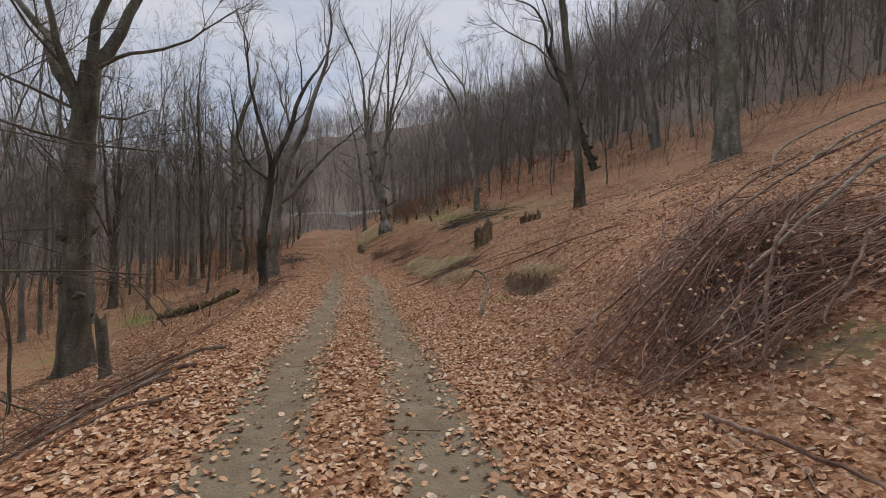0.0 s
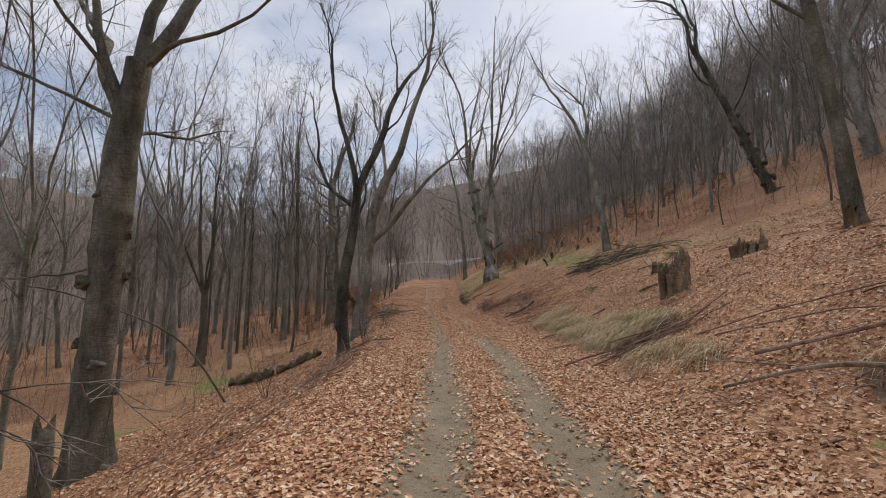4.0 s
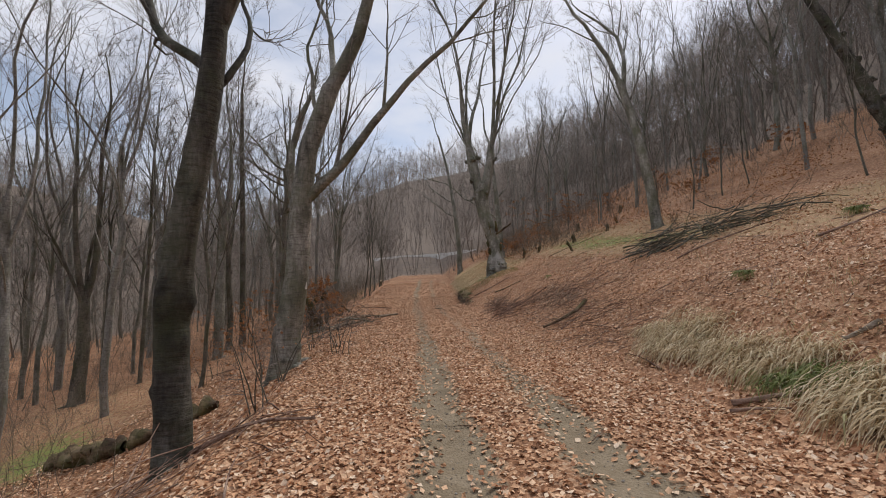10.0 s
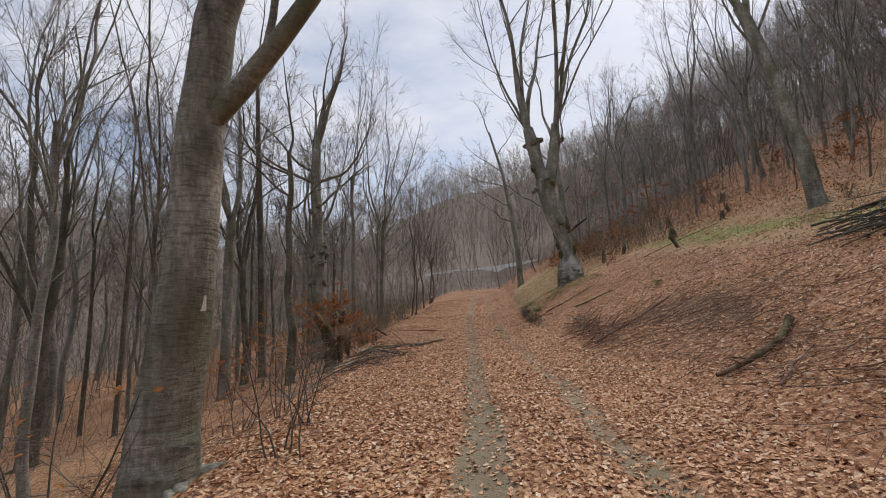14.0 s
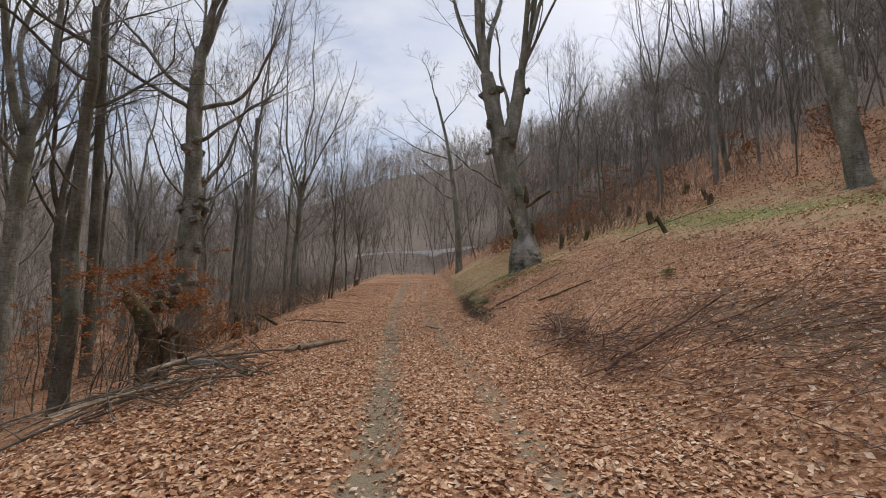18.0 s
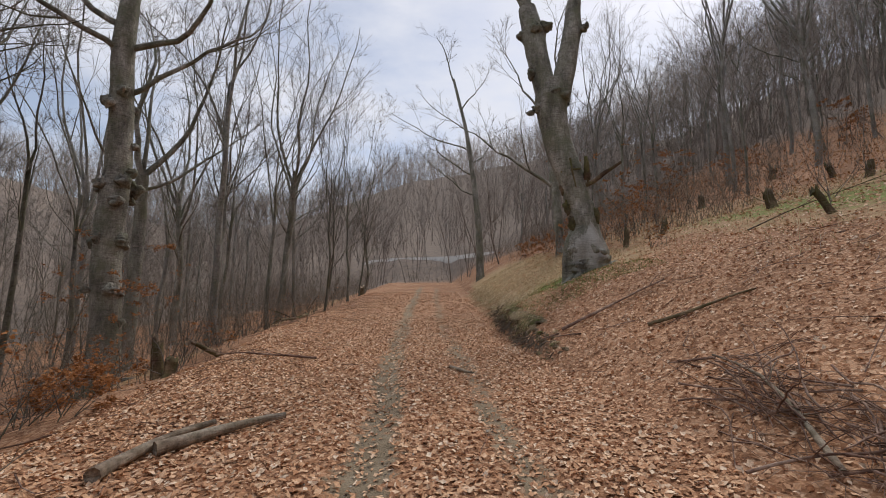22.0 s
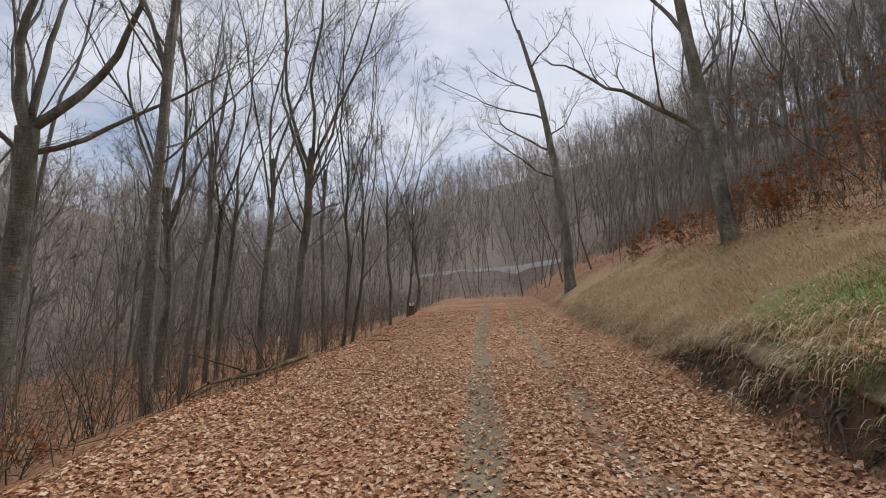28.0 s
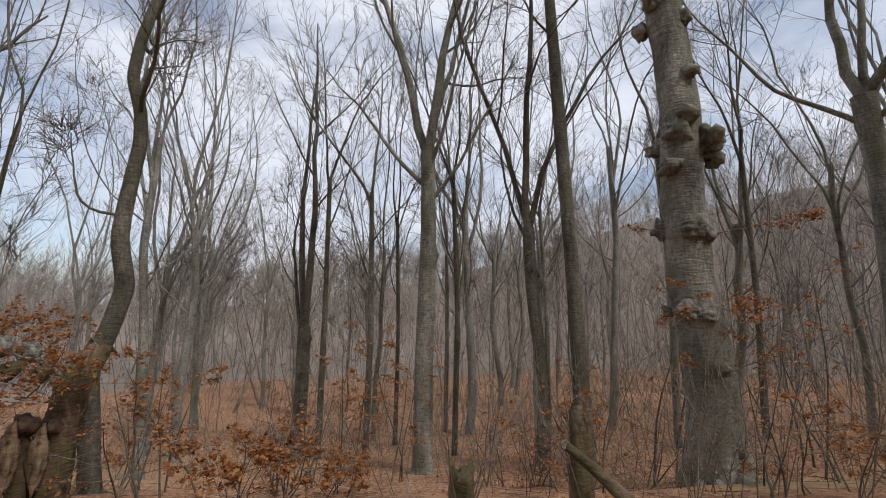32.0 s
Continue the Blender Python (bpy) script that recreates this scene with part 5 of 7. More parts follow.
big_tree("beech_tree", -24.2, 46.9, 20, [(0, 0, 0), (0.03, 0, 3), (-0.03, 0.05, 6), (0, -0.1, 8.2)], [0.29, 0.25, 0.235, 0.23],
         [(0.99, (0.25, 0.55, 1), 8.5, 0.13), (0.99, (-0.25, -0.55, 1), 8.5, 0.13), (0.97, (0.05, 0.08, 1), 8, 0.10), (0.9, (0.45, 0.85, 0.6), 7, 0.08), (0.88, (-0.4, -0.85, 0.5), 6, 0.07)],
         BARK, "grey beech spreading into a wide fork", burls=((0.5, 40, 0.45), (0.53, 330, 0.3), (0.9, 120, 0.25)), sides=16, rings=54, wander=0.12, rough=0.035)
for x, y, r, h, seed in ((-24.4, 36.3, 0.10, 15, 21), (-22.9, 34.0, 0.11, 14, 22), (-22.4, 32.6, 0.10, 15, 23), (-26.5, 42.6, 0.12, 16, 24), (-27.8, 45.0, 0.11, 15, 25), (-30.4, 33.2, 0.12, 16, 26), (-28.9, 57.0, 0.13, 15, 27), (-27.3, 38.6, 0.10, 14, 28), (-25.6, 33.4, 0.09, 14, 29)):
    big_tree("young_beech", x, y, seed, [(0, 0, 0), (0.05 * (seed % 3 - 1), 0.08, h * 0.3), (0.1, 0.06 * (seed % 4 - 1.5), h * 0.6)], [r, r * 0.85, r * 0.7],
             [(0.99, (0, 0.12, 1), h * 0.4, r * 0.5), (0.95, (0.15, -0.22, 1), h * 0.38, r * 0.5), (0.8, (-0.3, 0.4, 1), h * 0.25, r * 0.35), (0.65, (0.4, -0.3, 1), h * 0.2, r * 0.3)], (BARK, BARK_DARK)[seed % 2],
             "slim upright young beech of the lower wood", sides=10, rings=26, wander=0.10, rough=0.03, counts=(6, 5, 4), csides=(6, 3, 3), segs=(9, 5, 3))


# ---- the wood: trees of a few growths ----
def growth(seed, height, r, fork, stems, spread, bark, fine=True, bend=0.4, counts=(6, 5, 4)):
    rng = np.random.default_rng(seed)
    b = np.cumsum(rng.normal(0, bend * 0.26, (7, 2)), axis=0)
    b[0] = 0
    hs = np.linspace(0, height * fork, 7)
    pts = [(b[i, 0], b[i, 1], hs[i]) for i in range(7)]
    limbs = []
    for w in ring_ways(rng, stems, spread * 0.85):
        limbs.append((rng.uniform(0.7, 0.99), w, height * (1 - fork) * rng.uniform(0.75, 1.1), r * rng.uniform(0.32, 0.5)))
    for i in range(6):
        limbs.append((rng.uniform(0.3, 0.95), ring_ways(rng, 1, 44)[0], height * rng.uniform(0.14, 0.30), r * 0.2))
    burls = [(rng.uniform(0.1, 0.9), rng.uniform(0, 360), rng.uniform(0.15, 0.45)) for _ in range(6)]
    return tree_meshes(seed, pts, [r * 1.05, r * 0.95, r * 0.9, r * 0.85, r * 0.8, r * 0.75, r * 0.66], limbs, bark, burls=burls, flare=0.3, sides=10, rings=30, fine=fine, counts=counts, up=0.10, wander=0.115, csides=(6, 3, 3), segs=(11, 5, 3))


GROWTHS = [growth(101, 22, 0.18, 0.42, 4, 22, BARK_PALE), growth(102, 23, 0.15, 0.5, 4, 17, BARK_PALE), growth(103, 19, 0.16, 0.33, 5, 24, BARK), growth(104, 18, 0.105, 0.45, 4, 20, BARK),
           growth(105, 23, 0.22, 0.42, 5, 25, BARK), growth(106, 16, 0.08, 0.4, 4, 18, BARK_DARK)]
THIN = [growth(111, 21, 0.15, 0.5, 4, 20, BARK_PALE, True, 0.4, (6, 5, 3)), growth(112, 19, 0.12, 0.45, 4, 20, BARK_PALE, True, 0.4, (6, 5, 3)), growth(113, 22, 0.17, 0.42, 4, 24, BARK, True, 0.4, (6, 5, 3)), growth(114, 17, 0.09, 0.42, 4, 18, BARK, True, 0.4, (6, 5, 3))]
LOOK = {0: "grey forest beech with a forked crown", 1: "tall slender beech with a high crown", 2: "grey tree forking low down", 3: "slim straight young beech", 4: "stout grey beech with a broad crown", 5: "thin dark young tree"}


def wood_tree(kind, x, y, turn, scale=1.0):
    KEPT.append((x, y))
    return set_tree("beech_tree", x, y, GROWTHS[kind], LOOK[kind], "trees of the wood", "tree", turn, scale)


# trees of the lower wood that stand out one by one
for kind, x, y, turn, sc in ((0, -29.9, 34.6, 200, 1.1), (0, -21.9, 26.6, 130, 0.95), (3, -23.5, 25.0, 40, 1.1),
                             (4, -24.0, 57.0, 0, 1.05), (1, -21.6, 48.8, 190, 1.05), (0, -32.4, 51.0, 90, 1.1),
                             (4, -31.0, 56.4, 250, 1.05), (2, -35.0, 45.2, 180, 1.35), (1, -26.2, 53.6, 300, 0.9), (3, -28.4, 57.2, 30, 1.2), (1, -26.8, 63.7, 140, 1.0), (0, -27.0, 20.5, 75, 1.0),
                             (3, -17.3, 16.1, 10, 1.0), (0, -22.9, 23.3, 50, 0.9), (5, -16.0, 29.0, 10, 1.0), (1, -30.0, 40.5, 20, 1.0), (3, -22.0, 53.0, 120, 1.0), (0, -36.0, 60.0, 20, 1.0),
                             (5, -10.7, 10.5, 0, 0.55), (5, -18.6, 52.8, 0, 0.8), (5, -20.5, 56.5, 70, 0.9), (3, -21.5, 62.0, 200, 0.9), (5, -22.3, 66.0, 100, 0.9), (2, -24.0, 71.0, 60, 0.8),
                             (3, -28.0, 47.5, 290, 1.0), (0, -33.0, 37.0, 33, 1.0), (3, -27.0, 31.5, 99, 1.0), (3, -26.0, 35.6, 60, 0.9), (1, -19.6, 28.5, 250, 0.9)):
    wood_tree(kind, x, y, turn, sc)
for i, (x, y) in enumerate(((3.2, 58.6), (6.0, 56.2), (8.4, 59.8), (10.6, 52.4), (4.8, 63.0), (0.6, 64.0), (13.4, 48.0), (15.2, 54.6), (12.0, 58.5), (17.0, 43.5), (19.0, 29.5), (16.5, 25.0), (-2.6, 69.0), (1.4, 70.5), (20.5, 48.5), (9.4, 64.6))):
    wood_tree((1, 0, 4, 2, 0, 3, 4, 1)[i % 8], x, y, 47 * i, 0.8 + 0.05 * (i % 5))
for x, y, sc in ((5.6, 41.9, 0.55), (7.4, 42.3, 0.6), (9.0, 42.6, 0.5), (10.5, 27.5, 0.6), (8.4, 33.0, 0.5), (5.0, 46.5, 0.5)):
    wood_tree(5, x, y, x * 60, sc)


def scatter(rng, count, test, lo, hi, gap):
    out = []
    tries = 0
    while len(out) < count and tries < count * 60:
        tries += 1
        x, y = rng.uniform(lo[0], hi[0]), rng.uniform(lo[1], hi[1])
        if test(x, y) and all((x - a) ** 2 + (y - b) ** 2 > gap * gap for a, b in KEPT):
            KEPT.append((x, y))
            out.append((x, y))
    return out


rng = np.random.default_rng(5)
def s_of(x, y):
    return float(lateral(x, y))


left_wood = scatter(rng, 52, lambda x, y: -50 < s_of(x, y) < -20, (-75, -6), (0, 95), 3.0)
right_wood = scatter(rng, 104, lambda x, y: np.interp(y, [0, 40, 50, 60, 75], [21, 19, 15, 11, 8]) < s_of(x, y) < 48, (-10, 4), (55, 100), 2.5)
for x, y in left_wood:
    near = math.hypot(x + 11, y - 36) < 27
    k = int(rng.integers(0, 6))
    if near:
        set_tree("beech_tree", x, y, GROWTHS[k], LOOK[k], "trees of the wood", "tree", rng.uniform(0, 360), rng.uniform(0.7, 1.0))
    else:
        set_tree("beech_tree", x, y, THIN[k % 4], "bare beech deep in the wood", "trees of the wood", "tree", rng.uniform(0, 360), rng.uniform(0.8, 1.15))
for x, y in right_wood:
    k = int(rng.integers(0, 4))
    set_tree("beech_tree", x, y, THIN[k], "bare beech on the hillside", "trees of the hillside", "tree", rng.uniform(0, 360), rng.uniform(0.62, 1.0) * (0.8 if y > 52 else 1.0))


def far_wood(name, label, count, test, lo, hi, seed, height, twigs=20):
    """Woods too far off to count: slim stems with bare crowns."""
    rng = np.random.default_rng(seed)
    x, y = rng.uniform(lo[0], hi[0], count * 4), rng.uniform(lo[1], hi[1], count * 4)
    keep = test(x, y)
    x, y = x[keep][:count], y[keep][:count]
    m = len(x)
    h = height * rng.uniform(0.6, 1.15, m)
    base = np.stack([x, y, ground(x, y) - 0.2], 1)
    P, R = grow(rng, base, unit(np.stack([rng.normal(0, 0.10, m), rng.normal(0, 0.10, m), np.ones(m)], 1)), h, h * rng.uniform(0.003, 0.0075, m), h * 0.001, 5, 0.13, 0.08)
    p2, d2, L2, r2 = spawn(rng, P, R, 12, 0.10, 0.97, 15, 42, 0.36, 0.5, 0.024)
    P2, R2 = grow(rng, p2, d2, L2, r2, r2 * 0.3, 2, 0.1, 0.2)
    p3, d3, L3, r3 = spawn(rng, P2, R2, max(1, twigs // 12), 0.1, 1.0, 18, 55, 0.85, 0.7, 0.02)
    P3, R3 = grow(rng, p3, d3, L3, r3, r3 * 0.3, 2, 0.1, 0.2)
    sp = spikes(np.concatenate([P2[:, 0], P3[:, 0]]), np.concatenate([P2[:, 1], P3[:, 1]]), np.concatenate([r2, r3]))
    # the paler bark carries the haze of distance in its colour
    tagged(new(name, twig_mesh(name, [tubes(P, R, 3)], sp, HAZED_TWIG)), label, "woods", "", "stuff")


def off_road(x, y):
    return (np.abs(lateral(x, y)) > 5.5) | (y > 86)


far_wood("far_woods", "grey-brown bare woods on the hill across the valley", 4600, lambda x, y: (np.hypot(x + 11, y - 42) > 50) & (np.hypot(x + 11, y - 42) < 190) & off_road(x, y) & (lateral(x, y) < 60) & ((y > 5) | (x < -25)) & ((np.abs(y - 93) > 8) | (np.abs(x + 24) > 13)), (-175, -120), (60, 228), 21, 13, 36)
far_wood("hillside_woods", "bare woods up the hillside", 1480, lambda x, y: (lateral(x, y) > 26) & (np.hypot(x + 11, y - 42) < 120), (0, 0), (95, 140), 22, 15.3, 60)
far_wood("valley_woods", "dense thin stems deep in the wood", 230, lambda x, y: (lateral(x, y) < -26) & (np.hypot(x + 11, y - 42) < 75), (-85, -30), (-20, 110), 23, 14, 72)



def undergrowth(name, label, count, test, lo, hi, seed, height, mat, shoots=12, thick=0.008):
    """Thin young growth, too many stems to count."""
    rng = np.random.default_rng(seed)
    x, y = rng.uniform(lo[0], hi[0], count * 4), rng.uniform(lo[1], hi[1], count * 4)
    keep = test(x, y) & (wave(x, y, 4.0, seed) + rng.normal(0, 0.5, count * 4) > -0.2)
    x, y = x[keep][:count], y[keep][:count]
    m = len(x)
    h = height * rng.uniform(0.35, 1.2, m)
    P, R = grow(rng, np.stack([x, y, ground(x, y) - 0.05], 1), unit(np.stack([rng.normal(0, 0.25, m), rng.normal(0, 0.25, m), np.ones(m)], 1)), h, thick * (0.6 + h / height * 0.7), np.full(m, thick * 0.3), 4, 0.15, 0.03)
    p2, d2, L2, r2 = spawn(rng, P, R, shoots, 0.12, 1.0, 22, 60, 0.42, 0.7, thick * 0.5)
    tagged(new(name, twig_mesh(name, [tubes(P, R, 3)], spikes(p2, p2 + d2 * L2[:, None], r2), mat)), label, "undergrowth", "", "stuff")


undergrowth("undergrowth", "brown thin saplings between the trees of the lower wood", 850, lambda x, y: (lateral(x, y) < np.interp(y, [10, 30, 40], [-20, -15, -9])) & (lateral(x, y) > -45), (-65, -5), (-8, 90), 81, 4.2, SAPLING)
undergrowth("undergrowth", "brown leafless scrub below the track", 1500, lambda x, y: (lateral(x, y) < -6.3) & (lateral(x, y) > -22), (-42, 20), (-10, 85), 82, 2.0, SCRUB, 14, 0.005)
undergrowth("undergrowth", "brown leafless thicket along the track's lower edge", 620, lambda x, y: (lateral(x, y) < -5.6) & (lateral(x, y) > -9.5), (-36, 40), (-14, 72), 87, 2.4, SCRUB, 14, 0.007)
undergrowth("undergrowth", "brown brush above the grassy bank", 420, lambda x, y: (lateral(x, y) > 8.2) & (lateral(x, y) < 14), (-8, 50), (8, 64), 88, 2.2, SCRUB, 16, 0.008)
undergrowth("undergrowth", "brown scrub on the upper slope", 1500, lambda x, y: (lateral(x, y) > np.interp(y, [30, 45, 56, 70], [16, 12, 7, 5])) & (lateral(x, y) < 30), (-10, 20), (45, 95), 83, 2.2, SCRUB, 14, 0.007)
undergrowth("undergrowth", "dark leafless thicket under the hillside trees", 3000, lambda x, y: (lateral(x, y) > np.interp(y, [20, 45, 56, 70], [24, 21, 15, 11])) & (lateral(x, y) < 75), (-10, 5), (75, 120), 86, 4.6, TWIG, 12, 0.013)
undergrowth("undergrowth", "brown scrub at the foot of the far hill", 1700, lambda x, y: (np.hypot(x + 11, y - 42) > 36) & (np.abs(lateral(x, y)) > 5) & (np.hypot(x + 11, y - 42) < 95) & ((np.abs(y - 93) > 8) | (np.abs(x + 24) > 16)), (-80, 40), (20, 140), 84, 4.0, SCRUB, 14, 0.016)

undergrowth("undergrowth", "low brown scrub where the track bends away", 320, lambda x, y: (y > 84) & (y < 96), (-36, 82), (-6, 98), 89, 1.3, SCRUB, 14, 0.012)
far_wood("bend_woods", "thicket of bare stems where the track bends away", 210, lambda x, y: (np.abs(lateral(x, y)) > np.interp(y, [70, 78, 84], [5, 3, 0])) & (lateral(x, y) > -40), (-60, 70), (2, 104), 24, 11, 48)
undergrowth("undergrowth", "slim dark poles crowding the lower wood", 230, lambda x, y: (lateral(x, y) < np.interp(y, [20, 34], [-22, -13])) & (lateral(x, y) > -42), (-58, 8), (-22, 72), 85, 8.5, SAPLING, 16, 0.016)

# the pale road on the far hillside
fx, level = np.linspace(-36, -13, 40), 9.7
reach = np.arange(86, 106, 0.25)
fy = np.array([np.interp(level, np.maximum.accumulate(ground(np.full(reach.shape, x), reach)), reach) for x in fx])
fy = np.convolve(np.pad(fy, 6, "edge"), np.ones(13) / 13, "valid")
rows_ = [np.stack([fx, fy + off, np.full(40, level + up)], 1) for off, up in ((-1.3, -1.4), (-0.7, 0.12), (0.5, 0.16), (1.2, 0.1))]
fv = np.stack(rows_, 1)
fi = np.arange(160).reshape(40, 4)
tagged(new("road_far", mesh_of("road_far", fv, np.stack([fi[:-1, :-1], fi[:-1, 1:], fi[1:, 1:], fi[1:, :-1]], -1), [CLAY])), "pale gravel road on the far hillside", "road", "", "structure")


# ---- brushwood, logs and stumps ----
def draped_pile(count, seed, label):
    """Long cut branches dragged downhill: butts up the slope, brushy tips fanned out by the track."""
    rng = np.random.default_rng(seed)
    c = np.array([2.6, 4.8, float(ground(2.6, 4.8))])
    ob = thing("brush_pile", *c, label, "brush pile")
    k, f = np.linspace(0, 1, 11), rng.uniform(0, 1, count)
    reach = rng.beta(1.3, 1.0, count)
    tip = np.stack([1.0 + 1.25 * f + rng.normal(0, 0.2, count), 4.6 - 1.2 * f + rng.normal(0, 0.26, count)], 1)
    tip += (np.array([[4.6, 6.0]]) - tip) * (0.62 * reach)[:, None]
    way = np.stack([0.80 + 0.10 * f + rng.normal(0, 0.17, count), 0.62 - 0.26 * f + rng.normal(0, 0.22, count)], 1)
    L = rng.uniform(1.6, 4.6, count) * (1 - 0.35 * reach)
    X = tip[:, :1] + way[:, :1] * L[:, None] * k + 0.10 * rng.normal(0, 1, (count, 1)) * np.sin(k * 6 + 6 * f[:, None])
    Y = tip[:, 1:] + way[:, 1:] * L[:, None] * k + 0.12 * rng.normal(0, 1, (count, 1)) * np.sin(k * 5 + 9 * f[:, None])
    along = (X - 1.2) * 0.82 + (Y - 4.4) * 0.57
    across = (Y - 4.4) * 0.82 - (X - 1.2) * 0.57
    cover = np.interp(along, [-0.4, 0.2, 1.2, 2.4, 4.5, 8.0], [0.10, 0.34, 0.74, 0.92, 0.75, 0.3]) * np.exp(-(across / 1.5) ** 4) * (0.8 + 0.3 * wave(X, Y, 0.9, 3.0))
    level = rng.uniform(0.05, 1.05, count)[:, None]
    Z = ground(X, Y) + 0.04 + cover * level + 0.06 * np.sin(k * 3.1)
    P = np.stack([X, Y, Z], -1) - c
    r0 = rng.uniform(0.005, 0.017, count)
    R = r0[:, None] * (0.35 + 0.65 * k[None])
    p2, d2, L2, r2 = spawn(rng, P[:, ::-1].copy(), R[:, ::-1].copy(), 13, 0.1, 1.0, 16, 68, 0.17, 0.5, 0.003)
    P2, R2 = grow(rng, p2, d2, L2, r2, r2 * 0.4, 5, 0.3, -0.16)
    order = np.argsort(-r0)
    for i in order[:70]:
        part("branch", mesh_of("branch", *tubes(P[i:i + 1], R[i:i + 1], 6), [BRUSH_RED]), ob)
    rest = order[70:]
    tagged(part("brushwood", mesh_of("brushwood", *joined([tubes(P[rest], R[rest], 4), tubes(P2, R2, 3)]), [BRUSH_RED]), ob), kind="stuff")
    for knots, rr in (([(12.11, 11.71, 5.58), (9.6, 10.1, 4.75), (7.54, 8.58, 3.99), (6.3, 7.75, 3.5), (5.73, 7.42, 3.2), (5.02, 6.61, 2.65)], 0.032), ([(6.2, 6.1, 3.0), (4.49, 4.82, 2.4), (3.76, 4.55, 2.02), (3.3, 4.25, 1.66), (2.9, 3.85, 1.16), (2.78, 3.7, 0.5)], 0.026),
                      ([(4.3, 4.3, 1.75), (3.63, 3.8, 1.35), (3.1, 3.5, 0.95)], 0.02), ([(8.6, 8.4, 3.9), (5.6, 6.5, 2.9), (3.6, 5.4, 2.0), (2.3, 4.7, 1.05), (1.5, 4.3, 0.4)], 0.026), ([(7.2, 8.6, 3.5), (4.8, 7.0, 2.5), (3.0, 6.1, 1.25), (1.7, 5.7, 0.35)], 0.026),
                      ([(9.5, 8.9, 4.4), (6.4, 6.9, 3.3), (4.4, 5.4, 2.5)], 0.034), ([(7.4, 6.6, 3.3), (5.2, 5.2, 2.6), (3.9, 4.6, 1.9), (3.0, 4.2, 1.35)], 0.03), ([(2.1, 3.45, 0.22), (2.2, 2.9, 0.28), (2.35, 2.2, 0.3)], 0.024)):
        kn = np.array(knots)
        u, v = np.linspace(0, 1, len(kn)), np.linspace(0, 1, 18)
        Q = np.stack([np.interp(v, u, kn[:, a]) for a in range(3)], 1) - c
        Q[1:-1] = (Q[:-2] + 2 * Q[1:-1] + Q[2:]) / 4
        part("pole", mesh_of("pole", *tubes((Q + rng.normal(0, 0.008, Q.shape))[None], (rr * (1 - 0.45 * v))[None], 8), [BRUSH if rr < 0.03 else DEADWOOD]), ob, "pale long branch")


draped_pile(330, 31, "heap of reddish-brown cut branches on the bank")
brush_pile("brush_pile", [(-4.6, 5.4, 0.8, 1.8, 0.5), (-6.0, 8.0, 0.8, 2.0, 0.5)], (-0.45, 1.0), 1.9, 0.010, BRUSH, "brown branches dropped along the track's lower edge", 85, 32, 0.16, 0.55, 4, 0.12)
brush_pile("brush_pile", [(-6.6, 15.5, 0.7, 3.0, 0.5), (-7.6, 18.6, 0.8, 2.0, 0.5)], (-0.3, 1.0), 1.8, 0.010, BRUSH, "thin dark branches lying along the shoulder", 130, 33, 0.2, 0.4, 4)
brush_pile("brush_pile", [(1.1, 32.6, 1.0, 0.8, 0.4), (2.4, 31.2, 1.1, 0.8, 0.4), (3.8, 30.6, 1.0, 0.6, 0.2)], (0.85, -0.5), 2.2, 0.024, BARK_DARK, "dark heap of felled boughs across the slope", 150, 34, 0.7, 1.0, 4, 0.16, single=50)
brush_pile("brush_pile", [(-11.3, 32.9, 0.5, 1.1, 0.5), (-11.2, 31.4, 0.5, 1.2, 0.5)], (-0.22, -1.0), 1.6, 0.0125, SCRUB, "grey-brown tangle of lopped branches at the track's edge", 75, 35, 0.32, 1.15, 6, 0.3, single=60)
for i in range(12):
    r_ = np.random.default_rng(950 + i)
    x, y, a, L = -11.4 + r_.normal(0, 0.3), 31.2 + i * 0.25, r_.normal(-1.75, 0.6), r_.uniform(0.8, 1.9)
    lying_stick("lopped_branch", x, y, x + L * math.cos(a), y + L * math.sin(a), r_.uniform(0.014, 0.028), (DEADWOOD, BARK, BRUSH)[i % 3], "lopped branch lying across the tangle", "branch", r_.uniform(0.05, 0.3), r_.uniform(0.02, 0.3), r_.normal(0, 0.06), 3, 950 + i, "lopped branches of the tangle")
brush_pile("brush_pile", [(-3.6, 33.4, 2.0, 3.0, 0.4), (-2.4, 30.0, 1.8, 3.2, 0.4), (-1.8, 26.0, 1.2, 2.0, 0.2)], (0.6, -0.75), 2.0, 0.007, BRUSH, "flat mat of brown twigs on the bank", 420, 36, 0.15, 0.6, 4, 0.12)
brush_pile("brush_pile", [(-5.6, 37.3, 0.32, 1.0, 0.45), (-5.25, 35.8, 0.38, 1.0, 0.4), (-4.9, 34.2, 0.4, 0.9, 0.25)], (0.2, -0.98), 1.5, 0.0115, BRUSH, "loose brown branches on the bank's foot", 150, 37, 0.28, 0.55, 5, 0.2, single=60, droop=-0.02)
brush_pile("brush_pile", [(0.05, 16.0, 0.5, 0.35, 0.5), (0.7, 16.1, 0.7, 0.4, 0.5)], (-0.93, -0.1), 1.7, 0.02, BRUSH, "lopped branches stacked on the grassy bank", 34, 38, 0.25, 0.2, 2, 0.05, single=16)
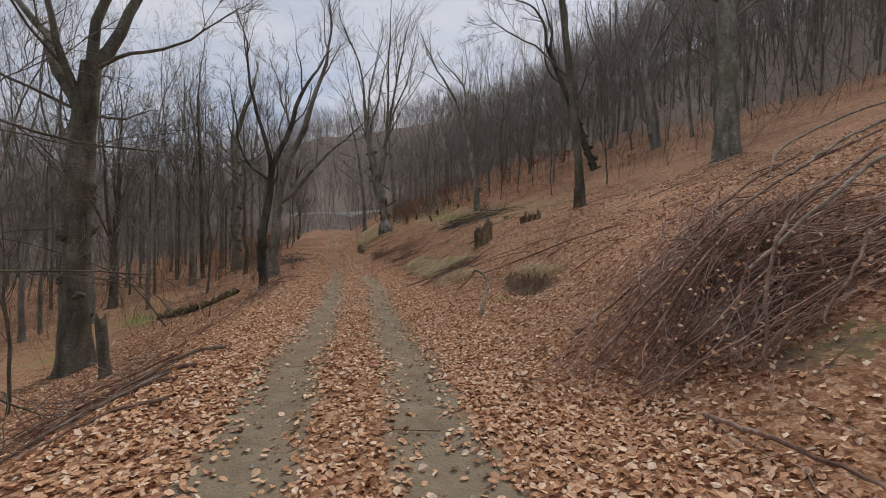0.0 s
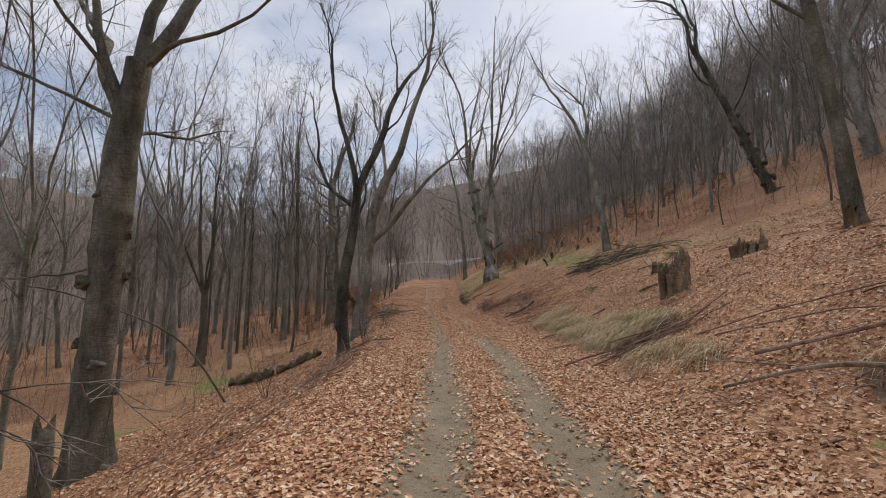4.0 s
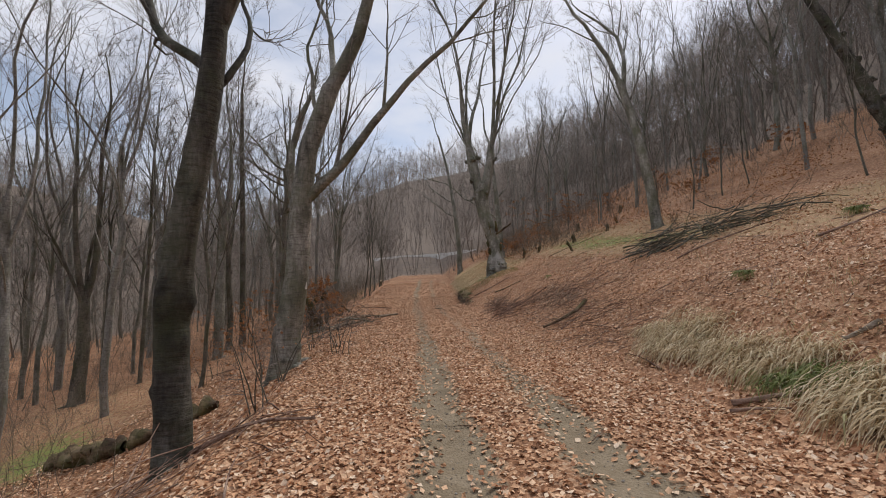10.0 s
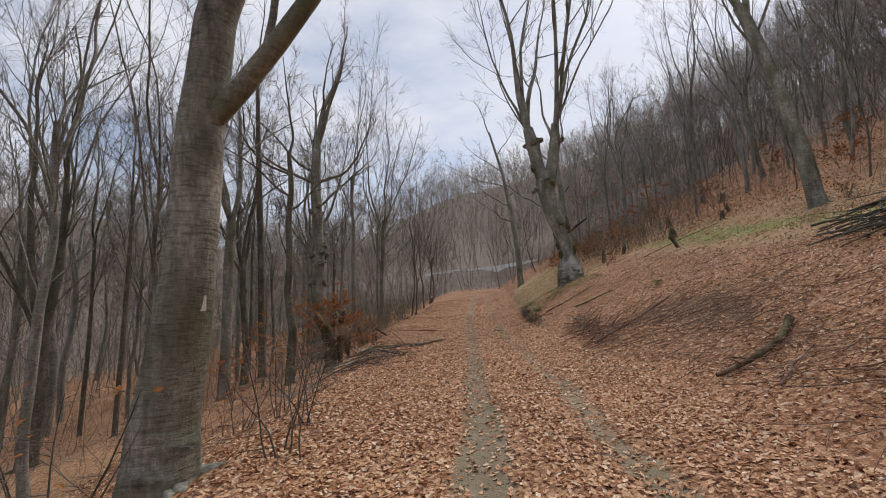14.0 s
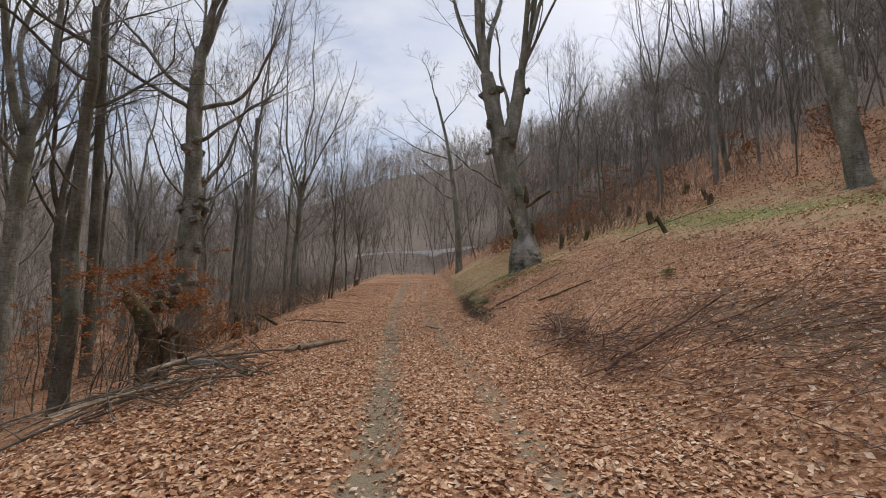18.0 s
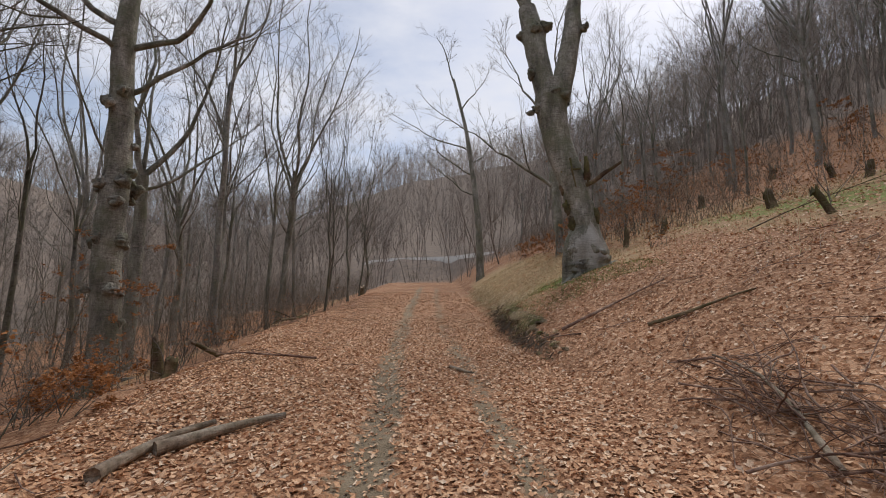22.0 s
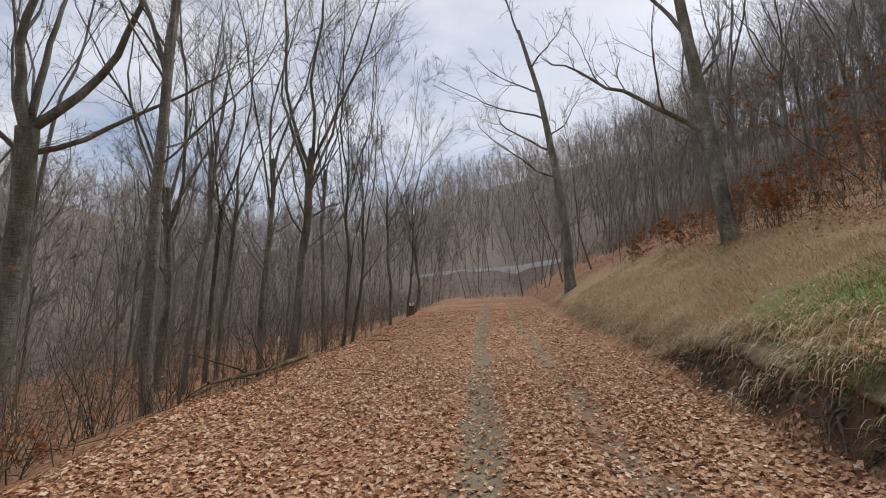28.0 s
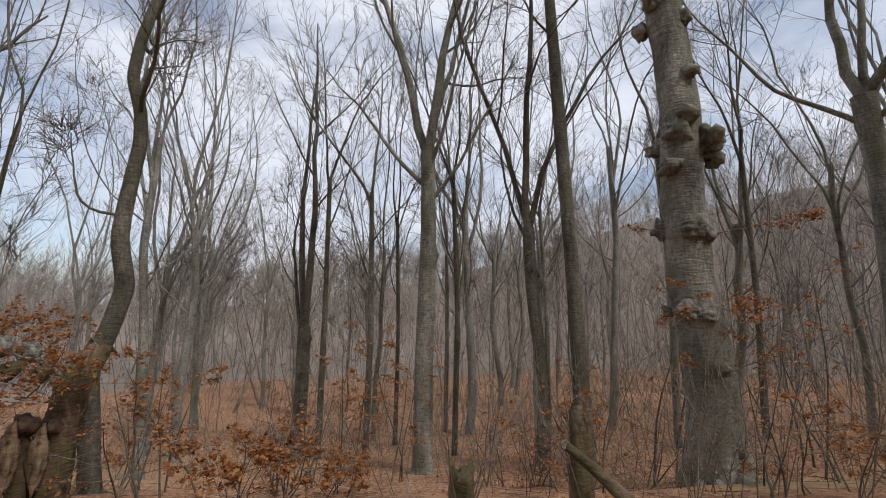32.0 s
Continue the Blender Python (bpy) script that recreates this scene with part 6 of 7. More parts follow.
for i, (x0, y0, x1, y1, r, bend) in enumerate(((-3.17, 5.52, -4.7, 5.0, 0.032, 0.04), (-3.26, 6.45, -5.0, 5.6, 0.028, -0.05), (-3.68, 5.54, -5.9, 5.9, 0.026, 0.05), (-2.75, 4.3, -3.4, 3.4, 0.02, -0.06), (-3.3, 5.2, -4.5, 4.1, 0.024, 0.06), (-4.3, 6.9, -6.2, 7.6, 0.022, 0.08), (-3.1, 5.0, -4.2, 4.6, 0.018, -0.08))):
    lying_stick("fallen_pole", x0, y0, x1, y1, r, (BRUSH, DEADWOOD, BRUSH)[i % 3], "long crooked stick beside the track", "branch", 0.02 + 0.015 * (i % 3), None, bend, 3, i, "sticks along the lower edge", 13)
def rough_log(x0, y0, x1, y1, r, seed, label):
    """A thick rotten log with a lumpy, hollowed skin."""
    rng = np.random.default_rng(seed)
    k = np.linspace(0, 1, 26)
    X, Y = x0 + (x1 - x0) * k, y0 + (y1 - y0) * k
    Z = np.convolve(np.pad(ground(X, Y), 4, "edge"), np.ones(9) / 9, "valid") + r * 0.75
    c = np.array([x0, y0, float(ground(x0, y0))])
    a = np.arange(14) * 2 * np.pi / 14
    S = 1 + 0.25 * np.sin(3 * a[None] + 9 * k[:, None] + seed) + 0.3 * np.sin(17 * k[:, None] + 2 * a[None]) + 0.16 * rng.normal(0, 1, (26, 14)) + 0.3 * rng.normal(0, 1, (26, 1))
    S = np.clip(S, 0.3, 1.9)
    S[[0, -1]] *= 0.45
    ob = thing("rotten_log", *c, label, "log")
    v, q = tubes((np.stack([X, Y, Z], 1) - c)[None], np.full((1, 26), r), 14, S[None])
    tris = [(0, i, i + 1) for i in range(1, 13)] + [(len(v) - 14, len(v) - 14 + i + 1, len(v) - 14 + i) for i in range(1, 13)]
    part("log_body", mesh_of("log_body", v, q, [ROTTEN], True, tris), ob)
    p2, d2, L2, r2 = spawn(rng, (np.stack([X, Y, Z], 1) - c)[None], np.full((1, 26), r), 4, 0.1, 0.95, 50, 80, 0.1, 0.2, 0.02)
    d2[:, 2] = np.abs(d2[:, 2])
    P2, R2 = grow(rng, p2, d2, L2 + r, r2, r2 * 0.5, 5, 0.1, 0.0)
    for i in range(4):
        part("branch_stub", mesh_of("branch_stub", *tubes(P2[i:i + 1], R2[i:i + 1], 6), [ROTTEN]), ob)


rough_log(-15.9, 23.9, -13.6, 23.8, 0.20, 5, "rotten mossy log lying below the track")
rough_log(-13.5, 23.9, -11.6, 24.45, 0.17, 6, "broken half of a rotten log below the track")
lying_stick("fallen_branch", -2.2, 29.6, -3.6, 28.5, 0.07, ROTTEN, "crooked dark branch on the leafy bank", "branch", 0.02, None, 0.12, 2, 6)
lying_stick("fallen_log", -11.57, 35.86, -10.94, 37.04, 0.075, DEADWOOD, "weathered log on the track's edge", "log", 0.01, None, 0.03, 0, 7)
lying_stick("fallen_log", -11.47, 35.2, -11.65, 36.71, 0.07, DEADWOOD, "weathered log on the track's edge", "log", 0.01, None, 0.08, 0, 17)
lying_stick("fallen_branch", -9.6, 40.5, -9.1, 40.2, 0.035, DEADWOOD, "pale broken stick on the track", "branch", 0.01, None, 0.02, 1, 8)
lying_stick("fallen_branch", -12.5, 40.7, -14.6, 40.3, 0.026, BRUSH, "forked branch lying on the leaves", "branch", 0.03, 0.15, 0.05, 11, 9, "", 11)
lying_stick("fallen_branch", -7.4, 42.1, -5.2, 42.36, 0.036, BRUSH, "long brown branch up the bank", "branch", 0.05, None, 0.06, 4, 10, "", 11)
lying_stick("fallen_branch", -7.47, 42.04, -7.96, 42.2, 0.02, BRUSH, "short brown stick at the bank's foot", "branch", 0.02, None, 0.04, 1, 13)
lying_stick("fallen_branch", -6.0, 40.6, -4.4, 40.2, 0.035, ROTTEN, "dark red branch on the leaves", "branch", 0.01, None, 0.04, 0, 11)
lying_stick("fallen_branch", -18.4, 50.6, -16.9, 46.3, 0.065, ROTTEN, "long dead branch along the shoulder", "branch", 0.08, 0.2, 0.03, 5, 12)

for i, (x0, y0, x1, y1, r, mat, lift, bend) in enumerate(((1.0, 14.3, 2.6, 12.6, 0.016, BRUSH, 0.22, 0.05), (0.6, 13.6, 2.0, 11.8, 0.012, DEADWOOD, 0.18, -0.04), (0.9, 14.9, 3.4, 13.2, 0.018, BRUSH, 0.12, 0.06), (-1.79, 20.43, -1.33, 20.12, 0.022, BRUSH, 0.02, 0.04), (0.22, 21.1, -0.19, 21.15, 0.04, DEADWOOD, 0.05, 0.02), (1.24, 20.88, 1.9, 20.74, 0.04, ROTTEN, 0.02, 0.03), (-3.11, 27.55, -2.32, 28.49, 0.02, BRUSH, 0.03, 0.05))):
    lying_stick("fallen_branch", x0, y0, x1, y1, r, mat, "broken branch lying on the leafy bank", "branch", lift, None, bend, 3, 60 + i)


def split_stump(x, y, slabs, seed, label):
    """An old stump burst into upright slabs with pale sawn tops."""
    rng = np.random.default_rng(seed)
    ob = thing("split_stump", x, y, float(ground(x, y)), label, "stump")
    for dx, dy, r, h, lean in slabs:
        z0 = float(ground(x + dx, y + dy) - ground(x, y)) - 0.15
        t, a = np.linspace(0, 1, 10), np.arange(12) * np.pi / 6
        P = np.stack([dx + lean * t * h + rng.normal(0, 0.008, 10), np.full(10, dy), z0 + t * (h + 0.15)], 1)
        S = (1 + 0.24 * np.sin(3 * a + seed + dx * 9)[None] + 0.2 * np.sin(5 * a + dx * 30)[None] + 0.06 * rng.normal(0, 1, (10, 12))) * (1 + 0.35 * np.exp(-t * 5))[:, None]
        v, q = tubes(P[None], np.full((1, 10), r), 12, S[None])
        v[-24:-12, 2] += rng.normal(0, 0.03, 12)
        v[-12:, 2] += rng.normal(0, 0.07, 12) + rng.normal(0, 0.9) * (v[-12:, 0] - v[-12:, 0].mean())
        v[-12:, :2] += (v[-12:, :2].mean(0) - v[-12:, :2]) * 0.25
        v = np.concatenate([v, v[-12:].mean(0, keepdims=True) - np.array([[0, 0, 0.04]])])
        tris = [(108 + i, 108 + (i + 1) % 12, 120) for i in range(12)]
        mo = np.zeros(len(q) + 12, int)
        mo[len(q):] = 1
        part("slab", mesh_of("slab", v, q, [STUMP, ROTTEN], True, tris, mo), ob)


split_stump(1.78, 19.1, ((-0.24, -0.04, 0.12, 0.78, -0.06), (-0.14, -0.2, 0.11, 0.66, -0.03), (0.02, -0.25, 0.11, 0.58, 0.0), (0.16, -0.19, 0.12, 0.74, 0.02), (0.25, -0.03, 0.13, 0.96, 0.05), (0.18, 0.15, 0.12, 0.82, 0.03), (0.0, 0.2, 0.13, 0.7, 0.0), (-0.17, 0.14, 0.12, 0.85, -0.05), (0.0, 0.0, 0.16, 0.42, 0.0)), 3, "old stump split into upright reddish slabs")
split_stump(4.1, 20.3, ((-0.22, 0.0, 0.14, 0.35, -0.2), (-0.06, 0.1, 0.11, 0.25, 0.0), (0.14, 0.05, 0.13, 0.3, 0.15), (0.34, -0.05, 0.11, 0.38, 0.25)), 5, "low rotten stump in two halves")
stump("stump", 5.9, 18.9, 0.13, 0.6, "sprouting stump on the slope", 3, ROTTEN, 0.6, 7, cut=False)
stump("stump", 2.3, 23.0, 0.12, 0.3, "sprouting stump at the bank's edge", 4, ROTTEN, 0.5, 8, cut=False)
for i, (x, y, r, h, lx) in enumerate(((0.8, 56.8, 0.15, 0.7, 0.1), (3.1, 50.4, 0.10, 0.5, -0.3), (4.9, 58.2, 0.16, 0.7, 0.2), (-3.15, 49.8, 0.10, 0.6, 0.25), (-0.56, 47.3, 0.13, 0.5, -0.2), (-1.1, 43.7, 0.075, 0.65, -0.5), (-4.3, 50.6, 0.10, 0.7, 0.1), (1.6, 46.5, 0.10, 0.35, 0.2))):
    stump("stump", x, y, r, h, "dark old broken stump on the cleared slope", 10 + i, ROTTEN, 0.5, 5, "stumps of the clearing", False, (lx, 0.1), 0.8)
stump("stump", -15.65, 40.25, 0.12, 0.34, "small dark stump at the track's edge", 30, ROTTEN, 0.22, 5, cut=False)
stump("snag", -16.9, 41.2, 0.13, 0.9, "short broken snag below the track", 32, ROTTEN, 0.3, 4, "", False, (-0.1, 0), 0.4)
stump("stump", -22.9, 68.0, 0.2, 0.7, "dark stump at the far bend", 33, ROTTEN, 0.3, 4)

stump("stump", -8.9, 11.3, 0.13, 1.6, "bare broken pole below the track", 41, BARK_DARK, 0.1, 0, "", False, (-0.12, 0.05), 0.4)
lying_stick("fallen_branch", -8.1, 19.3, -6.5, 19.7, 0.035, BRUSH, "short branch lying by the crooked tree", "branch", 0.03, None, 0.03, 2, 22)
lying_stick("sawn_branch", -12.35, 33.0, -10.9, 33.0, 0.06, BARK, "thick branch with a pale sawn end on the tangle", "log", 0.22, 0.02, 0.06, 2, 33, end_cut=True)
lying_stick("fallen_branch", -11.9, 32.0, -11.0, 34.6, 0.035, DEADWOOD, "long grey branch on the tangle", "branch", 0.3, 0.2, 0.04, 2, 23)
lying_stick("fallen_branch", -11.7, 30.6, -10.7, 32.9, 0.035, DEADWOOD, "grey curved branch on the tangle", "branch", 0.2, 0.02, 0.1, 2, 24)
lying_stick("fallen_branch", -5.3, 33.6, -3.2, 34.4, 0.035, BRUSH, "brown branch on the bank's foot", "branch", 0.05, 0.25, 0.05, 4, 25)
lying_stick("fallen_branch", -5.75, 36.1, -5.85, 38.2, 0.03, DEADWOOD, "brown branch on the bank's foot", "branch", 0.02, 0.3, -0.08, 3, 26)
lying_stick("fallen_branch", -1.7, 20.6, -0.9, 20.3, 0.035, BRUSH, "short branch at the foot of the grass", "branch", 0.01, None, 0.03, 0, 27)
lying_stick("fallen_branch", 1.2, 13.4, 4.6, 10.8, 0.03, BRUSH, "thin branch over the torn bank", "branch", 0.1, 0.1, 0.03, 5, 28)
lying_stick("fallen_branch", 7.0, 14.5, 12.5, 17.5, 0.03, DEADWOOD, "long pale pole lying up the slope", "branch", 0.05, 0.1, 0.02, 0, 29)
lying_stick("fallen_branch", 0.6, 29.4, 3.4, 29.0, 0.03, BRUSH, "dead branch on the slope", "branch", 0.03, None, 0.05, 5, 30)
lying_stick("fallen_branch", 2.2, 25.5, 4.5, 26.5, 0.03, BRUSH, "dead branch on the slope", "branch", 0.03, None, -0.05, 5, 31)
lying_stick("fallen_branch", -2.6, 44.4, 1.5, 45.4, 0.02, ROTTEN, "grey branch on the grassy slope", "branch", 0.03, 0.1, 0.1, 6, 32)


lying_stick("fallen_branch", -24.27, 52.49, -26.02, 58.19, 0.035, BARK_DARK, "dark dead branch lying along the shoulder", "branch", 0.03, 0.1, 0.04, 6, 41)
lying_stick("fallen_branch", -25.72, 57.59, -41.61, 90.50, 0.03, ROTTEN, "dark dead branch lying along the shoulder", "branch", 0.05, 0.15, -0.05, 6, 42)


def curved_stick(name, places, r, mat, label):
    """A bent stick through a few places; it starts on the ground."""
    p = np.array(places, float)
    c = np.array([p[0, 0], p[0, 1], float(ground(p[0, 0], p[0, 1]))])
    u, k = np.linspace(0, 1, len(p)), np.linspace(0, 1, 24)
    P = np.stack([np.interp(k, u, p[:, i]) for i in range(3)], 1) - c
    for _ in range(3):
        P[1:-1] = (P[:-2] + 2 * P[1:-1] + P[2:]) / 4
    ob = thing(name, *c, label, "branch")
    part("stem", mesh_of("stem", *tubes(P[None], (r * (1 - 0.5 * k))[None], 8), [mat]), ob)
    return ob


curved_stick("bent_stick", [(0.78, 9.0, 0.12), (0.9, 9.4, 0.45), (1.02, 9.75, 0.74), (1.0, 9.95, 0.92), (0.86, 10.15, 1.03), (0.74, 10.5, 1.04), (0.82, 11.6, 0.82), (0.5, 12.7, 0.40)], 0.038, DEADWOOD, "pale barkless stick bent over the torn bank")

ob = curved_stick("leaning_log", [(-15.73, 41.84, float(ground(-15.73, 41.84)) - 0.02), (-15.73, 41.84, 0.81), (-15.91, 41.51, 1.01), (-16.01, 41.19, 1.19)], 0.085, ROTTEN, "broken log propped on the shoulder")
lump(ob, [a - b for a, b in zip((-16.01, 41.19, 1.19), ob.location)], 0.06, 7, DEADWOOD, "broken_end", 0.8, "splintered pale end")


def above(x, y, h):
    return (x, y, float(ground(x, y)) + h)


curved_stick("arching_branch", [(-12.8, 19.95, -2.2), (-13.44, 19.28, -0.6), (-13.99, 18.77, 0.3), (-14.6, 18.2, 0.85), (-15.5, 17.5, 1.35), (-16.6, 16.7, 1.9), (-17.2, 16.15, 2.0)], 0.04, BARK_DARK, "bare branch arching from the ground to a tree below the track")
for bx, by, wx, wy in ((-16.6, 47.5, 1.6, -1.9),):
    curved_stick("arching_branch", [above(bx, by, 0.0), above(bx + wx * 0.3, by + wy * 0.3, 0.7), above(bx + wx * 0.6, by + wy * 0.6, 1.0), above(bx + wx, by + wy, 0.9)], 0.016, DEADWOOD, "pale thin stem arching out over the shoulder")

# painted trail mark on the bending beech
def paint_mark(x, y, z, w, h, face):
    ob = new("trail_mark", mesh_of("trail_mark", [(-w, 0, -h), (w, 0.01, -h * 0.95), (w * 0.95, 0.01, h), (-w * 0.95, 0, h * 0.97), (-w, 0.012, -h), (w, 0.022, -h * 0.95), (w * 0.95, 0.022, h), (-w * 0.95, 0.012, h * 0.97)],
                                    [(0, 1, 2, 3), (5, 4, 7, 6), (4, 5, 1, 0), (7, 3, 2, 6), (4, 0, 3, 7), (1, 5, 6, 2)], [PAINT], False))
    ob.location, ob.rotation_euler[2] = (x, y, z), radians(face)
    return tagged(ob, "small white trail sign fixed to the beech trunk", "sign")


paint_mark(-9.27, 24.40, 2.0, 0.055, 0.085, 55)


# ---- saplings with withered leaves, shrubs ----
def withered_bush(x, y, seed, height, spread, stems, leaves, label, size=0.07):
    """Young beech that keeps its dead leaves in flat sprays."""
    rng = np.random.default_rng(seed)
    ob = thing("young_beech", x, y, float(ground(x, y)) - 0.02, label, "sapling", "young beeches with withered leaves")
    p = np.concatenate([rng.normal(0, spread * 0.12, (stems, 2)), np.zeros((stems, 1))], 1)
    d = unit(np.concatenate([rng.normal(0, 0.35 * spread / height, (stems, 2)), np.ones((stems, 1))], 1))
    P1, R1 = grow(rng, p, d, height * rng.uniform(0.6, 1.1, stems), np.full(stems, 0.006 + height * 0.004), np.full(stems, 0.003), 8, 0.1, 0.03)
    p2, d2, L2, r2 = spawn(rng, P1, R1, 7, 0.15, 1.0, 45, 80, 0.4 * spread / height + 0.15, 0.6, 0.003)
    d2[:, 2] *= 0.45
    P2, R2 = grow(rng, p2, unit(d2), L2, r2, r2 * 0.4, 5, 0.12, 0.02)
    p3, d3, L3, r3 = spawn(rng, P2, R2, 5, 0.15, 1.0, 35, 65, 0.45, 0.6, 0.0025)
    d3[:, 2] *= 0.4
    P3, R3 = grow(rng, p3, unit(d3), L3, r3, r3 * 0.5, 3, 0.12, 0.0)
    for i in range(stems):
        part("stem", mesh_of("stem", *tubes(P1[i:i + 1], R1[i:i + 1], 6), [BARK_DARK]), ob)
    tagged(part("twig_spray", mesh_of("twig_spray", *joined([tubes(P2, R2, 4), tubes(P3, R3, 3)]), [TWIG]), ob), kind="stuff")
    pick = rng.integers(0, len(P3), leaves)
    f = rng.uniform(0, 1, (leaves, 1))
    q = P3[pick, 0] * (1 - f) + P3[pick, 2] * f + rng.normal(0, 0.02, (leaves, 3))
    if leaves:
        tagged(part("leaf_spray", mesh_of("leaf_spray", *leaf_cards(rng, q, size, 0.5, None, True), [LEAF_ON], False), ob, "withered orange-brown leaves"), kind="stuff")
    return ob


for i, (x, y, h, sp, st, lv) in enumerate(((-2.0, 58.9, 5.0, 4.0, 4, 900), (0.6, 60.2, 4.2, 3.6, 4, 700), (-21.0, 42.2, 5.2, 2.0, 2, 320), (-23.6, 44.8, 5.0, 2.0, 2, 300), (-19.2, 36.2, 4.6, 1.8, 2, 280), (-24.5, 40.0, 4.6, 2.0, 2, 280), (-15.9, 35.4, 2.4, 1.6, 3, 420), (-19.8, 37.2, 3.2, 1.8, 3, 380), (-15.29, 37.91, 1.0, 1.5, 7, 900), (-16.33, 38.16, 0.6, 1.0, 6, 260), (-17.0, 32.8, 2.6, 1.6, 3, 380), (-20.2, 44.4, 3.6, 1.6, 2, 260), (-18.2, 41.0, 1.5, 1.4, 4, 260),
                                           (-17.6, 44.0, 1.2, 1.2, 4, 160), (-16.8, 30.4, 2.0, 1.5, 3, 260), (-22.0, 34.0, 3.0, 2.0, 3, 380), (-25.0, 28.5, 3.0, 2.2, 3, 360), (-7.4, 60.8, 1.5, 1.6, 5, 700), (-8.8, 66.0, 1.3, 1.6, 5, 500), (-5.2, 57.0, 1.6, 1.3, 5, 240),
                                           (-3.0, 60.5, 2.0, 2.0, 5, 650), (0.5, 61.0, 2.2, 2.2, 5, 700), (4.5, 60.0, 2.2, 2.4, 5, 750), (8.5, 58.0, 2.4, 2.4, 5, 750), (11.0, 52.0, 2.2, 2.4, 5, 650), (7.2, 46.5, 1.8, 1.8, 5, 500), (12.5, 45.0, 2.0, 2.2, 5, 500),
                                           (-4.8, 64.0, 1.8, 1.8, 5, 500), (-5.6, 56.2, 2.0, 1.8, 6, 520), (-3.4, 53.6, 2.4, 1.8, 6, 300), (-4.6, 58.4, 2.2, 2.0, 6, 700), (14.5, 33.0, 1.6, 2.0, 4, 300), (-1.6, 55.2, 1.2, 1.2, 4, 260), (13.0, 58.0, 2.2, 2.4, 5, 500), (-4.0, 47.2, 0.8, 1.0, 6, 60), (3.9, 40.0, 1.0, 0.9, 6, 120))):
    withered_bush(x, y, 400 + i, h, sp, st, int(lv * (2.6 if y < 45 else 2.8)), "young beech hung with withered orange leaves" if lv > 150 else "low brown shrub with few leaves", 0.058 if y < 45 else 0.075)
for i in range(30):
    r_ = np.random.default_rng(600 + i)
    y = 34.5 + i * 0.95 + r_.normal(0, 0.4)
    x = float(track_x(y)) - 6.4 - r_.uniform(0, 2.4) - 0.6 * smooth(34, 42, y)
    withered_bush(x, y, 640 + i, r_.uniform(1.2, 2.4), 1.3, 5, 22, "leafless brown thicket at the track's lower edge")
for i, (x, y) in enumerate(((-9.2, 26.0), (-10.8, 27.5), (-11.6, 29.6), (-9.0, 23.0), (-7.9, 20.6), (-9.6, 17.5), (-11.5, 26.0), (-12.6, 28.6), (-14.0, 31.5), (-8.6, 25.0))):
    withered_bush(x, y, 700 + i, 1.4, 0.9, 5, 16, "leafless brown shrub below the track")

# ---- low scrub that keeps its withered leaves ----
def withered_scrub(count, y0, y1, s0, s1, seed, height, size, label):
    rng = np.random.default_rng(seed)
    y, sv = rng.uniform(y0, y1, count), rng.uniform(s0, s1, count)
    keep = wave(track_x(y) + sv, y, 2.6, seed) + rng.normal(0, 0.25, count) > 0.15
    y, sv = y[keep], sv[keep]
    x = track_x(y) + sv * 1.03
    z = ground(x, y) + height * rng.uniform(0, 1, len(x)) ** 1.6
    tagged(new("withered_scrub", mesh_of("withered_scrub", *leaf_cards(rng, np.stack([x, y, z], 1), size, 0.7, None, True), [LEAF_ON], False)), label, "undergrowth", "", "stuff")


withered_scrub(26000, 52, 76, 6, 24, 811, 1.5, 0.075, "orange-brown withered scrub on the upper slope")
withered_scrub(12000, 36, 52, 13, 22, 812, 1.0, 0.075, "orange-brown withered scrub on the upper slope")
withered_scrub(12000, 32, 66, -13, -6.8, 813, 1.0, 0.055, "brown withered scrub below the track")

# ---- hanging roots of the cut bank ----
rng = np.random.default_rng(9)
m = 480
ry = rng.uniform(41.5, 50.5, m)
rs = rng.uniform(2.5, 2.72, m) + 0.5 * smooth(45.5, 51, ry)
rx = track_x(ry) + rs * 1.03
p = np.stack([rx, ry, ground(rx, ry) - 0.02], 1)
d = unit(np.stack([rng.uniform(-1, -0.3, m), rng.normal(0, 0.4, m), rng.uniform(-1.2, -0.2, m)], 1))
tagged(new("bank_roots", sticks_mesh("bank_roots", rng, p, d, rng.uniform(0.2, 0.6, m), rng.uniform(0.005, 0.020, m), SCRUB, 6, 0.3, -0.16, 3, 5)), "torn roots hanging from the cut bank", "roots", "", "stuff")
p = np.stack([rng.uniform(1.2, 3.4, 40), rng.uniform(9.8, 12.4, 40), np.zeros(40)], 1)
p[:, 0] = track_x(p[:, 1]) + rng.uniform(4.1, 4.7, 40)
p[:, 2] = ground(p[:, 0], p[:, 1]) - 0.02
d = unit(np.stack([rng.uniform(-1, -0.4, 40), rng.normal(0, 0.4, 40), rng.uniform(-1.0, -0.1, 40)], 1))
tagged(new("bank_roots", sticks_mesh("bank_roots", rng, p, d, rng.uniform(0.2, 0.5, 40), rng.uniform(0.005, 0.016, 40), BRUSH, 6, 0.25, -0.12, 2, 5)), "thin roots hanging in the torn hollow", "roots", "", "stuff")

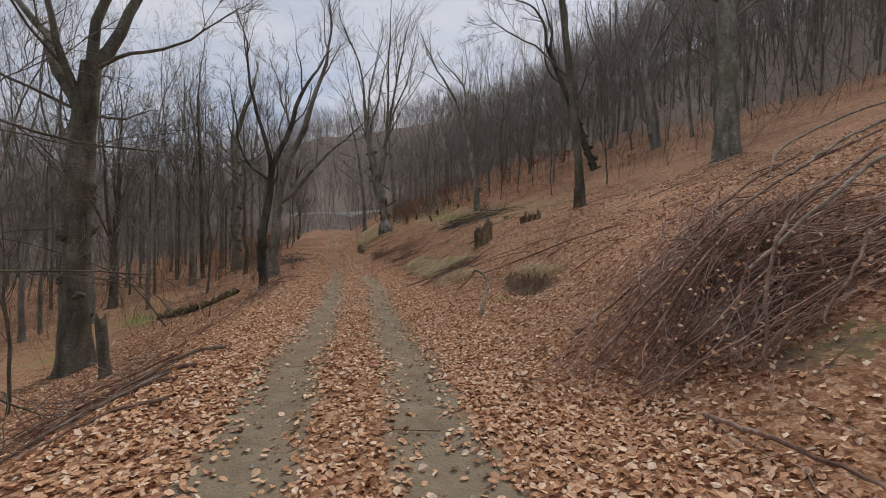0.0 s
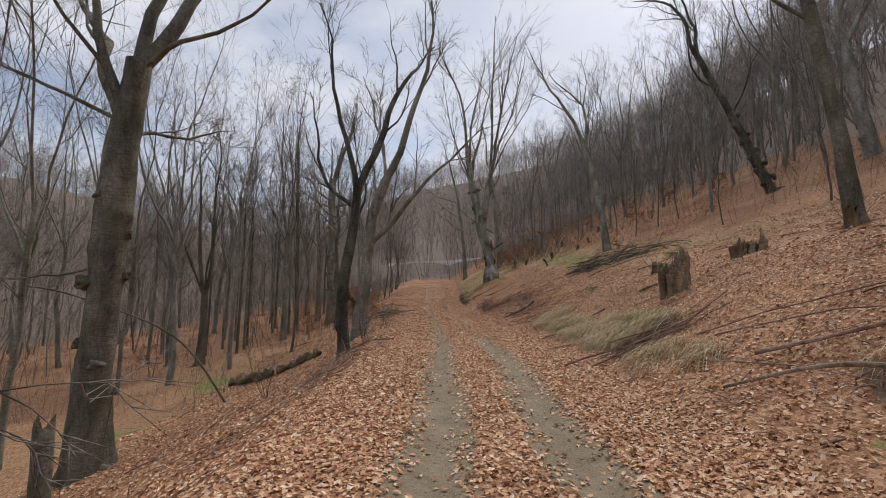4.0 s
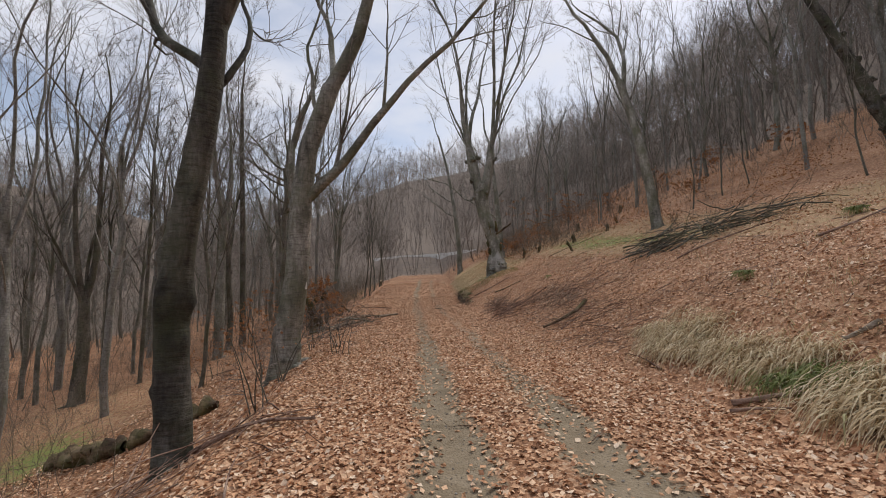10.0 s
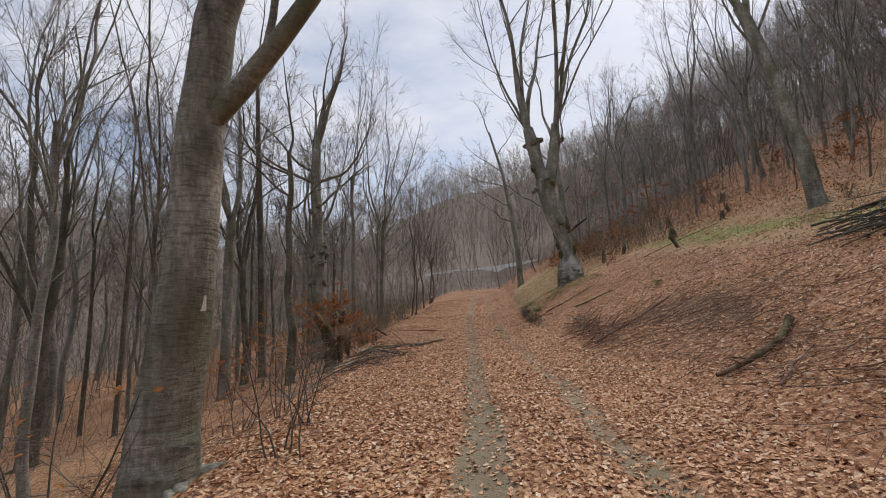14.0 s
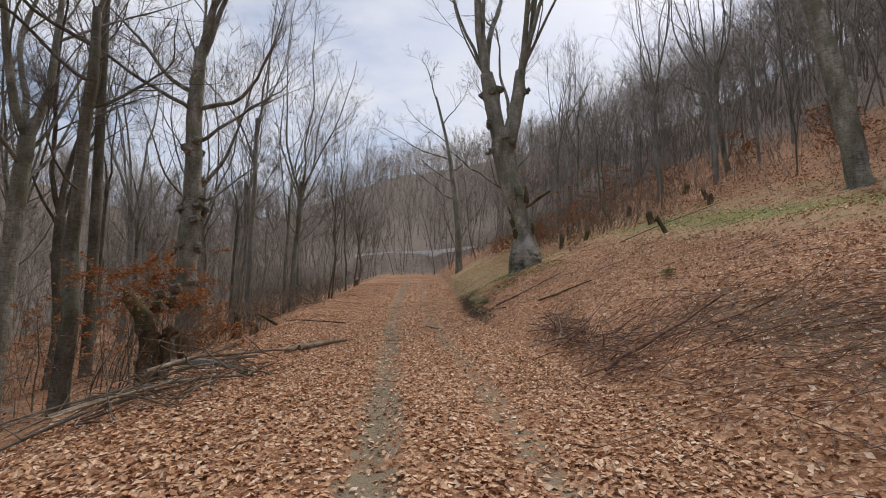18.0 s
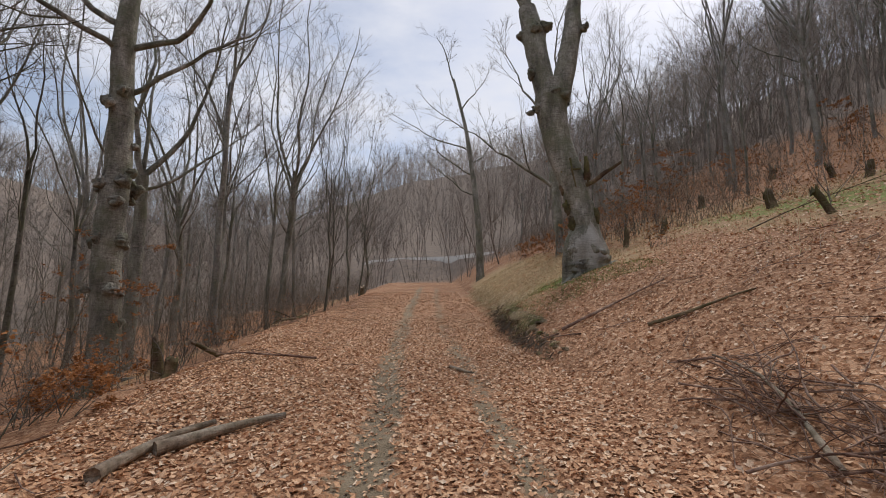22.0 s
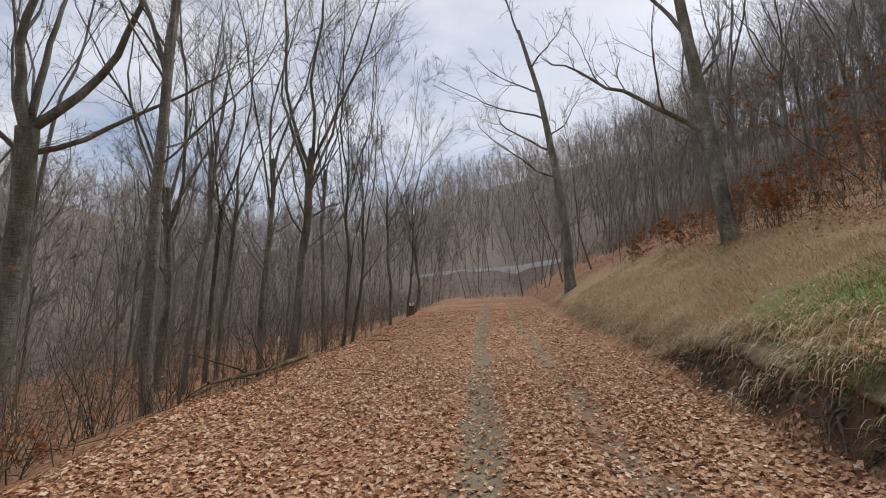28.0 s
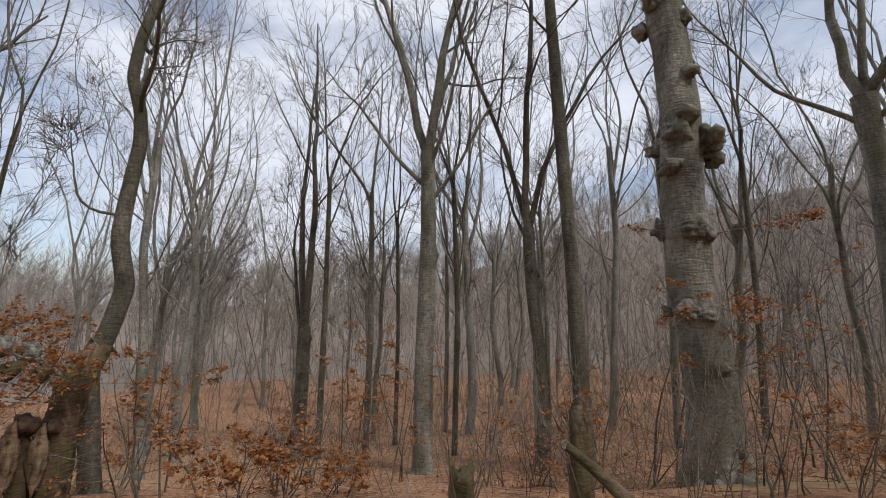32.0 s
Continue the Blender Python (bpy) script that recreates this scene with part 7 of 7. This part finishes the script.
# ---- grass ----
rng = np.random.default_rng(8)
tufts = [mesh_of("grass_tuft", *hanging_blades(np.random.default_rng(200 + i), 330, 0.24, 0.66, 0.0055, (-0.93, -0.3)), [STRAW]) for i in range(3)]
green_tuft = mesh_of("grass_tuft", *hanging_blades(np.random.default_rng(210), 220, 0.16, 0.5, 0.0075, (-0.93, -0.3)), [GREEN])
def tuft(x, y, me, sc, label, lift=0.12):
    ob = new("grass_tuft", me)
    ob.location = (x, y, float(ground(x, y)) + lift)
    ob.rotation_euler[2], ob.scale = rng.uniform(-0.4, 0.4), (sc, sc, sc * rng.uniform(0.8, 1.1))
    tagged(ob, label, "grass", "grass tufts on the bank")


def grass_mat(count, y0, y1, s0, s1, seed, length, mat, label):
    """Long dead grass hanging over the bank in one matted strip."""
    rng = np.random.default_rng(seed)
    v, q = hanging_blades(rng, count, 0.0, length, 0.010, (-0.93, -0.3))
    y, sv = rng.uniform(y0, y1, count), rng.uniform(s0, s1, count) + rng.normal(0, 0.1, count)
    keep = wave(y * 1.3, sv * 2, 0.9, seed) + rng.normal(0, 0.3, count) > -0.3
    x = track_x(y) + sv * 1.03
    v = v.reshape(count, 12, 3) + np.stack([x, y, ground(x, y) + rng.uniform(0.0, 0.12, count)], 1)[:, None]
    i = np.arange(keep.sum() * 12).reshape(-1, 6, 2)
    q = np.stack([i[:, :-1, 0], i[:, :-1, 1], i[:, 1:, 1], i[:, 1:, 0]], -1)
    tagged(new("grass_mat", mesh_of("grass_mat", v[keep], q, [mat])), label, "grass", "", "stuff")


grass_mat(6000, 16.3, 20.4, 3.0, 4.5, 301, 0.85, STRAW, "matted straw-coloured grass hanging over the bank")
grass_mat(2600, 20.9, 23.8, 3.3, 4.2, 302, 0.7, STRAW, "matted straw-coloured grass hanging over the bank")
grass_mat(900, 13.9, 15.4, 2.9, 3.9, 306, 0.6, STRAW, "matted straw-coloured grass hanging over the bank")
grass_mat(900, 9.7, 12.3, 4.35, 4.75, 307, 0.4, STRAW, "dry grass hanging over the torn hollow")
grass_mat(2000, 16.4, 18.6, 3.6, 4.5, 303, 0.5, GREEN, "green grass among the dry mat")
grass_mat(700, 20.2, 20.9, 3.2, 3.8, 304, 0.45, GREEN, "green grass among the dry mat")
grass_mat(1500, 23.2, 24.6, 3.6, 4.4, 305, 0.5, STRAW, "matted straw-coloured grass hanging over the bank")
for x, y in ((0.3, 24.5), (4.0, 27.0), (-2.9, 37.9)):
    tuft(x, y, green_tuft, rng.uniform(0.6, 1.0), "small tuft of green grass")
for k in range(46):
    y = 41.5 + 18 * k / 45 + rng.normal(0, 0.2)
    x = float(track_x(y)) + (rng.uniform(2.65, 2.95) + 0.5 * float(smooth(45.5, 51, y))) * 1.03
    tuft(x, y, tufts[k % 3] if k % 3 else green_tuft, rng.uniform(0.25, 0.6), "drooping tuft of dry grass on the bank's lip", 0.03)


def turf_clods(count, seed):
    """Clods of turf and root balls along the torn edge of the bank."""
    rng = np.random.default_rng(seed)
    y = rng.uniform(41, 51, count)
    sv = rng.uniform(2.4, 2.8, count) + 0.5 * smooth(45.5, 51, y)
    x = track_x(y) + sv * 1.03
    r = rng.uniform(0.025, 0.07, count)
    th, ph = np.linspace(0, np.pi, 6), np.arange(8) * np.pi / 4
    ball = np.stack([np.outer(np.sin(th), np.cos(ph)), np.outer(np.sin(th), np.sin(ph)), np.outer(np.cos(th), np.ones(8)) * 0.6], -1)
    V = ball[None] * r[:, None, None, None] * rng.uniform(0.65, 1.3, (count, 6, 8, 1)) * rng.uniform(0.7, 1.5, (count, 1, 1, 3))
    V = V + np.stack([x, y, ground(x, y) - r * 0.1], 1)[:, None, None]
    i = np.arange(count * 48).reshape(count, 6, 8)
    j = np.roll(i, -1, 2)
    tagged(new("turf_clods", mesh_of("turf_clods", V, np.stack([i[:, :-1], i[:, 1:], j[:, 1:], j[:, :-1]], -1), [TURF])), "earthy clods of turf along the cut bank", "turf", "", "stuff")


turf_clods(140, 77)


def turf_lip(y0, y1, seed):
    """The ragged edge of turf that overhangs the cut face."""
    rng = np.random.default_rng(seed)
    y = np.arange(y0, y1, 0.07)
    sv = np.linspace(2.2, 3.7, 51)
    rise = np.array([ground(track_x(v) + sv * 1.03, np.full(51, v)) for v in y])
    edge = np.minimum(sv[np.argmax(rise > rise[:, :1] + 0.48, 1)], 3.05)
    rag = 0.10 + 0.07 * np.sin(y * 3.1) + 0.05 * np.sin(y * 8.3 + 1) + rng.normal(0, 0.025, len(y))
    rag = rag * (0.25 + 0.75 * smooth(43.4, 45.5, y))
    top = np.array([np.interp(e + 0.16, sv, r) for e, r in zip(edge, rise)])
    sect = ((0.30, 0.015), (0.14, 0.035), (0.0, 0.03), (-0.6, 0.0), (-1.0, -0.04), (-0.85, -0.085), (-0.2, -0.08), (0.12, -0.05))
    V = []
    for a, h in sect:
        off = np.where(a > 0, a, a * rag)
        V.append(np.stack([track_x(y) + (edge + 0.04 + off) * 1.03, y, top + h - (0.35 * rag if a < 0 else 0) + rng.normal(0, 0.014, len(y)) + (0 if a < 0.1 else np.array([np.interp(e + 0.04 + a, sv, r) for e, r in zip(edge, rise)]) - top) * (1 if a > 0.1 else 0)], 1))
    V = np.stack(V, 1)
    i = np.arange(len(y) * 8).reshape(len(y), 8)
    j = np.roll(i, -1, 1)
    tagged(new("turf_lip", mesh_of("turf_lip", V, np.stack([i[:-1], j[:-1], j[1:], i[1:]], -1), [TURF])), "ragged turf overhanging the cut bank", "turf", "", "stuff")


turf_lip(43.4, 50.5, 78)


def turf(name, count, s0, s1, y0, y1, seed, length, width, mat, label, droop=0.9, edge=None):
    """Short grass as single blades over a stretch of ground."""
    rng = np.random.default_rng(seed)
    y, s = rng.uniform(y0, y1, count), rng.uniform(s0, s1, count)
    keep = wave(track_x(y) + s, y, 1.3, seed) + rng.normal(0, 0.35, count) > -0.35
    y, s = y[keep], s[keep]
    x = track_x(y) + s * 1.03
    v, q = blades(rng, len(x), 0.01, length, width, droop, (-0.5, -0.2))
    v = v.reshape(len(x), 10, 3) + np.stack([x, y, ground(x, y) - 0.01], 1)[:, None]
    tagged(new(name, mesh_of(name, v, q, [mat])), label, "grass", "", "stuff")


turf("bank_grass", 25000, 3.1, 8.0, 48.3, 64, 71, 0.26, 0.006, STRAW, "dry straw-coloured grass over the bank", 1.25)
grass_mat(1500, 43.0, 47.5, 2.66, 2.95, 309, 0.34, STRAW, "short dry grass hanging over the torn edge")
grass_mat(900, 43.4, 47.0, 2.68, 3.0, 310, 0.28, GREEN, "short green grass hanging over the torn edge")
grass_mat(5500, 46.5, 62, 2.9, 4.0, 308, 0.6, STRAW, "combed dead grass hanging over the cut bank")
turf("bank_grass", 15000, 3.0, 6.3, 44, 50, 72, 0.08, 0.006, GREEN, "short green grass on the bank", 0.7)
turf("slope_grass", 5200, 6.5, 14.5, 24, 56, 73, 0.22, 0.008, STRAW, "dry grass on the cleared slope")
turf("slope_grass", 1500, 4.2, 6.4, 11.5, 24, 74, 0.22, 0.006, STRAW, "dry grass along the bank")
turf("slope_grass", 2200, 8, 14, 30, 56, 75, 0.12, 0.008, GREEN, "green grass on the cleared slope", 0.7)


# ---- fallen leaves and gravel ----
def leaf_litter(name, count, test, lo, hi, seed, size, tilt, simple=True):
    rng = np.random.default_rng(seed)
    y = rng.uniform(lo[1], hi[1], count)
    s = rng.uniform(lo[0], hi[0], count)
    keep = rng.uniform(0, 1, count) < test(s, y)
    y, s = y[keep], s[keep]
    x = track_x(y) + s * 1.03
    z = ground(x, y)
    e = 0.15
    up = unit(np.stack([-(ground(x + e, y) - z) / e, -(ground(x, y + e) - z) / e, np.ones(len(x))], 1))
    P = np.stack([x, y, z + rng.uniform(0.004, 0.022, len(x))], 1)
    tagged(new(name, mesh_of(name, *leaf_cards(rng, P, size, tilt, up, simple), [LEAF], False)), "carpet of dry tan and russet beech leaves", "leaves", "", "stuff")


rng = np.random.default_rng(58)
lp = np.stack([rng.normal(2.9, 0.8, 900), rng.normal(4.7, 0.7, 900), np.zeros(900)], 1)
lp[:, 2] = ground(lp[:, 0], lp[:, 1]) + rng.uniform(0.05, 1.0, 900) * np.exp(-((lp[:, 0] - 3.2) ** 2 + (lp[:, 1] - 4.9) ** 2) * 0.4)
tagged(new("caught_leaves", mesh_of("caught_leaves", *leaf_cards(rng, lp, 0.045, 1.0), [LEAF], False)), "dry leaves caught in the brushwood", "leaves", "", "stuff")


def bare_share(s, y):
    wob = 0.08 * wave(y, y * 0.3, 1.6, 5.0)
    left, right = np.exp(-((s + 0.72 + wob) / 0.40) ** 2), np.exp(-((s - 0.72 - wob) / 0.40) ** 2) * (1 - 0.35 * smooth(-0.2, 0.6, wave(y, y * 0.5, 2.3, 1.0)) * smooth(16, 24, y))
    grown = smooth(17, 28, y)
    return 1 - left * (0.98 - 0.10 * grown - 0.14 * smooth(22, 32, y)) - right * (0.97 - 0.24 * grown) - 0.35 * np.exp(-(s / 0.4) ** 2) * (1 - grown)


def bank_share(s, y):
    grassy = smooth(2.9, 3.1, s) * smooth(45, 49, y) * (1 - smooth(8, 9, s)) * 0.75 + 0.6 * np.exp(-((s - 3.8) / 0.6) ** 2) * smooth(16, 17, y) * (1 - smooth(24, 25, y))
    face = 0.15 * smooth(2.2, 2.4, s) * (1 - smooth(2.8, 2.9, s)) * smooth(40, 43, y)
    pile = 0.75 * np.exp(-((s - 4.1) / 0.6) ** 4 - ((y - 3.65) / 0.55) ** 4)
    drift = 0.62 * np.exp(-((s - 4.6 - 0.12 * (y - 33)) / 1.1) ** 4 - ((y - 33.5) / 4.5) ** 4) * (0.6 + 0.5 * wave(s * 2, y, 1.4, 3.0))
    return 0.95 - np.maximum(np.maximum(np.maximum(grassy, face * 0.7), pile), drift)


leaf_litter("fallen_leaves", 15000, bare_share, (-2.6, 1.5), (2.8, 6), 50, 0.06, 0.28, False)
leaf_litter("fallen_leaves", 78000, bare_share, (-3.2, 6), (2.6, 24), 51, 0.06, 0.28)
leaf_litter("fallen_leaves", 120000, bare_share, (-5.4, 24), (2.4, 50), 52, 0.062, 0.28)
leaf_litter("fallen_leaves", 20000, bare_share, (-5.2, 50), (2.4, 66), 55, 0.075, 0.25)
leaf_litter("bank_leaves", 80000, bank_share, (2.4, 1.5), (8.5, 60), 53, 0.066, 0.38)
leaf_litter("slope_leaves", 42000, lambda s, y: 0.25 + 0.65 * smooth(-0.5, 0.4, wave(s * 1.2, y, 2.2, 4.0)) + 0 * s, (8.5, 4), (16, 56), 56, 0.085, 0.4)
leaf_litter("slope_leaves", 34000, lambda s, y: 0.95 - 0.45 * smooth(7.5, 10, -s) * smooth(-0.4, 0.5, wave(s, y, 2.6, 7.0)), (-11, 2), (-3.2, 30), 54, 0.08, 0.35)

rng = np.random.default_rng(61)
m = 6000
gy, side = rng.uniform(1.5, 48, m), np.where(rng.uniform(0, 1, m) < 0.5, -0.72, 0.72)
gx = track_x(gy) + (side + rng.normal(0, 0.2, m)) * 1.03
size = rng.uniform(0.004, 0.013, m) * np.where(rng.uniform(0, 1, m) < 0.04, 2.0, 1)
octa = np.array([(1, 0, 0), (0, 1, 0), (-1, 0, 0), (0, -1, 0), (0, 0, 0.7), (0, 0, -0.7)], float)
V = np.stack([gx, gy, ground(gx, gy) + size * 0.3], 1)[:, None] + octa[None] * size[:, None, None] * rng.uniform(0.6, 1.3, (m, 6, 1))
F = np.array([(0, 1, 4), (1, 2, 4), (2, 3, 4), (3, 0, 4), (1, 0, 5), (2, 1, 5), (3, 2, 5), (0, 3, 5)])
tagged(new("gravel", mesh_of("gravel", V, None, [GRAVEL], False, (np.arange(m) * 6)[:, None, None] + F[None])), "grey pebbles pressed into the ruts", "gravel", "", "stuff")

# ---- twigs strewn over the floor ----
rng = np.random.default_rng(64)
m = 2600
ty = rng.uniform(2, 60, m)
ts_ = np.concatenate([rng.uniform(-12, -2.6, m // 3), rng.uniform(2.6, 14, m - m // 3)])
ok = (ty < 43) | (ts_ < 2.5)
ty, ts_, m = ty[ok], ts_[ok], int(ok.sum())
tx = track_x(ty) + ts_ * 1.03
ta = rng.uniform(0, 6.283, m)
td = floor_way(tx, ty, np.cos(ta), np.sin(ta))
tp = np.stack([tx, ty, ground(tx, ty) + 0.03], 1)
tagged(new("twig_litter", sticks_mesh("twig_litter", rng, tp, td, rng.uniform(0.25, 1.5, m), rng.uniform(0.003, 0.010, m) * np.where(rng.uniform(0, 1, m) < 0.1, 2.2, 1), BRUSH, 4, 0.08, 0.0, 1, 3)), "dead twigs strewn over the leaves", "twigs", "", "stuff")
m = 90
ty = rng.uniform(2, 48, m)
tx = track_x(ty) + rng.uniform(-2.5, 2.2, m) * 1.03
ta = rng.uniform(0, 6.283, m)
tagged(new("twig_litter", sticks_mesh("twig_litter", rng, np.stack([tx, ty, ground(tx, ty) + 0.03], 1), floor_way(tx, ty, np.cos(ta), np.sin(ta)), rng.uniform(0.15, 0.6, m), rng.uniform(0.003, 0.007, m), BRUSH, 4, 0.08, 0.0, 1, 3)), "a few thin twigs on the track", "twigs", "", "stuff")
